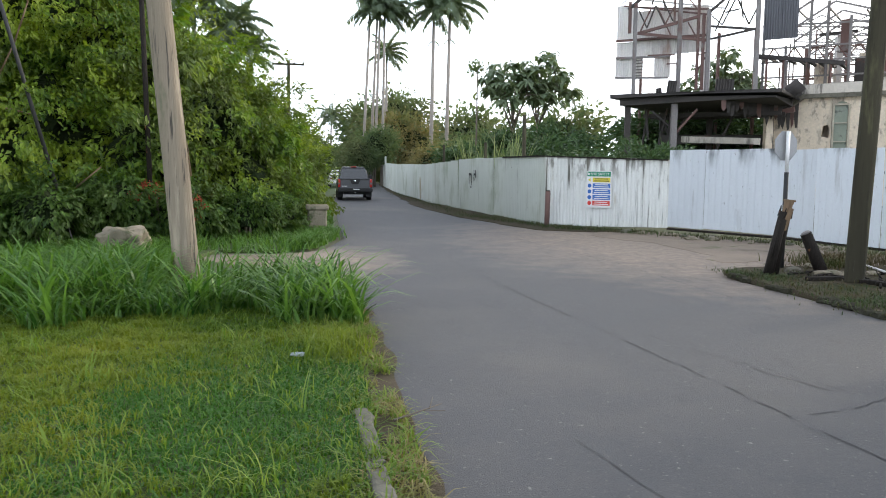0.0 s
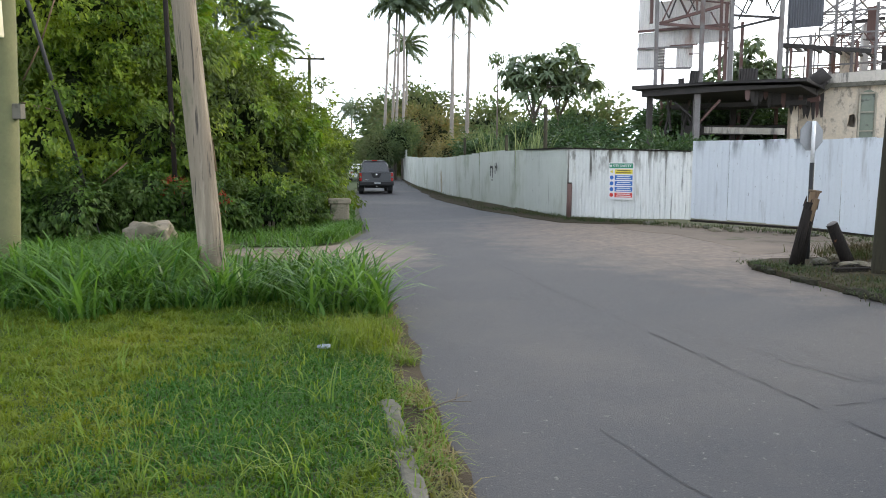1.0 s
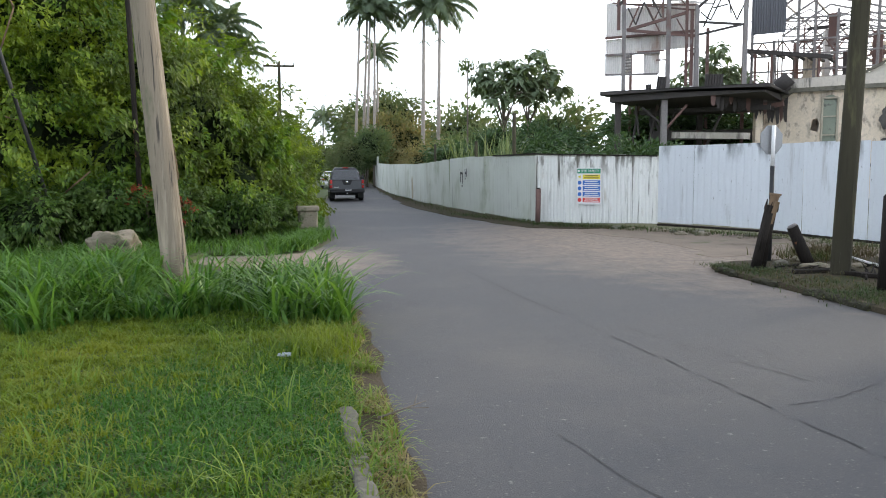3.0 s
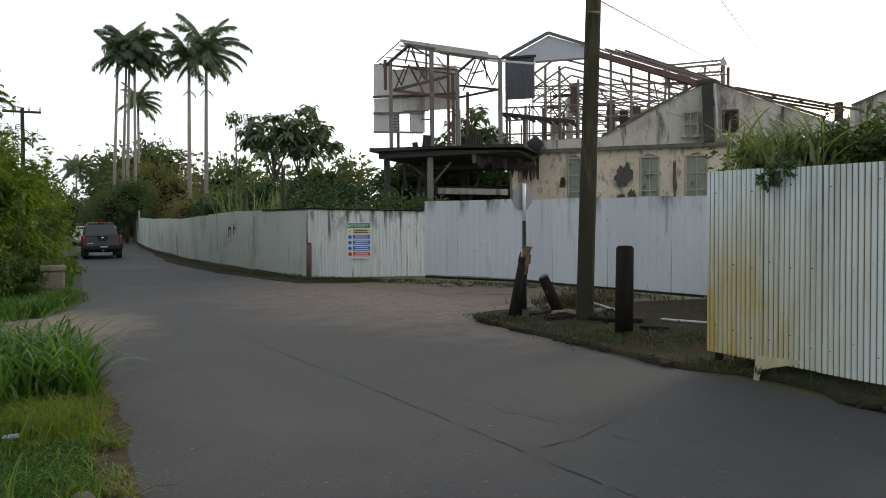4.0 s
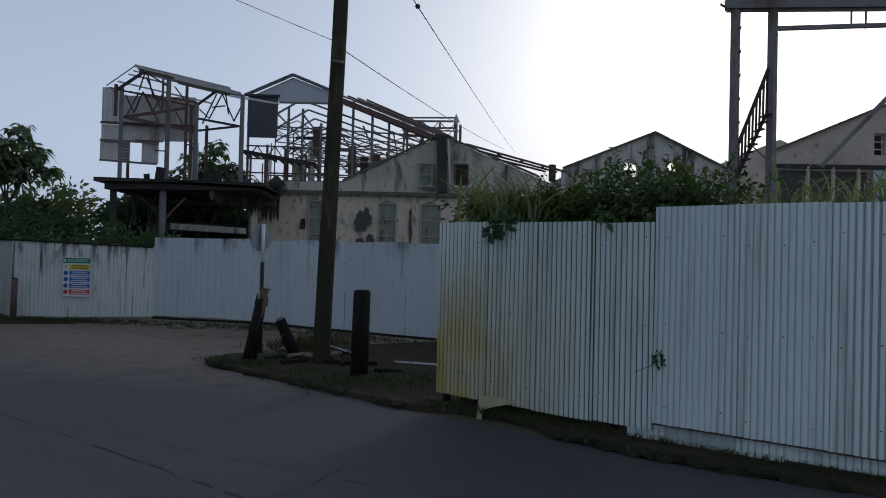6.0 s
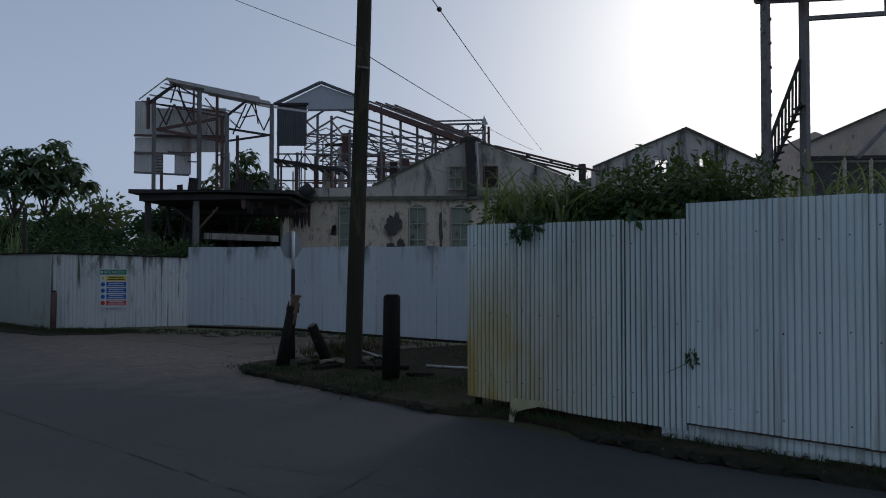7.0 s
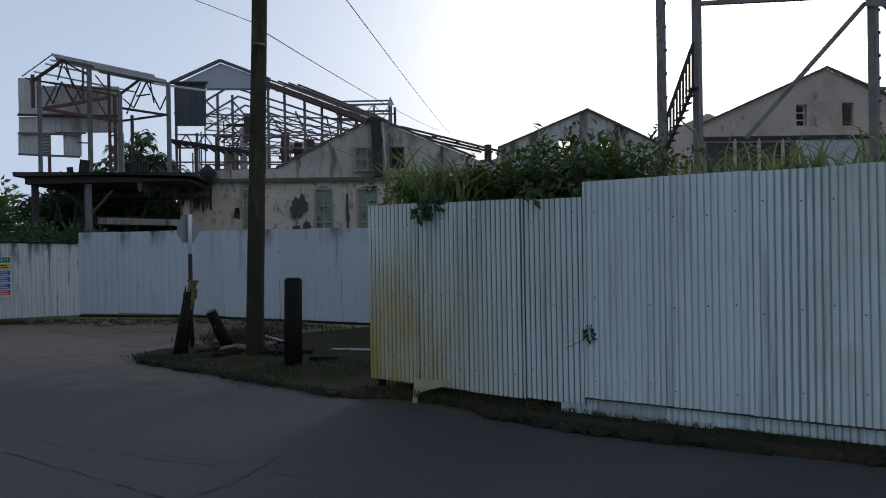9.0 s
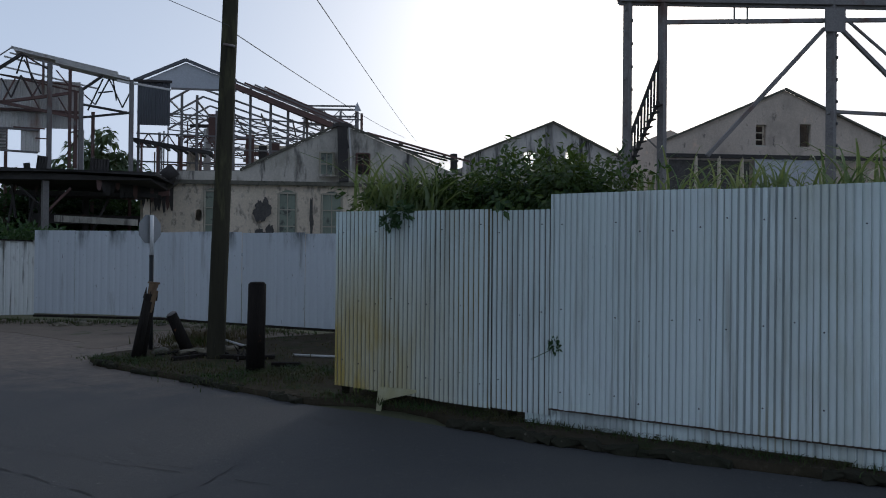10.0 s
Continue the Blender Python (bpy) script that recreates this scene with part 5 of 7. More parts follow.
def window_in(parent, u0, z0, u1, z1, v, wide=0.06, bars=2, cross=1, material=None, sill=True):
    """Timber frame, glazing bars and sill of an old opening."""
    w = tagged(new("window"), "weathered timber window frame")
    w.parent = parent
    m = material or WALL
    for a, b in (((u0, z0), (u1, z0)), ((u0, z1), (u1, z1)), ((u0, z0), (u0, z1)), ((u1, z0), (u1, z1))):
        bar_part("window_frame", F(a[0], v, a[1]), F(b[0], v, b[1]), wide * 1.5, m, w)
    for k in range(1, bars):
        u = u0 + (u1 - u0) * k / bars
        bar_part("glazing_bar", F(u, v, z0), F(u, v, z1), wide * 0.7, m, w)
    for k in range(1, cross + 1):
        z = z0 + (z1 - z0) * k / (cross + 1)
        bar_part("glazing_bar", F(u0, v, z), F(u1, v, z), wide, m, w)
    if sill:
        bar_part("sill", F(u0 - 0.1, v - 0.2, z0), F(u1 + 0.1, v - 0.2, z0), 0.12, DARKWALL, w)
    return w


# masonry hall C
hall = thing("masonry_hall", "roofless rendered masonry hall with sooty gable and arched windows", "building")
plate("front_wall", [(-8.5, 0), (8.5, 0), (8.5, 5.3), (-7.3, 5.2), (-8.5, 4.4)],
      [arch(-2.13, 2.1, -1.12, 4.92), arch(0.12, 2.1, 1.24, 4.9), arch(-5.87, 2.1, -5.1, 4.95), arch(2.6, 2.1, 3.7, 4.9),
       [(-6.35, 3.3), (-6.0, 3.2), (-5.95, 3.6), (-6.05, 3.85), (-6.25, 3.8)], rect(-8.2, 2.2, -6.4, 2.5)], 0.45, 42, WALL, hall)
plate("gable_wall", [(-8.0, 5.3), (8.5, 5.3), (8.5, 5.6), (6.57, 6.37), (1.55, 8.38), (0.85, 8.37), (-4.05, 5.9), (-8.0, 5.82)],
      [rect(0.02, 5.72, 0.78, 7.0), rect(1.95, 5.74, 2.68, 7.0)], 0.45, 42.35, DARKWALL, hall, "sooty gable wall")
steel(hall, -7.2, 41.75, 5.22, 8.4, 41.75, 5.30, 0.2, KERB, "cornice")
steel(hall, -8.4, 41.75, 4.35, -7.2, 41.75, 5.22, 0.26, KERB, "cornice")
steel(hall, -4.1, 42.3, 5.95, 0.85, 42.3, 8.45, 0.12, KERB, "coping")
steel(hall, 1.55, 42.3, 8.45, 6.6, 42.3, 6.44, 0.12, KERB, "coping")
plate("side_wall", rect(-0.2, 0, 0.2, 5.2), [], 18, 60, DARKWALL, hall).location += F(-8.3, -9.2, 0) * 0
for v in (60,):
    plate("back_wall", [(-8.0, 0), (8.5, 0), (8.5, 5.4), (-8.0, 5.4)], [rect(-2.1, 2.6, -1.1, 4.6), rect(0.1, 2.6, 1.2, 4.6), rect(2.6, 2.6, 3.6, 4.6)], 0.45, v, DARKWALL, hall)
bm = bmesh.new()
beam(bm, F(1.3, 41.9, 5.4), F(1.18, 41.9, 8.35), 0.66, 0.5)
beam(bm, F(1.16, 41.9, 8.3), F(1.16, 41.9, 8.5), 0.74, 0.6)
beam(bm, F(1.0, 41.85, 7.4), F(1.5, 41.85, 7.5), 0.16, 0.6)
part("flue", bm, BLACKSTEEL, hall, "burnt black flue on the gable")
steel(hall, 1.72, 41.8, 5.6, 1.55, 41.8, 8.3, 0.09, ZINC, "flue_strap")
for args in ((-2.08, 2.15, -1.17, 4.75), (0.16, 2.15, 1.2, 4.75), (-5.83, 2.15, -5.15, 4.8), (2.65, 2.15, 3.65, 4.75)):
    window_in(hall, *args, 41.95, 0.055, 2 if args[0] > -5 else 1, 2, PALEFRAME)
    plate("pane", rect(args[0] - 0.1, args[1] - 0.1, args[2] + 0.1, 4.98), [], 0.03, 42.06, OLDGLASS, hall, "dusty greenish window panes")
# Unseen wall, added so the arches and the hole stay dark.
plate("inner_wall", rect(-8, 0, 8.3, 5.15), [], 0.2, 43.4, DARKWALL, hall, "added backing wall that keeps sky out of the openings")
# Dark sheet added behind the gable windows to paint the interior's shade.
plate("inner_boarding", rect(-0.2, 5.3, 2.9, 7.3), [], 0.05, 43.2, PATCH_AND_SHADE, hall)
window_in(hall, 0.04, 5.74, 0.75, 6.98, 42.15, 0.06, material=PALEFRAME)
plate("louvre", rect(0.05, 5.75, 0.74, 6.95), [], 0.03, 42.3, OLDGLASS, hall, "grey-green louvred shutter")
window_in(hall, 1.97, 5.76, 2.66, 6.98, 42.15, 0.05, material=RUST)
for u0, z0, u1, z1, seed in ((-3.35, 3.0, -2.45, 4.6, 1), (-2.7, 2.3, -2.3, 3.2, 2), (-3.3, 2.2, -2.6, 2.9, 3), (-0.5, 2.4, -0.25, 4.6, 4)):
    rr = random.Random(seed)
    loop = []
    for k in range(34):
        a = 2 * math.pi * k / 34
        q = 0.86 + 0.16 * math.sin(2 * a + seed) + 0.10 * math.sin(5 * a + 2.3 * seed) + rr.uniform(-0.13, 0.13)
        loop.append(((u0 + u1) / 2 + (u1 - u0) / 2 * q * math.cos(a), (z0 + z1) / 2 + (z1 - z0) / 2 * q * math.sin(a)))
    plate("fallen_render", loop, [], 0.008, 41.768, PATCH_AND_SHADE, hall, "dark patch where the render fell")
for k in range(3):
    steel(hall, 2.6 + 0.8 * k, 43.5 + k * 0.9, 8.3 - k * 0.24, 8.4 - 0.5 * k, 43.5 + k * 0.9, 6.85 + 0.12 * k, 0.11, BLACKSTEEL if k else RUST, "rafter")
for u, z in ((4.4, 7.8), (5.7, 7.5), (6.9, 7.2)):
    steel(hall, u, 43.5, z, u + 0.35, 45.3, z + 0.15, 0.1, BLACKSTEEL, "strut")
steel(hall, 7.9, 46, 6.6, 7.9, 46, 7.6, 0.3, BLACKSTEEL, "strut")
rubble = thing("rust_bracket", "rusty red bracket and pipe wreck at the hall corner", "wreck")
steel(rubble, -9.6, 41.3, 4.3, -7.4, 41.0, 4.55, 0.22, RUST)
steel(rubble, -8.6, 41.2, 0, -8.6, 41.2, 4.4, 0.35, WALL, "pier")
rod_part("drum", F(-7.7, 41.2, 5.35), F(-7.2, 41.2, 5.8), 0.36, BLACKSTEEL, rubble)
bm = bmesh.new()
rod(bm, F(-8.2, 41.2, 4.6), F(-7.2, 41.2, 5.4), 0.2, 0.16)
part("bent_pipe", bm, BLACKSTEEL, rubble)


def gable_house(name, label, v, apex, left, right, holes, foot, material, deep, cover):
    """A gabled hall: front wall with its openings, back wall, and the edges of its roof."""
    t = thing(name, label, "building")
    plate("front_wall", [(left[0], 0), (right[0], 0), right, apex, left], holes, 0.4, v, material, t)
    plate("back_wall", [(left[0], 0), (right[0], 0), right, apex, left], [], 0.4, v + deep, material, t)
    for a, b in ((left, apex), (apex, right)):
        steel(t, a[0], v - 0.12, a[1] + 0.05, b[0], v - 0.12, b[1] + 0.02, 0.13, KERB, "coping")
        if cover:
            bm = bmesh.new()
            q = [bm.verts.new(F(*p)) for p in ((a[0], v, a[1]), (b[0], v, b[1]), (b[0], v + deep, b[1]), (a[0], v + deep, a[1]))]
            face = bm.faces.new(q)
            bmesh.ops.solidify(bm, geom=[face], thickness=0.08)
            part("roof", bm, DARKZINC, t)
    return t


house_d = gable_house("gabled_hall", "roofless sooty grey gabled hall with two window holes", 46, (13.94, 9.66), (8.5, 7.35), (18.6, 7.5),
                      [rect(12.2, 7.0, 13.0, 7.85), rect(14.8, 7.0, 15.5, 7.93)], 0, STREAKWALL, 14, False)
for u in (12.2, 14.8):
    for k in range(3):
        steel(house_d, u + 0.05 + 0.2 * k, 46.3, 7.05, u + 0.6 - 0.15 * k, 46.3, 7.85, 0.07, STEEL, "broken_bar")
    steel(house_d, u, 46.2, 7.4, u + 0.75, 46.2, 7.35, 0.08, STEEL, "broken_bar")
house_e = gable_house("gabled_hall", "weathered brown rendered gabled hall with two dark windows", 42, (26.7, 11.36), (19.2, 8.1), (34.2, 8.3),
                      [rect(24.93, 8.03, 25.6, 9.3), rect(27.7, 8.1, 28.43, 9.42)], 0, BROWNWALL, 15, False)
# Dark sheet behind both windows, standing in for the unlit inside.
plate("inner_boarding", rect(24.5, 7.8, 28.8, 9.6), [], 0.05, 42.9, PATCH_AND_SHADE, house_e)
window_in(house_e, 24.95, 8.05, 25.58, 9.28, 42.3, 0.07, 1, 2)
steel(house_e, 19.2, 41.6, 7.3, 34, 41.4, 7.45, 0.22, BLACKSTEEL, "eave_beam")
# Flat dark sheet paints the shade below the eave beam.
plate("dark_opening", rect(19.5, 5.2, 24.4, 7.1), [], 0.02, 41.75, PATCH_AND_SHADE, house_e)
plate("pale_panel", rect(24.6, 5.4, 28.7, 7.25), [], 0.06, 41.5, GABLEWHITE, house_e)
for u in (21.0, 22.4, 23.8):
    steel(house_e, u, 41.5, 5, u, 41.5, 7.3, 0.14, WALL, "post")

# the gantry tower
gantry = thing("steel_gantry", "tall grey steel gantry with latticed stair and diagonal braces", "gantry")
for u, w in ((10.62, 0.23), (11.9, 0.24), (18.4, 0.28)):
    steel(gantry, u, 26, 0, u, 26, 11.2, w, name="column")
steel(gantry, 10.3, 26, 10.62, 26, 26, 11.3, 0.36, name="crane_beam")
steel(gantry, 10.3, 26, 10.4, 26, 26, 11.05, 0.1, name="flange")
steel(gantry, 12.0, 26, 9.85, 26, 26, 10.75, 0.14)
for u in (14.6, 15.1):
    steel(gantry, u, 26, 9.95, u, 26, 10.7, 0.05, name="hanger")
box_part("gusset_plate", F(18.4, 25.8, 10.22), (0.8, 0.05, 0.85), STEEL, gantry, turn=Matrix.Rotation(-FA, 4, "Z"))
steel(gantry, 18.1, 26, 9.95, 13.6, 26, 5.2, 0.13, name="brace")
steel(gantry, 18.75, 26, 10.0, 22.5, 26, 6.8, 0.13, name="brace")
steel(gantry, 18.9, 26, 10.4, 23, 26, 7.4, 0.08, name="brace")
steel(gantry, 18.4, 26, 6.95, 24, 26, 6.9, 0.12)
for low, high in ((4.75, 7.05), (5.75, 8.5)):
    steel(gantry, 10.72, 26, low, 11.78, 26, high, 0.1, BLACKSTEEL, "stringer")
for k in range(9):
    s = (k + 0.5) / 9
    steel(gantry, 10.72 + 1.06 * s, 26, 4.75 + 2.3 * s, 10.74 + 1.06 * s, 26, 5.75 + 2.75 * s, 0.06, BLACKSTEEL, "stair_bar")
    box_part("stair_tread", F(10.72 + 1.06 * s, 26, 4.72 + 2.3 * s), (0.16, 0.6, 0.05), BLACKSTEEL, gantry, turn=Matrix.Rotation(-FA, 4, "Z"))
for k in range(14):
    z = 5.0 + 0.4 * k
    box_part("rivet_clip", F(10.62 + 0.13 * (-1) ** k, 25.95, z), (0.03, 0.2, 0.10), STEEL, gantry, turn=Matrix.Rotation(-FA, 4, "Z"))
    box_part("rivet_clip", F(18.4 + 0.16 * (-1) ** k, 25.95, z - 0.1), (0.03, 0.2, 0.10), STEEL, gantry, turn=Matrix.Rotation(-FA, 4, "Z"))
steel(gantry, 12, 26.2, 5.3, 11.2, 26.2, 6.0, 0.04, name="loose_rod")
box_part("lamp_arm", F(10.3, 26, 10.5), (0.5, 0.06, 0.06), RUST, gantry, turn=Matrix.Rotation(-FA, 4, "Z") @ Matrix.Rotation(0.5, 4, "Y"))


# ---------------------------------------------------------------- overhead wires
def wire(label, points, r=0.014, bead=None):
    cu = bpy.data.curves.new("wire", "CURVE")
    cu.dimensions, cu.bevel_depth, cu.bevel_resolution = "3D", r, 1
    sp = cu.splines.new("POLY")
    sp.points.add(24)
    a, b, sag = Vector(points[0]), Vector(points[1]), points[2]
    for k, p in enumerate(sp.points):
        s = k / 24
        c = a.lerp(b, s)
        p.co = (c.x, c.y, c.z - sag * 4 * s * (1 - s), 1)
    if bead:
        sp = cu.splines.new("POLY")
        sp.points.add(4)
        for p, off, wide in zip(sp.points, (-0.0016, -0.0010, 0.0, 0.0010, 0.0016), (1.5, 4, 5, 3.5, 1.5)):
            c = a.lerp(b, bead + off)
            p.co, p.radius = (c.x, c.y, c.z - sag * 4 * bead * (1 - bead), 1), wide
    cu.materials.append(WIREGREY)
    return tagged(new("wire", cu), label, "cable")


wire("thin overhead wire reaching the mossy pole", (F(-6.13, 12, 6.95), (5.96, 10.86, 5.08), 0.02), 0.005)
wire("thin overhead wire from the pole to the ruined hall", ((5.98, 10.9, 5.03), F(4.52, 41.5, 7.78), 0.12), 0.008)
wire("thin overhead wire with a small insulator, crossing above the fence", (F(-0.19, 7, 4.27), F(5.12, 41.5, 7.63), 0.08), 0.006, 0.038)


# ---------------------------------------------------------------- hedges, bushes and trees
def bush_kind(name, radii, sprigs, each, size, material, seed, **more):
    return crown_mesh(name, radii, sprigs, each, size, material, seed, **more)


HEDGE = [bush_kind("hedge_leaves", (1.0, 1.0, 0.9), 820, 22, 0.056, LEAF_HEDGE, 40 + k, rough=0.62, fill=0.45, spread=0.05, droop=1.0, hang=True) for k in range(4)]
BIGHEDGE = [bush_kind("hedge_leaves", (1.0, 1.0, 0.9), 1500, 26, 0.040, LEAF_HEDGE, 46 + k, rough=0.65, fill=0.45, spread=0.042, droop=1.0, hang=True) for k in range(3)]
# Near-black cores, added to block sky and paint the shade between leaves.
INNER_SHADE = surface("painted_inner_shade", (0.012, 0.022, 0.008), (0.022, 0.03, 0.012), 0.95, 2, 12, 0.9, depth=0.05, spec=0.1)
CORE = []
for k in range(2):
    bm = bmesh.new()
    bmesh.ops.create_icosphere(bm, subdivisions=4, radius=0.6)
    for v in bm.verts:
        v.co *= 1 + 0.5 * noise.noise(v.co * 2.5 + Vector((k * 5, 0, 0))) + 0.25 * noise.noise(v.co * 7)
    CORE.append(mesh_of(bm, "shade_core", INNER_SHADE))


def bush(name, label, at, size, crowns, seed, core=True, stems=3, group="", bark=None):
    """A bush: a few stems, a near-black core painted as inner shade, leaves outside."""
    rng = random.Random(seed)
    t = thing(name, label, "bush", (at[0], at[1], 0), group)
    for k in range(stems):
        a = rng.uniform(0, 6.3)
        rod_part("stem", (0.25 * math.cos(a), 0.25 * math.sin(a), 0), (size[0] * 0.4 * math.cos(a), size[1] * 0.4 * math.sin(a), at[2]), 0.045, bark or BARK, t, 0.02, n=7)
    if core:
        c = part("shade_core", CORE[seed % 2], None, t)
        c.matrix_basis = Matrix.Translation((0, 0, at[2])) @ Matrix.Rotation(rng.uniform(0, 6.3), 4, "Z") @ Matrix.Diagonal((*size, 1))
    ob = part("foliage", crowns[seed % len(crowns)], None, t)
    ob.matrix_basis = Matrix.Translation((0, 0, at[2])) @ Matrix.Rotation(rng.uniform(0, 6.3), 4, "Z") @ Matrix.Diagonal((size[0], size[1], size[2], 1))
    return t


HEDGE_AT = [(-4.3, 18.9, 1.0, 1.3), (-4.0, 20.8, 1.1, 1.3), (-5.5, 19.4, 2.3, 1.7), (-6.6, 17.6, 1.4, 1.8), (-7.6, 19.3, 3.5, 2.0), (-9.0, 17.4, 1.9, 2.3), (-9.6, 18.8, 4.8, 2.7),
            (-11.5, 16.6, 2.0, 2.5), (-12.4, 18.0, 5.2, 3.0), (-14.6, 15.8, 2.4, 3.0), (-15.5, 17.5, 6.0, 3.2), (-10.5, 20.5, 7.4, 2.6), (-8.6, 21.5, 4.7, 1.9), (-6.7, 22.0, 2.9, 1.6),
            (-4.6, 23.0, 1.1, 1.3), (-5.9, 24.4, 2.3, 1.5), (-5.3, 26.0, 1.0, 1.3), (-6.5, 27.6, 2.5, 1.5), (-6.1, 30.0, 1.3, 1.5), (-7.4, 32.0, 2.6, 1.7), (-7.2, 35.5, 1.5, 1.7),
            (-8.2, 40.0, 1.6, 1.9), (-9.6, 46.0, 1.8, 2.2), (-11.2, 54.0, 2.0, 2.4), (-12.6, 64.0, 2.0, 2.3), (-18.5, 15.5, 4.0, 4.0), (-13.5, 21.0, 9.0, 3.0), (-9.2, 29.0, 3.6, 1.8), (-7.4, 21.6, 3.7, 1.9), (-6.9, 25.6, 3.0, 1.6)]
for k, (x, y, z, r) in enumerate(HEDGE_AT):
    x -= (0.45 if z < 2 else 0.05) if 18.2 < y < 45 and r < 1.95 else 0.0
    bush("hedge_bush", "dense bright green hedge bush overgrown with vines" if z < 3 else "tall overgrown green bush in the roadside hedge", (x, y, z), (r, r, max(r, z * 0.5)), BIGHEDGE if r > 1.95 and y < 40 else HEDGE, k, group="hedge bushes")
LOWCROWN = [bush_kind("low_leaves", (1.0, 1.0, 0.9), 520, 12, 0.10, LEAF_LOW, 52 + k, rough=0.5, fill=0.4, spread=0.07, droop=0.9, hang=True) for k in range(2)]
vine = thing("bare_vine", "pale bare vine stems looping over the hedge", "vine", (-8.6, 15.4, 0))
for a, b in (((0, 0, 3.2), (0.5, -0.2, 3.9)), ((0.5, -0.2, 3.9), (0.75, -0.1, 4.7)), ((0.75, -0.1, 4.7), (0.5, 0, 5.2)), ((-0.6, -0.2, 2.6), (0.1, -0.25, 2.75)), ((0.1, -0.25, 2.75), (0.7, -0.1, 2.6)), ((1.6, -0.3, 1.2), (2.1, -0.3, 1.6))):
    rod_part("vine_stem", a, b, 0.018, CUTWOOD, vine, 0.014, n=7)
RED = crown_mesh("red_leaves", (0.7, 0.4, 0.45), 60, 8, 0.07, LEAF_RED, 77, rough=0.3, spread=0.12)
bush("flowering_bush", "low bush with dull red flowers at the hedge foot", (-5.0, 15.6, 0.85), (0.42, 0.5, 0.5), [RED], 3, core=False)
bush("flowering_bush", "low bush with dull red flowers at the hedge foot", (-5.9, 15.8, 1.1), (0.45, 0.5, 0.4), [RED], 4, core=False)
for k, (x, y, z, r) in enumerate(((-7.3, 14.5, 0.75, 0.75), (-8.6, 14.4, 0.8, 0.85), (-10.2, 14.4, 0.8, 0.9), (-6.6, 15.6, 0.8, 0.8), (-5.3, 16.3, 0.7, 0.8), (-4.2, 17.2, 0.6, 0.65), (-11.8, 14.2, 0.9, 0.9), (-3.7, 18.3, 0.6, 0.5))):
    bush("low_bush", "low dark green bush at the foot of the hedge", (x, y, z), (r, r, r), LOWCROWN, k, group="low bushes")

DARKCROWN = [crown_mesh("bush_leaves", (1.0, 1.0, 0.8), 460, 12, 0.095, LEAF_DARK, 60 + k, rough=0.5, fill=0.3, spread=0.12, long=1.9) for k in range(3)]
FARCROWN = [crown_mesh("far_leaves", (1.0, 1.0, 0.85), 420, 12, 0.10, LEAF_HAZED, 70 + k, rough=0.35, fill=0.3, spread=0.12) for k in range(3)]
OCHRECROWN = [crown_mesh("ochre_leaves", (1.0, 1.0, 0.9), 420, 12, 0.09, LEAF_OCHRE, 80 + k, rough=0.3, fill=0.3, spread=0.12) for k in range(2)]
# growth behind the old fence and under the canopy
for k, (x, y, z, r) in enumerate(((5.0, 26.5, 1.3, 1.3), (6.6, 24.8, 1.4, 1.1), (4.2, 31, 1.6, 1.4), (7.2, 30, 1.4, 1.3), (3.4, 37.5, 1.7, 1.6), (8.6, 28.5, 1.1, 1.1), (1.8, 45, 1.8, 1.9), (6.0, 38, 2.0, 1.9), (13.0, 46.5, 3.5, 2.4), (17.4, 44.8, 3.2, 1.9),
                                 (15.8, 45.5, 3.5, 2.6), (19.5, 47, 2.8, 2.4), (3.0, 33.5, 2.5, 0.9))):
    bush("dark_bush", "dark green bush growing behind the fence", (x, y, z), (r, r, max(1.0, r * 0.75)), DARKCROWN, k, core=True, group="bushes behind the fence")
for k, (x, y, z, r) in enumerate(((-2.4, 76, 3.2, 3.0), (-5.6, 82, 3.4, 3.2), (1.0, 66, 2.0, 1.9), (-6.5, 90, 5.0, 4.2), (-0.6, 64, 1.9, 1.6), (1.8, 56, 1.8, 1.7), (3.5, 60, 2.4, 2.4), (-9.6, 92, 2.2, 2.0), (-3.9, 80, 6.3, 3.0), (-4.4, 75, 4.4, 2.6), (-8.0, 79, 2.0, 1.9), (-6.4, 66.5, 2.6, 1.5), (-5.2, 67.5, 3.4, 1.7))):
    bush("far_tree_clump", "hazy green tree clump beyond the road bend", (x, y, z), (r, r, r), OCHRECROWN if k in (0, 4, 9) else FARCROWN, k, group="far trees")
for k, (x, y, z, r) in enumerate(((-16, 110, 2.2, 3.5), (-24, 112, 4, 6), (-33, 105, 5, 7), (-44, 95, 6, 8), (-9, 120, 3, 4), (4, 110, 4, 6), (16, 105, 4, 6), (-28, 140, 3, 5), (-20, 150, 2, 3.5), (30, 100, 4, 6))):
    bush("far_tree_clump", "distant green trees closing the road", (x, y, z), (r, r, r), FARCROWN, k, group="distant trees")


def limb_tree(name, label, base, limbs, crowns, leaf_size, material, seed, r=0.14):
    """A trunk that forks into limbs, each with a loose crown of large leaves."""
    t = thing(name, label, "tree", base)
    rng = np.random.default_rng(seed)
    for p, q, r0, r1 in limbs:
        rod_part("limb", p, q, r0, BARK, t, r1, n=9)
    for c, rad, n in crowns:
        mid = rng.normal(0, 1, (n, 3))
        mid /= np.linalg.norm(mid, axis=1)[:, None]
        mid = mid * rng.uniform(0.4, 1.0, n)[:, None] * rad
        cs = np.repeat(mid, 9, 0) + rng.normal(0, 0.16, (n * 9, 3))
        v, f = leaves(cs, np.repeat(mid, 9, 0) / max(rad) * 0.6, leaf_size, rng, 1.7, 0.8)
        ob = part("crown", raw("crown", v, f, material), None, t)
        ob.location = c
    return t


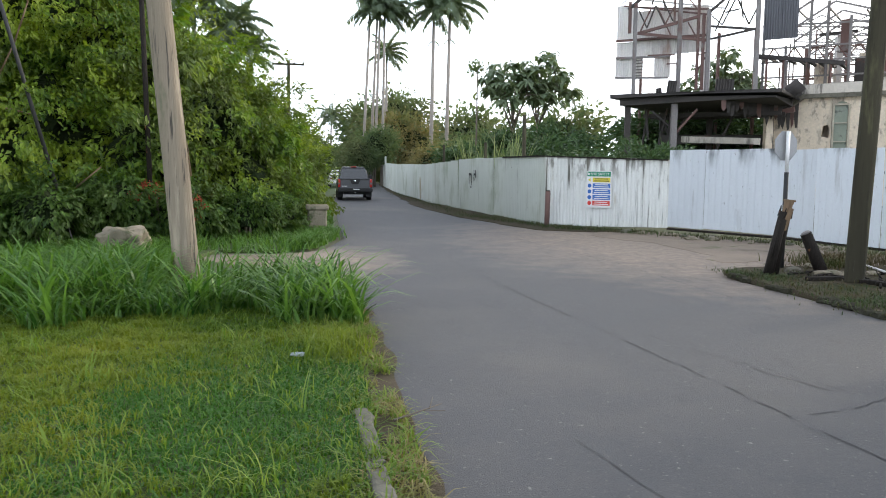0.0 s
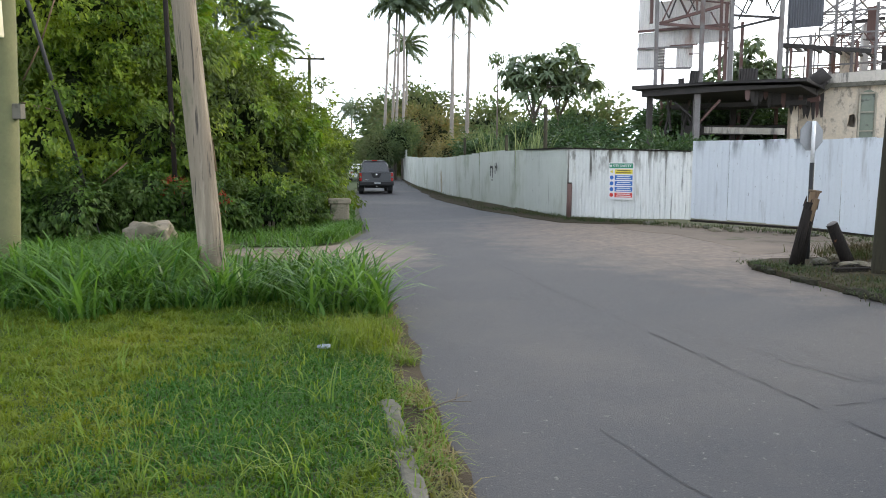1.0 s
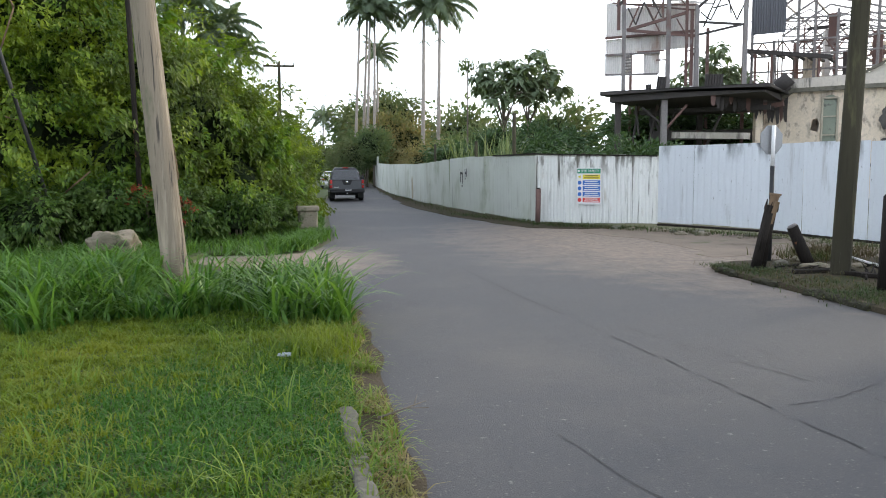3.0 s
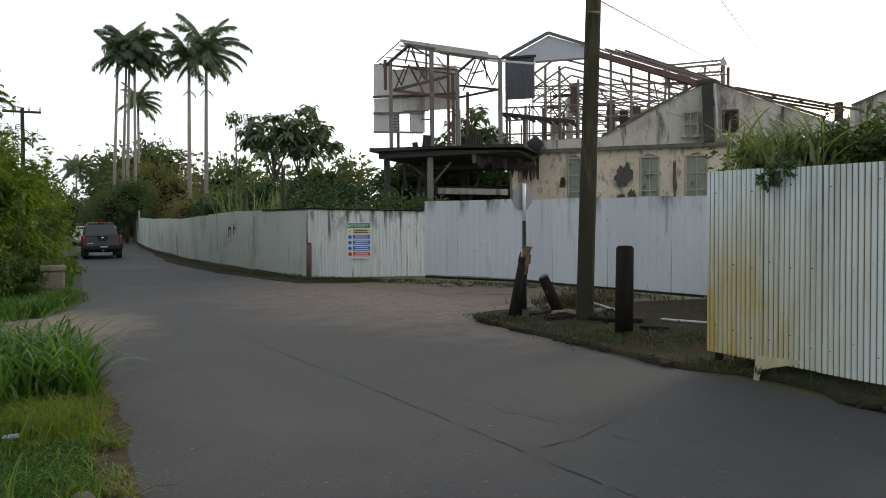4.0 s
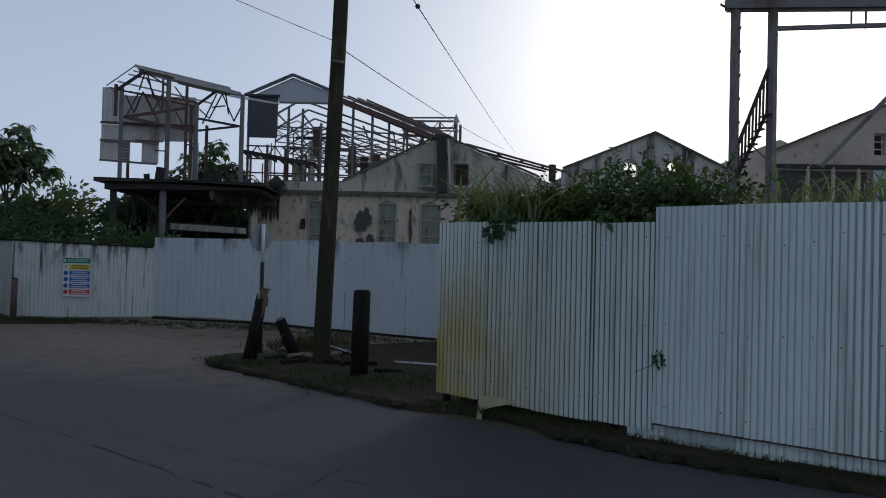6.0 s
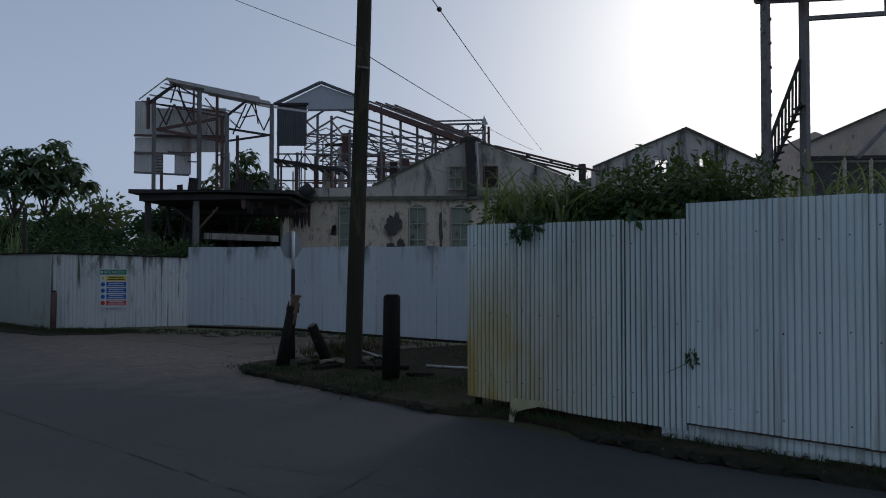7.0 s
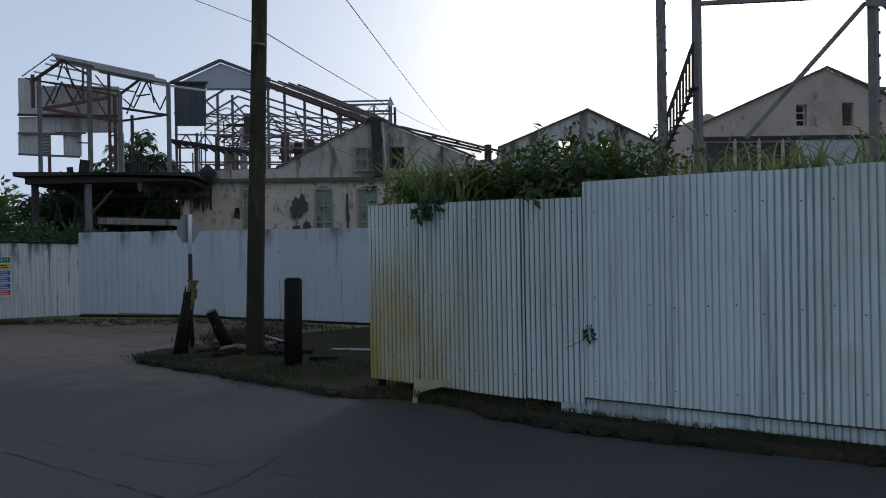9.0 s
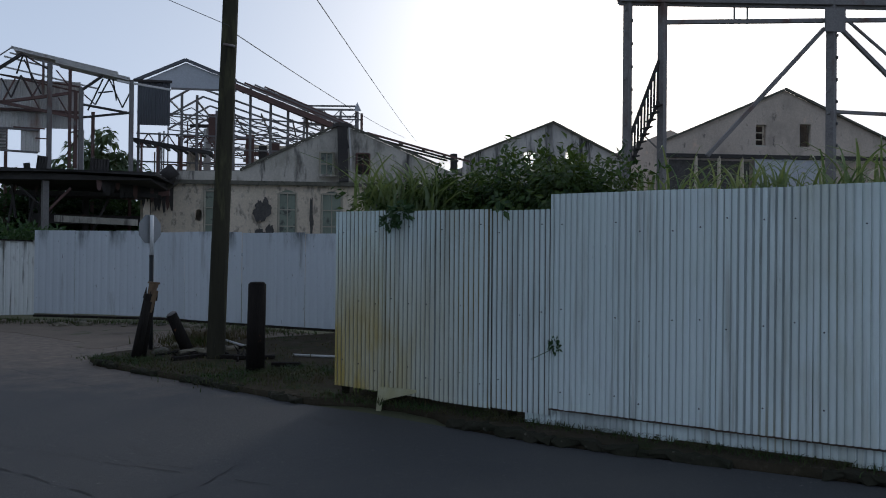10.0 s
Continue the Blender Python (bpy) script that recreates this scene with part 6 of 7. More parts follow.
def rosette_mesh(seed, size):
    """A spray of large drooping leaves round a twig's end."""
    rng = np.random.default_rng(seed)
    verts, faces = [], []
    for k in range(13):
        a, rise = rng.uniform(0, 2 * math.pi), rng.uniform(-0.5, 0.45)
        ahead = Vector((math.cos(a), math.sin(a), rise)).normalized()
        side = ahead.cross(Vector((0, 0, 1))).normalized()
        long, wide = size * rng.uniform(0.7, 1.2), size * rng.uniform(0.2, 0.3)
        root = ahead * size * 0.12
        mid, tip = root + ahead * long * 0.5 + Vector((0, 0, 0.02)), root + ahead * long - Vector((0, 0, 0.42 * long))
        i = len(verts)
        verts += [tuple(root), tuple(mid + side * wide), tuple(tip), tuple(mid - side * wide), tuple(mid + Vector((0, 0, -0.08 * size)))]
        faces += [(i, i + 1, i + 4), (i + 1, i + 2, i + 4), (i + 2, i + 3, i + 4), (i + 3, i, i + 4)]
    return raw("leaf_spray", verts, faces, LEAF_TREE)


LEAF_TREE = leafy("large_tree_leaf", (0.07, 0.105, 0.065), (0.16, 0.205, 0.12), (0.11, 0.15, 0.085), 0.25, 0.4, 0.6)
SPRAYS = [rosette_mesh(200 + k, 0.58) for k in range(4)]


def broad_tree(at, s, seed, label, tilt=0.0, wide=2.3, sprays=70):
    """A slim trunk that forks into limbs and twigs, each twig ending in a spray of leaves."""
    rng = random.Random(seed)
    t = thing("broadleaf_tree", label, "tree", at)
    rod_part("limb", (0, 0, 0), (tilt * 0.4, 0, 3.9 * s), 0.12, BARK, t, 0.08, n=9)
    forks = []
    for k in range(6):
        a = 2 * math.pi * k / 6 + rng.uniform(-0.4, 0.4)
        q = Vector((tilt + wide * 0.55 * s * math.cos(a), wide * 0.5 * s * math.sin(a), (5.2 + 0.9 * rng.random()) * s))
        rod_part("limb", (tilt * 0.4, 0, (3.3 + 0.6 * rng.random()) * s), q, 0.06, BARK, t, 0.03, n=7)
        forks.append(q)
    for k in range(sprays):
        a, r = rng.uniform(0, 6.28), math.sqrt(rng.random())
        top = 7.3 - 1.6 * r * r + 0.35 * math.sin(3 * a + seed)
        low = 4.6 + 0.9 * (1 - r)
        z = low + (top - low) * rng.random() ** 0.55
        p = Vector((tilt + wide * s * r * math.cos(a), wide * 0.9 * s * r * math.sin(a), z * s))
        near = min(forks, key=lambda q: (q - p).length)
        if k % 3 == 0:
            rod_part("twig", near, p, 0.022, BARK, t, 0.01, n=5)
        ob = part("leaf_spray", SPRAYS[k % 4], None, t)
        ob.matrix_basis = Matrix.Translation(p) @ Matrix.Rotation(rng.uniform(0, 6.28), 4, "Z") @ Matrix.Rotation(rng.uniform(-0.4, 0.4), 4, "X") @ Matrix.Diagonal((s * rng.uniform(0.75, 1.2),) * 3 + (1,))
    return t


broad_tree((4.25, 45, 0), 1.10, 5, "broadleaf tree with drooping dark leaves behind the fence", 0.0, 1.95, 64)
broad_tree((5.6, 46, 0), 1.12, 6, "slim broadleaf tree with open crown behind the fence", 0.45, 1.6, 44)
broad_tree((16.9, 46.6, 0), 1.16, 7, "dark broadleaf tree seen through the steel frame", 0.0, 2.0, 60)
slim = limb_tree("slim_tree", "slim pale-stemmed young tree with a flat top", (2.1, 44, 0), [((0, 0, 0), (0.05, 0, 7.2), 0.07, 0.03), ((0.05, 0, 6.9), (0.7, 0, 7.3), 0.03, 0.01), ((0.05, 0, 6.9), (-0.6, 0.1, 7.2), 0.03, 0.01)],
                 [((0, 0, 7.25), (0.85, 0.8, 0.14), 16)], 0.14, LEAF_HAZED, 9)


LEAF_BROAD = leafy("bright_large_leaf", (0.035, 0.095, 0.012), (0.13, 0.23, 0.03), (0.16, 0.24, 0.03), 0.4, 0.4, 0.8)
BRIGHT = []
for k in range(4):
    me = SPRAYS[k].copy()
    me.materials.clear()
    me.materials.append(LEAF_BROAD)
    BRIGHT.append(me)
for seed, (x, y, z, r) in enumerate(((-4.35, 19.6, 2.0, 0.75), (-4.0, 20.6, 1.5, 0.7), (-5.0, 20.2, 3.1, 0.8), (-6.0, 20.2, 4.1, 0.85), (-7.0, 19.5, 4.9, 0.9))):
    rb = random.Random(300 + seed)
    shrub = thing("broadleaf_shrub", "bright green shrub with hanging large leaves in the hedge", "bush", (x, y, 0), "large-leaved shrubs")
    rod_part("stem", (0, 0.3, 0), (0, 0.1, z), 0.05, BARK, shrub, 0.025, n=7)
    for k in range(30):
        d = Vector((rb.gauss(0, 1), rb.gauss(0, 1) - 0.4, rb.gauss(0, 1))).normalized() * r * rb.uniform(0.6, 1.1)
        ob = part("leaf_spray", BRIGHT[k % 4], None, shrub)
        ob.matrix_basis = Matrix.Translation(Vector((0, 0, z)) + d) @ Matrix.Rotation(rb.uniform(0, 6.28), 4, "Z") @ Matrix.Rotation(rb.uniform(-0.5, 0.5), 4, "X") @ Matrix.Diagonal((rb.uniform(0.4, 0.65),) * 3 + (1,))


def frond_mesh(seed, length, rise, bend):
    """A feather frond that leaves the crown at an angle and arches over: a stalk and dense hanging leaflets."""
    rng = np.random.default_rng(seed)
    verts, faces = [], []
    n = 46
    spine, p = [], Vector((0, 0, 0))
    for k in range(n + 1):
        spine.append(p.copy())
        a = radians(rise - bend * (k / n) ** 1.15)
        p += Vector((math.cos(a), 0, math.sin(a))) * length / n
    for k in range(n):
        w = 0.045 * (1 - k / n) + 0.01
        i = len(verts)
        verts += [tuple(spine[k] + Vector((0, w, 0))), tuple(spine[k] - Vector((0, w, 0))), tuple(spine[k + 1] - Vector((0, w, 0))), tuple(spine[k + 1] + Vector((0, w, 0)))]
        faces.append((i, i + 1, i + 2, i + 3))
        if k < 5:
            continue
        along = (spine[k + 1] - spine[k]).normalized()
        reach0 = 0.78 * math.sin(math.pi * min(1, 0.12 + 0.80 * k / n)) ** 0.7
        for side in (-1, 1):
            for _ in range(2):
                reach = reach0 * rng.uniform(0.75, 1.1)
                tip = spine[k] + along * reach * 0.45 + Vector((0, side * reach * rng.uniform(0.35, 0.8), -reach * rng.uniform(0.25, 0.75)))
                mid = (spine[k] + tip) / 2 + Vector((0, 0, 0.06))
                i = len(verts)
                verts += [tuple(spine[k]), tuple(mid + along * 0.05), tuple(tip), tuple(mid - along * 0.05)]
                faces.append((i, i + 1, i + 2, i + 3))
    return raw("frond", verts, faces, PALMLEAF)


FROND = [frond_mesh(1, 3.2, 72, 95), frond_mesh(2, 3.3, 55, 105), frond_mesh(3, 3.2, 35, 95), frond_mesh(4, 3.1, 12, 75), frond_mesh(5, 2.6, -20, 55), frond_mesh(6, 3.0, 82, 60)]


def palm(label, at, high, lean_x, seed, size=1.0, wind=0.0, r=0.2, fronds=22):
    """A royal palm: ringed tapering trunk, green shaft, feather fronds arching over, swept to one side by the wind."""
    rng = random.Random(seed)
    t = thing("palm_tree", label, "palm", at, "palms")
    rod_part("trunk", (0, 0, 0), (lean_x, 0, high - 1.0 * size), r, PALMBARK, t, r * 0.62)
    rod_part("crown_shaft", (lean_x, 0, high - 1.05 * size), (lean_x, 0, high + 0.2), r * 0.72, LEAF_HAZED, t, r * 0.35)
    for k in range(fronds):
        a = 2 * math.pi * k * 0.382 + rng.uniform(-0.25, 0.25)
        a -= wind * math.sin(a)
        ob = part("frond", FROND[k % 6], None, t)
        ob.matrix_basis = Matrix.Translation((lean_x, 0, high)) @ Matrix.Rotation(a, 4, "Z") @ Matrix.Rotation(rng.uniform(-0.35, 0.35), 4, "X") @ Matrix.Diagonal((size * rng.uniform(0.82, 1.1),) * 3 + (1,))
    for k in range(2 if r > 0.17 else 0):
        ob = part("flower_stalk", FROND[4], None, t, "short tuft hanging below the crown")
        ob.matrix_basis = Matrix.Translation((lean_x, 0, high - 2.3 * size)) @ Matrix.Rotation(math.pi * k + 0.3, 4, "Z") @ Matrix.Diagonal((0.32, 0.32, 0.32, 1))
    return t


palm("tall royal palm with grey trunk and windblown fronds", (-0.65, 70, 0), 15.4, 0.25, 1, 1.15, 0.1)
palm("tall royal palm with long drooping fronds", (0.70, 70, 0), 15.9, 0.3, 2, 1.3, 0.25)
palm("slender tall palm in a cluster", (-6.75, 70, 0), 15.3, 0.75, 3, 0.85, 0.45, 0.15)
palm("slender tall palm in a cluster", (-6.15, 71, 0), 16.0, 0.75, 4, 1.0, 0.5, 0.15)
palm("slender tall palm in a cluster", (-5.65, 70, 0), 15.8, 0.55, 5, 1.05, 0.5, 0.15)
palm("slender tall palm in a cluster", (-4.95, 70, 0), 15.2, 0.25, 6, 0.95, 0.55, 0.15)
palm("shorter palm behind the cluster", (-5.0, 76, 0), 12.4, 0.1, 7, 0.8, 0.3, 0.16)
palm("shaggy palm rising behind the roadside hedge", (-8.7, 33, 0), 7.2, 0.05, 8, 0.62, 0.0, 0.12, 30)
palm("shaggy palm rising behind the roadside hedge", (-7.95, 33.3, 0), 6.3, 0.05, 9, 0.5, 0.0, 0.09, 20)
palm("shaggy palm rising behind the roadside hedge", (-10.1, 33, 0), 8.2, 0.0, 12, 0.75, 0.0, 0.14, 30)
palm("small distant palm at the road bend", (-16.3, 120, 0), 9.0, 0.2, 10, 1.1)
palm("small distant palm at the road bend", (-13.4, 122, 0), 8.0, 0.2, 11, 1.1)

xpole = wooden_pole("utility_pole", "distant utility pole with a wooden crossarm", (-10.9, 57, 0), (-10.7, 57, 9.2), 0.16, 0.11, POLEDARK)
bar_part("crossarm", (-0.95, 0, 8.95), (1.3, 0, 8.9), 0.14, POLEDARK, xpole)
for u in (-0.9, -0.3, 0.6, 1.25):
    rod_part("insulator", (u, 0, 8.98), (u, 0, 9.25), 0.06, WHITE, xpole, 0.04)

# vines and leaves over the near fence
LEAF_VINE = leafy("vine_leaf", (0.018, 0.042, 0.014), (0.08, 0.13, 0.04), (0.115, 0.15, 0.04), 0.3, 0.4, 2.2)
VINE = [crown_mesh("vine_leaves", (1.0, 0.45, 0.42), 210, 11, 0.078, LEAF_VINE, 90 + k, rough=0.7, fill=0.25, spread=0.09, long=1.5, droop=0.7, hang=True) for k in range(2)]
for k, (x, y, z, s) in enumerate(((6.35, 7.15, 2.1, 0.75), (6.68, 6.5, 2.16, 0.75), (6.9, 5.8, 2.2, 0.85), (6.9, 5.15, 2.26, 0.85), (7.0, 4.75, 2.2, 0.7), (6.65, 6.95, 2.22, 0.7), (7.0, 6.2, 2.35, 0.8), (7.2, 5.4, 2.38, 0.8))):
    bush("fence_bush", "leafy dark bush rising behind the corrugated fence", (x, y, z), (s, s, s), VINE, k, core=False, group="bushes behind the near fence")
SPRIG = crown_mesh("sprig_leaves", (0.17, 0.12, 0.17), 16, 7, 0.078, LEAF_DARK, 99, rough=0.3, fill=0.2, spread=0.2)
hang = thing("hanging_vine", "leafy vine hanging over the fence top", "vine", (5.56, 6.42, 0))
part("foliage", SPRIG, None, hang).matrix_basis = Matrix.Translation((0.0, -0.05, 2.10)) @ Matrix.Diagonal((0.8, 0.7, 0.6, 1))
part("foliage", SPRIG, None, hang).matrix_basis = Matrix.Translation((-0.06, 0.06, 2.0)) @ Matrix.Diagonal((0.6, 0.6, 0.55, 1))
sprout = thing("wall_plant", "small leafy plant sprouting through the fence seam", "plant", (5.98, 4.62, 0))
part("foliage", SPRIG, None, sprout).matrix_basis = Matrix.Translation((0, 0, 0.82)) @ Matrix.Diagonal((0.36, 0.3, 0.42, 1))
rod_part("runner", (-0.03, 0.02, 0.78), (-0.09, 0.2, 0.68), 0.003, LEAF_DARK, sprout)


# ---------------------------------------------------------------- grass
rng = np.random.default_rng(4)
VERGEGRASS = leafy("verge_grass_blade", (0.018, 0.042, 0.012), (0.06, 0.095, 0.03), (0.07, 0.06, 0.028), 0.3, 0.6, 2.0)
DEADGRASS = leafy("dead_grass_blade", (0.06, 0.05, 0.025), (0.13, 0.10, 0.055), (0.05, 0.07, 0.02), 0.2, 0.8, 1.4)


def scatter(n, x0, x1, y0, y1, keep):
    p = rng.uniform((x0, y0), (x1, y1), (n, 2))
    return p[keep(p)]


edge = lambda p, off=0.0: p[:, 0] < path_between(ROAD_LEFT, p[:, 1]) - off
in_view = lambda p: np.abs(p[:, 0]) < 0.66 * p[:, 1] + 0.6
clump = lambda p, s, k: np.array([noise.noise(Vector((x * s, y * s, k))) for x, y in p])

pts = scatter(240000, -7.0, 0, 1.9, 9.0, lambda p: edge(p, 0.24) & in_view(p))
rest = scatter(150000, -9, 0.6, -4, 9, lambda p: edge(p, 0.24) & ~in_view(p))
tagged(part("lawn_grass", blades("lawn_grass", rest, 0.062, 0.020, LAWN, rng, 0.065, 0.9, 2)), "short green lawn grass beside the road", "grass", kind="stuff")
tuft = clump(pts, 1.6, 0)
pts_low, pts_high = pts[rng.random(len(pts)) < 0.95], pts[(tuft > -0.05) & (rng.random(len(pts)) < 0.035)]
knot = clump(pts_low, 5.5, 11) + 0.5 * clump(pts_low, 13, 12)
# Uneven oval of lawn where shade is painted by darker blades.
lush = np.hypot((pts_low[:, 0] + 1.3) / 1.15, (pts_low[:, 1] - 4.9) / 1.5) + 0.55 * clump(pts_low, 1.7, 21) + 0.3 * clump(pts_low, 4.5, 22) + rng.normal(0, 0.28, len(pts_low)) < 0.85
tagged(part("lawn_grass", blades("lawn_grass", pts_low[lush], 0.062, 0.0135, LAWN_SHADE, rng, 0.065, 1.0, 2)), "dense dark green lawn patch, soft shade put into its colour", "grass", kind="stuff")
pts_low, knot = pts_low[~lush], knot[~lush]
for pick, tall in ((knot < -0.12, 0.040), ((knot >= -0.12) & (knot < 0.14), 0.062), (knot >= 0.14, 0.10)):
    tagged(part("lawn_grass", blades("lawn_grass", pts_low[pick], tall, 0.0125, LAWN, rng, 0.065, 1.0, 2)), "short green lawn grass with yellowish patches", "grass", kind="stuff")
tagged(part("lawn_tufts", blades("lawn_tufts", pts_high, 0.15, 0.012, TUFT, rng, 0.065, 1.1, 3)), "longer grass tufts scattered over the lawn", "grass", kind="stuff")
pts = scatter(27000, -11, -0.7, 7.3, 10.6, lambda p: edge(p, 0.1) & in_view(p) & (p[:, 1] < np.interp(p[:, 0], [-4, -2.6], [10.6, 9.7])) & (p[:, 1] > 7.85 + 0.35 * np.sin(p[:, 0] * 2) + 0.2 * np.sin(p[:, 0] * 5.3)))
pts = pts[clump(pts, 1.5, 3) > -0.22]
tagged(part("tall_grass", blades("tall_grass", pts[rng.random(len(pts)) < 0.45], 0.50, 0.036, TALLGRASS, rng, 0.05, 1.25, 5)), "thick lush green grass around the leaning pole", "grass", kind="stuff")
pts = pts[(clump(pts, 1.1, 8) > 0.02) & (rng.random(len(pts)) < 0.45)]
tagged(part("tall_grass", blades("tall_grass", pts, 0.84, 0.042, TALLGRASS, rng, 0.05, 1.05, 6)), "tall arching green grass around the leaning pole", "grass", kind="stuff")
pts = scatter(9000, -12, -3.4, 10.3, 14.9, lambda p: in_view(p) & (p[:, 0] < np.interp(p[:, 1], [10.3, 12.2, 13, 14, 14.9], [-3.4, -3.6, -4.2, -4.4, -4.4])))
tagged(part("rough_grass", blades("rough_grass", pts, 0.42, 0.024, TALLGRASS, rng, 0.05, 1.0, 4)), "rough green grass between the pole and the hedge", "grass", kind="stuff")
pts = scatter(11000, -14, -2.3, 14.6, 20, lambda p: (p[:, 0] < path_between(ROAD_LEFT_FAR, p[:, 1]) - 0.1) & (p[:, 1] < 18.5 + 0 * p[:, 0]) & (p[:, 0] + 0.0 > -11))
pts = np.concatenate([pts, rng.uniform((-0.8, 0), (-0.05, 0.3), (2600, 2)) + np.array((-2.42, 17.6)) + rng.random((2600, 1)) * np.array((-0.75, 5.5)), rng.uniform((-0.9, 0), (-0.05, 0.3), (1800, 2)) + np.array((-3.1, 23.0)) + rng.random((1800, 1)) * np.array((-1.3, 9.5))])
pts = np.concatenate([pts, np.array((-2.62, 15.4)) + rng.random((1700, 1)) * np.array((0.1, 3.2)) + rng.normal(0, 0.13, (1700, 2)) - (0.12, 0)])
tagged(part("bank_grass", blades("bank_grass", pts, 0.36, 0.024, TALLGRASS, rng, 0.02, 1.0, 4)), "green grass along the foot of the hedge", "grass", kind="stuff")
pts = scatter(95000, -4.5, 0.2, 2.0, 9.0, lambda p: edge(p, 0.02) & ~edge(p, 0.42))
pts = pts[clump(pts, 3.0, 5) > -0.12]
wild = pts[clump(pts, 3.4, 6) > 0.0]
tagged(part("edge_grass", blades("edge_grass", wild[rng.random(len(wild)) < 0.5], 0.15, 0.013, TUFT, rng, 0.02, 1.5, 4)), "green grass tufts along the road edge", "grass", kind="stuff")
tagged(part("edge_litter", blades("edge_litter", pts[rng.random(len(pts)) < 0.6], 0.07, 0.014, DRYGRASS, rng, 0.012, 1.8, 2)), "short dry grass and litter along the road edge", "grass", kind="stuff")
pts = pts[rng.random(len(pts)) < 0.5]
tagged(part("dry_grass", blades("dry_grass", pts[rng.random(len(pts)) < 0.4], 0.14, 0.010, DRYGRASS, rng, 0.03, 1.4, 3)), "dry straw-coloured grass spilling over the kerb", "grass", kind="stuff")
arcs = np.concatenate([rng.normal(c, 0.05, (14, 2)) for c in ((-1.0, 4.9), (-2.2, 4.2), (-1.6, 3.6), (-0.9, 3.7), (-2.6, 5.6), (-3.4, 6.4), (-1.9, 6.9), (-3.0, 3.9))])
tagged(part("long_grass", blades("long_grass", arcs, 0.34, 0.012, TUFT, rng, 0.06, 1.5, 5)), "single long arching grass blades in the lawn", "grass", kind="stuff")
weeds = np.concatenate([rng.normal((6.9, 13.5), (0.45, 0.2), (700, 2)), rng.normal((6.3, 12.6), (0.25, 0.15), (220, 2))])
tagged(part("dry_weeds", blades("dry_weeds", weeds, 0.32, 0.02, DEADGRASS, rng, 0.02, 1.0, 4)), "dry weeds growing on the dirt by the broken post", "grass", kind="stuff")
pts = rng.normal((-0.95, 6.6), (0.22, 0.25), (500, 2))
pts = pts[edge(pts, 0.1)]
tagged(part("grass_clump", blades("grass_clump", pts, 0.30, 0.011, LAWN, rng, 0.06, 1.0, 3)), "bushy light green grass clump at the lawn edge", "grass", kind="stuff")
line = lambda n, a, b, spread: np.array(a) + rng.random((n, 1)) * (np.array(b) - np.array(a)) + rng.normal(0, spread, (n, 2))
pts = np.concatenate([line(500, (4.5, 12.0), (5.1, 8.6), 0.12), line(1800, (5.3, 7.4), (6.9, 1.2), 0.10), line(2200, (5.1, 9.3), (6.6, 8.6), 0.4), line(600, (4.8, 11.6), (5.6, 8.2), 0.3), line(700, (4.5, 12.1), (5.0, 11.2), 0.16)])
tagged(part("verge_grass", blades("verge_grass", pts, 0.10, 0.010, VERGEGRASS, rng, 0.06, 1.3, 3)), "sparse grass along the verge and fence foot", "grass", kind="stuff")
pts = scatter(3000, 4.5, 9.4, 6.0, 12.8, lambda p: (p[:, 0] > np.interp(p[:, 1], [6, 7.4, 9, 10.2, 11.65, 12.2], [5.5, 5.15, 4.95, 4.75, 4.5, 4.5])) & (clump(p, 1.4, 2) > -0.1))
tagged(part("verge_litter", blades("verge_litter", pts, 0.10, 0.012, DEADGRASS, rng, 0.08, 1.6, 3)), "dead brown grass and litter on the verge", "grass", kind="stuff")
pts = np.concatenate([line(2200, (3.6, 20.7), (1.1, 26.2), 0.22), line(2600, (1.0, 26), (-3.0, 52), 0.25), line(3200, (3.3, 21.5), (8.0, 16.8), 0.28), line(1500, (8.0, 16.8), (8.9, 13.2), 0.25)])
tagged(part("fence_grass", blades("fence_grass", pts[::2], 0.13, 0.014, VERGEGRASS, rng, 0.03, 0.8, 3)), "low grass along the foot of the old fence", "grass", kind="stuff")
pts = np.concatenate([line(620, (7.7, 4.7), (10.0, -0.9), 0.22), line(120, (6.95, 7.2), (7.2, 6.2), 0.12), line(130, (5.75, 7.35), (6.3, 6.6), 0.1)])
bm = bmesh.new()
for piece in (blades("reed_stems", pts, 2.45, 0.03, REED, rng, 0.0, 0.14, 5, (0.8, 1.1)),
              blades("reed_leaves", np.concatenate([pts, pts[::2]]) + rng.normal(0, 0.05, (len(pts) + len(pts[::2]), 2)), 0.62, 0.04, REED, rng, lambda p: rng.uniform(1.75, 2.4, len(p)), 1.15, 7, (0.5, 1.2))):
    bm.from_mesh(piece)
    bpy.data.meshes.remove(piece)
tagged(part("reeds", bm, REED), "tall reedy grass behind the corrugated fence", "grass", kind="stuff")
pts = np.concatenate([line(130, (2.2, 31.5), (3.0, 28.6), 0.3), line(110, (1.3, 38), (1.9, 35), 0.3)])
tagged(part("cane", blades("cane", pts, 3.2, 0.07, REED, rng, 0.0, 0.3, 5)), "yellow-green cane behind the old fence", "grass", kind="stuff")


# ---------------------------------------------------------------- vehicles
def loft(sections, close=True):
    """A skin through cross sections of equal point count, ends closed."""
    bm = bmesh.new()
    rings = [[bm.verts.new(p) for p in s] for s in sections]
    n = len(rings[0])
    for a, b in zip(rings, rings[1:]):
        for j in range(n):
            bm.faces.new((a[j], a[(j + 1) % n], b[(j + 1) % n], b[j]))
    bm.faces.new(rings[0][::-1])
    bm.faces.new(rings[-1])
    bmesh.ops.recalc_face_normals(bm, faces=bm.faces)
    return bm


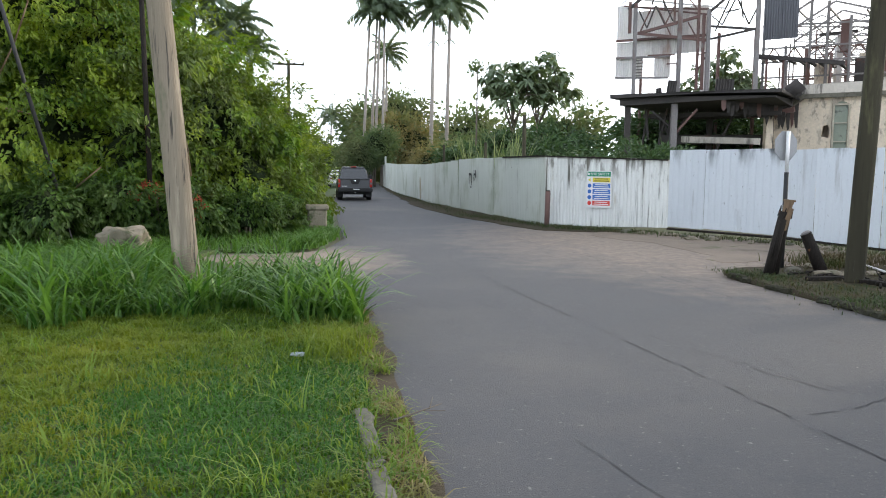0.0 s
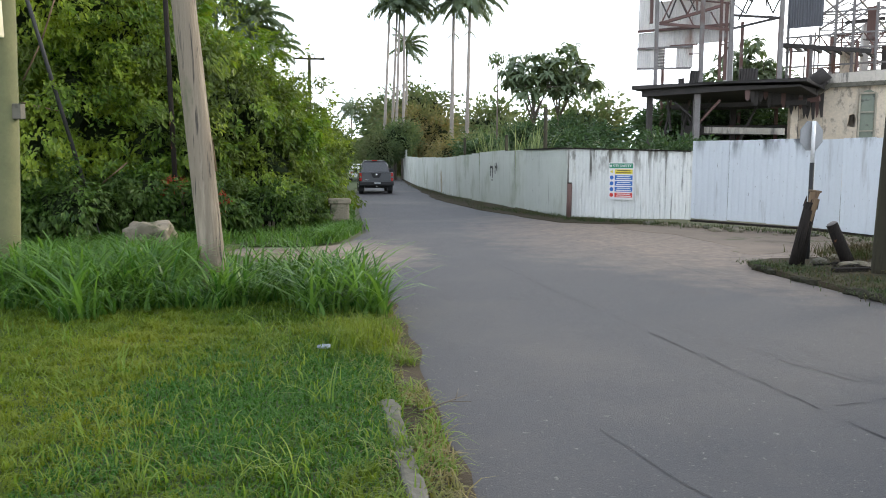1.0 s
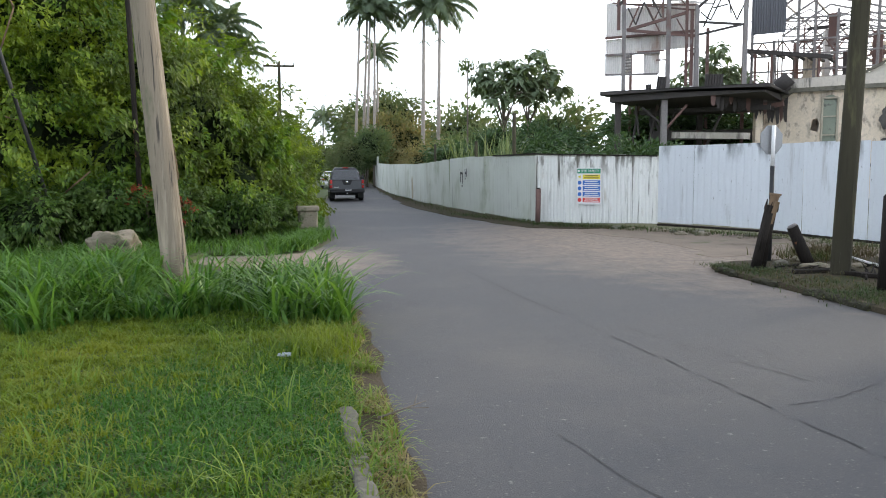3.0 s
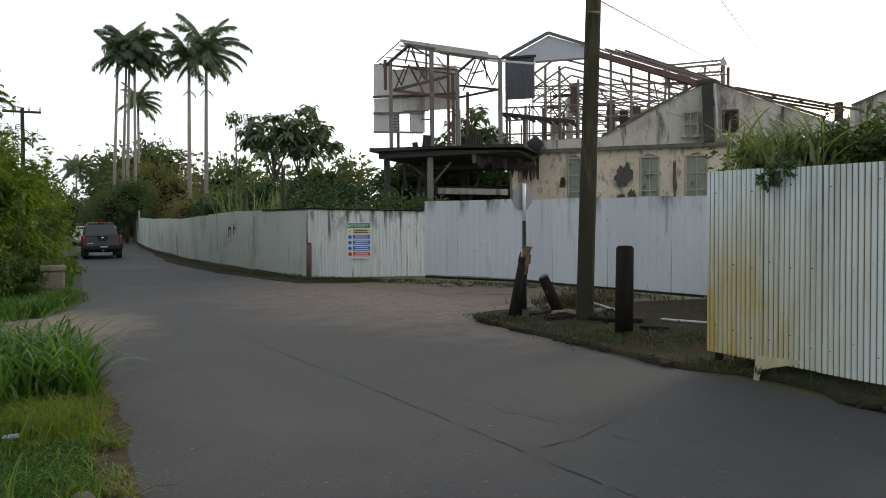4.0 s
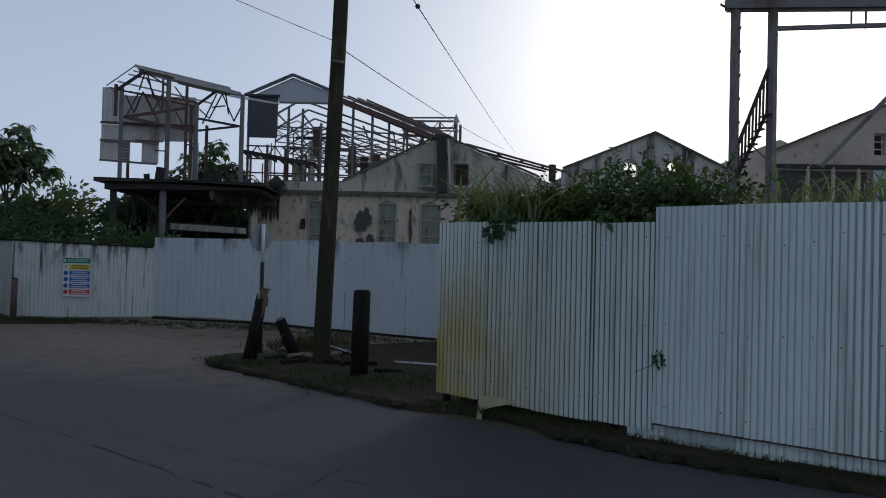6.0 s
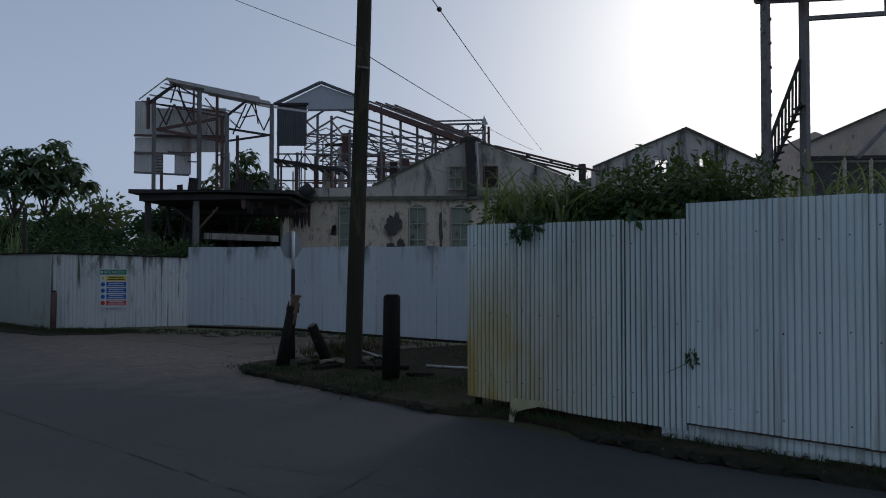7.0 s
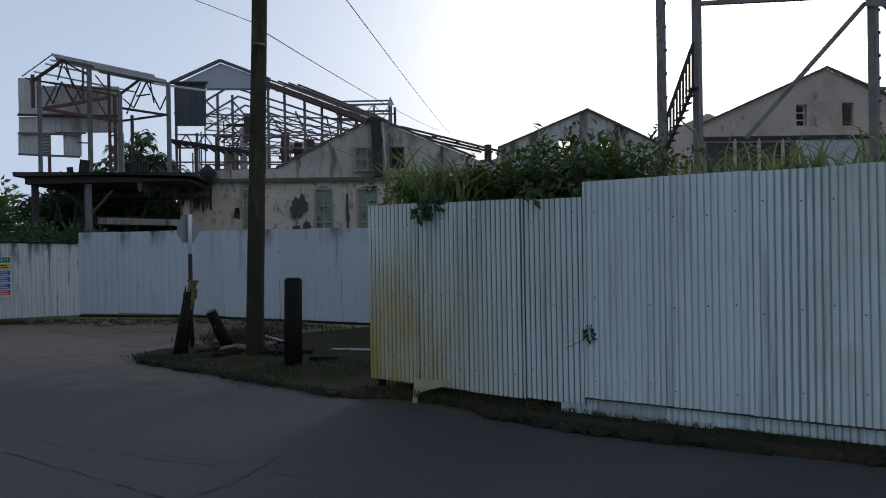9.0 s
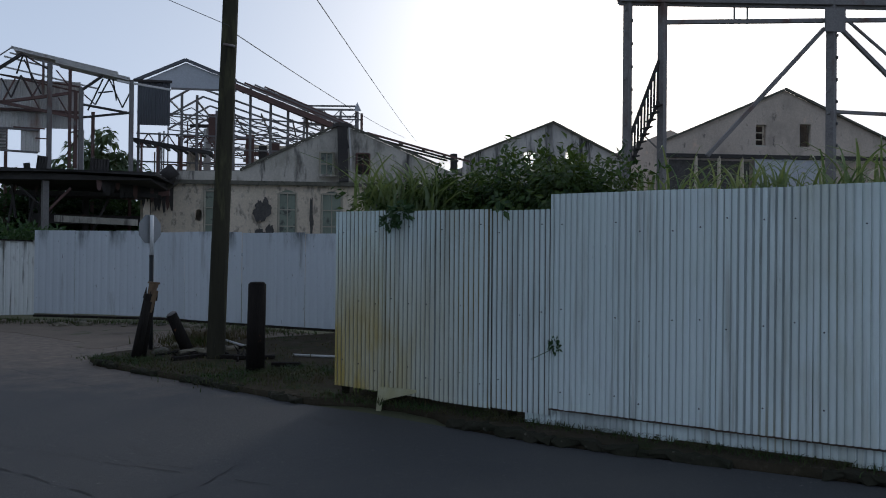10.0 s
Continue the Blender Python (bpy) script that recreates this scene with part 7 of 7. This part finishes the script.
def ring(y, half, z0, z1, tuck=0.06, top=0.1):
    """A rounded body section at y, open to no side."""
    return [(-half + tuck, y, z0), (-half, y, z0 + 0.12), (-half, y, (z0 + z1) / 2), (-half + 0.02, y, z1 - top), (-half + top * 0.9, y, z1),
            (half - top * 0.9, y, z1), (half - 0.02, y, z1 - top), (half, y, (z0 + z1) / 2), (half, y, z0 + 0.12), (half - tuck, y, z0)]


def wheel(car, x, y, r, w):
    t = part("wheel", loft([[(x + s * w / 2, y + r * q * math.cos(2 * math.pi * k / 22), r + r * q * math.sin(2 * math.pi * k / 22)) for k in range(22)] for s, q in ((-1, 0.9), (-0.8, 1), (0.8, 1), (1, 0.9))]), BLACK, car, "black rubber tyre")
    rod_part("rim", (x - w * 0.52, y, r), (x + w * 0.52, y, r), r * 0.62, CHROME, t, n=18)


TAILGREY = plain("silver_grey_paint", (0.085, 0.088, 0.095), 0.4, 0.1)


def pickup(at, turn):
    t = thing("pickup_truck", "dark grey double-cab pickup truck driving away", "car", at, turn=turn)
    part("body", loft([ring(-0.95, 0.90, 0.42, 1.08), ring(0.9, 0.92, 0.42, 1.08), ring(2.1, 0.90, 0.45, 1.04), ring(2.55, 0.82, 0.5, 0.92)]), CARGREY, t, "", True)
    part("cab", loft([ring(-0.98, 0.86, 1.02, 1.10, 0.0, 0.03), ring(-0.72, 0.69, 1.02, 1.75, -0.12, 0.13), ring(0.4, 0.68, 1.02, 1.78, -0.12, 0.13), ring(1.15, 0.82, 1.02, 1.13, 0.0, 0.03)]), CARGREY, t, "", True)
    pane = [(-0.70, 1.17), (0.70, 1.17), (0.58, 1.63), (-0.58, 1.63)]
    rim = [(x * 1.10, z + (0.05 if z > 1.4 else -0.06)) for x, z in pane]
    tilt = lambda z, off: -0.97 + (z - 1.1) * 0.33 + off
    part("window_frame", loft([[(x, tilt(z, -0.02), z) for x, z in rim], [(x, tilt(z, 0.04), z) for x, z in rim]]), TAILGREY, t, "silver grey frame of the rear window")
    part("rear_window", loft([[(x, tilt(z, -0.035), z) for x, z in pane], [(x, tilt(z, 0.02), z) for x, z in pane]]), CARGLASS, t)
    for s in (-1, 1):
        box_part("bed_side", (s * 0.86, -1.76, 0.80), (0.12, 1.66, 0.60), CARGREY, t, bevel=0.04)
        box_part("bed_rail", (s * 0.86, -1.76, 1.115), (0.14, 1.68, 0.035), BLACK, t, bevel=0.012)
        box_part("side_window", (s * 0.775, -0.15, 1.4), (0.03, 0.95, 0.40), CARGLASS, t, bevel=0.012, turn=Matrix.Rotation(-s * 0.17, 4, "Y"))
        bm = bmesh.new()
        box(bm, (s * 0.835, -2.60, 0.92), (0.13, 0.09, 0.42), bevel=0.025)
        part("tail_lamp", bm, LAMPRED, t, "red tail lamp")
        box_part("lamp_band", (s * 0.835, -2.648, 0.90), (0.10, 0.012, 0.09), TAILGREY, t, "pale reversing lamp")
        bm = bmesh.new()
        box(bm, (s * 1.03, 0.75, 1.20), (0.22, 0.12, 0.22), bevel=0.05)
        part("mirror", bm, BLACK, t)
        box_part("wheel_flare", (s * 0.9, -1.6, 0.76), (0.1, 1.0, 0.16), CARGREY, t, bevel=0.05)
        box_part("mud_flap", (s * 0.76, -2.08, 0.36), (0.28, 0.03, 0.38), BLACK, t)
        for y in (-1.6, 1.6):
            wheel(t, s * 0.78, y, 0.38, 0.26)
    box_part("bed_floor", (0, -1.76, 0.62), (1.64, 1.66, 0.08), BLACK, t)
    box_part("tailgate", (0, -2.60, 0.88), (1.54, 0.06, 0.48), TAILGREY, t, "silver grey tailgate", bevel=0.02)
    box_part("tailgate_cap", (0, -2.60, 1.125), (1.56, 0.09, 0.03), BLACK, t, bevel=0.01)
    panel = [(-0.27, 1.11), (0.27, 1.11), (0.19, 0.90), (0.13, 0.87), (-0.13, 0.87), (-0.19, 0.90)]
    part("handle_panel", loft([[(x, -2.655, z) for x, z in panel], [(x, -2.62, z) for x, z in panel]]), BLACK, t)
    bm = bmesh.new()
    bmesh.ops.create_uvsphere(bm, u_segments=12, v_segments=8, radius=0.062, matrix=Matrix.Translation((0, -2.665, 1.03)) @ Matrix.Diagonal((1.1, 0.3, 1, 1)))
    part("badge", bm, CHROME, t, "round chrome badge", True)
    box_part("script_bar", (-0.55, -2.633, 0.76), (0.26, 0.006, 0.03), CHROME, t, "small chrome lettering strip")
    box_part("bumper", (0, -2.70, 0.56), (1.84, 0.2, 0.22), BLACK, t, bevel=0.05)
    box_part("number_plate", (0.05, -2.81, 0.60), (0.46, 0.015, 0.12), BLACK, t)
    box_part("plate_bar", (0.05, -2.82, 0.60), (0.34, 0.006, 0.05), WHITE, t)
    box_part("brake_lamp", (0, -0.74, 1.775), (0.3, 0.1, 0.05), LAMPRED, t, bevel=0.015)
    box_part("chassis", (0, 0, 0.40), (1.2, 4.6, 0.16), BLACK, t)
    rod_part("tow_bar", (0, -2.7, 0.42), (0, -2.86, 0.42), 0.04, CHROME, t)
    return t


def sedan(at, turn):
    t = thing("sedan_car", "white saloon car further along the road", "car", at, turn=turn)
    part("body", loft([ring(-2.2, 0.74, 0.36, 0.88), ring(-2.1, 0.82, 0.3, 0.96), ring(-1.3, 0.85, 0.25, 0.98), ring(1.2, 0.85, 0.25, 0.94), ring(2.1, 0.78, 0.3, 0.78), ring(2.25, 0.7, 0.35, 0.7)]), CARWHITE, t, "", True)
    part("cabin", loft([ring(-1.55, 0.72, 0.9, 0.99, 0, 0.02), ring(-0.85, 0.60, 0.9, 1.38, 0, 0.1), ring(0.3, 0.60, 0.9, 1.40, 0, 0.1), ring(1.15, 0.74, 0.9, 0.97, 0, 0.02)]), CARWHITE, t, "", True)
    part("rear_window", loft([[(-0.62, -1.47, 1.02), (0.62, -1.47, 1.02), (0.52, -0.93, 1.35), (-0.52, -0.93, 1.35)], [(-0.62, -1.44, 1.0), (0.62, -1.44, 1.0), (0.52, -0.9, 1.33), (-0.52, -0.9, 1.33)]]), CARGLASS, t)
    for s in (-1, 1):
        box_part("tail_lamp", (s * 0.62, -2.19, 0.76), (0.26, 0.06, 0.13), LAMPRED, t, bevel=0.015)
        box_part("mirror", (s * 0.92, 0.6, 0.98), (0.14, 0.08, 0.12), CARWHITE, t, bevel=0.02)
        for y in (-1.3, 1.3):
            wheel(t, s * 0.72, y, 0.3, 0.2)
    box_part("bumper", (0, -2.22, 0.46), (1.5, 0.14, 0.2), CARWHITE, t, bevel=0.04)
    box_part("number_plate", (0, -2.30, 0.62), (0.46, 0.02, 0.12), BLACK, t)
    return t


pickup((-4.44, 40.96, 0.0), 8.5).scale = (0.93, 0.93, 0.93)
sedan((-8.0, 63.5, 0.0), 9.0)
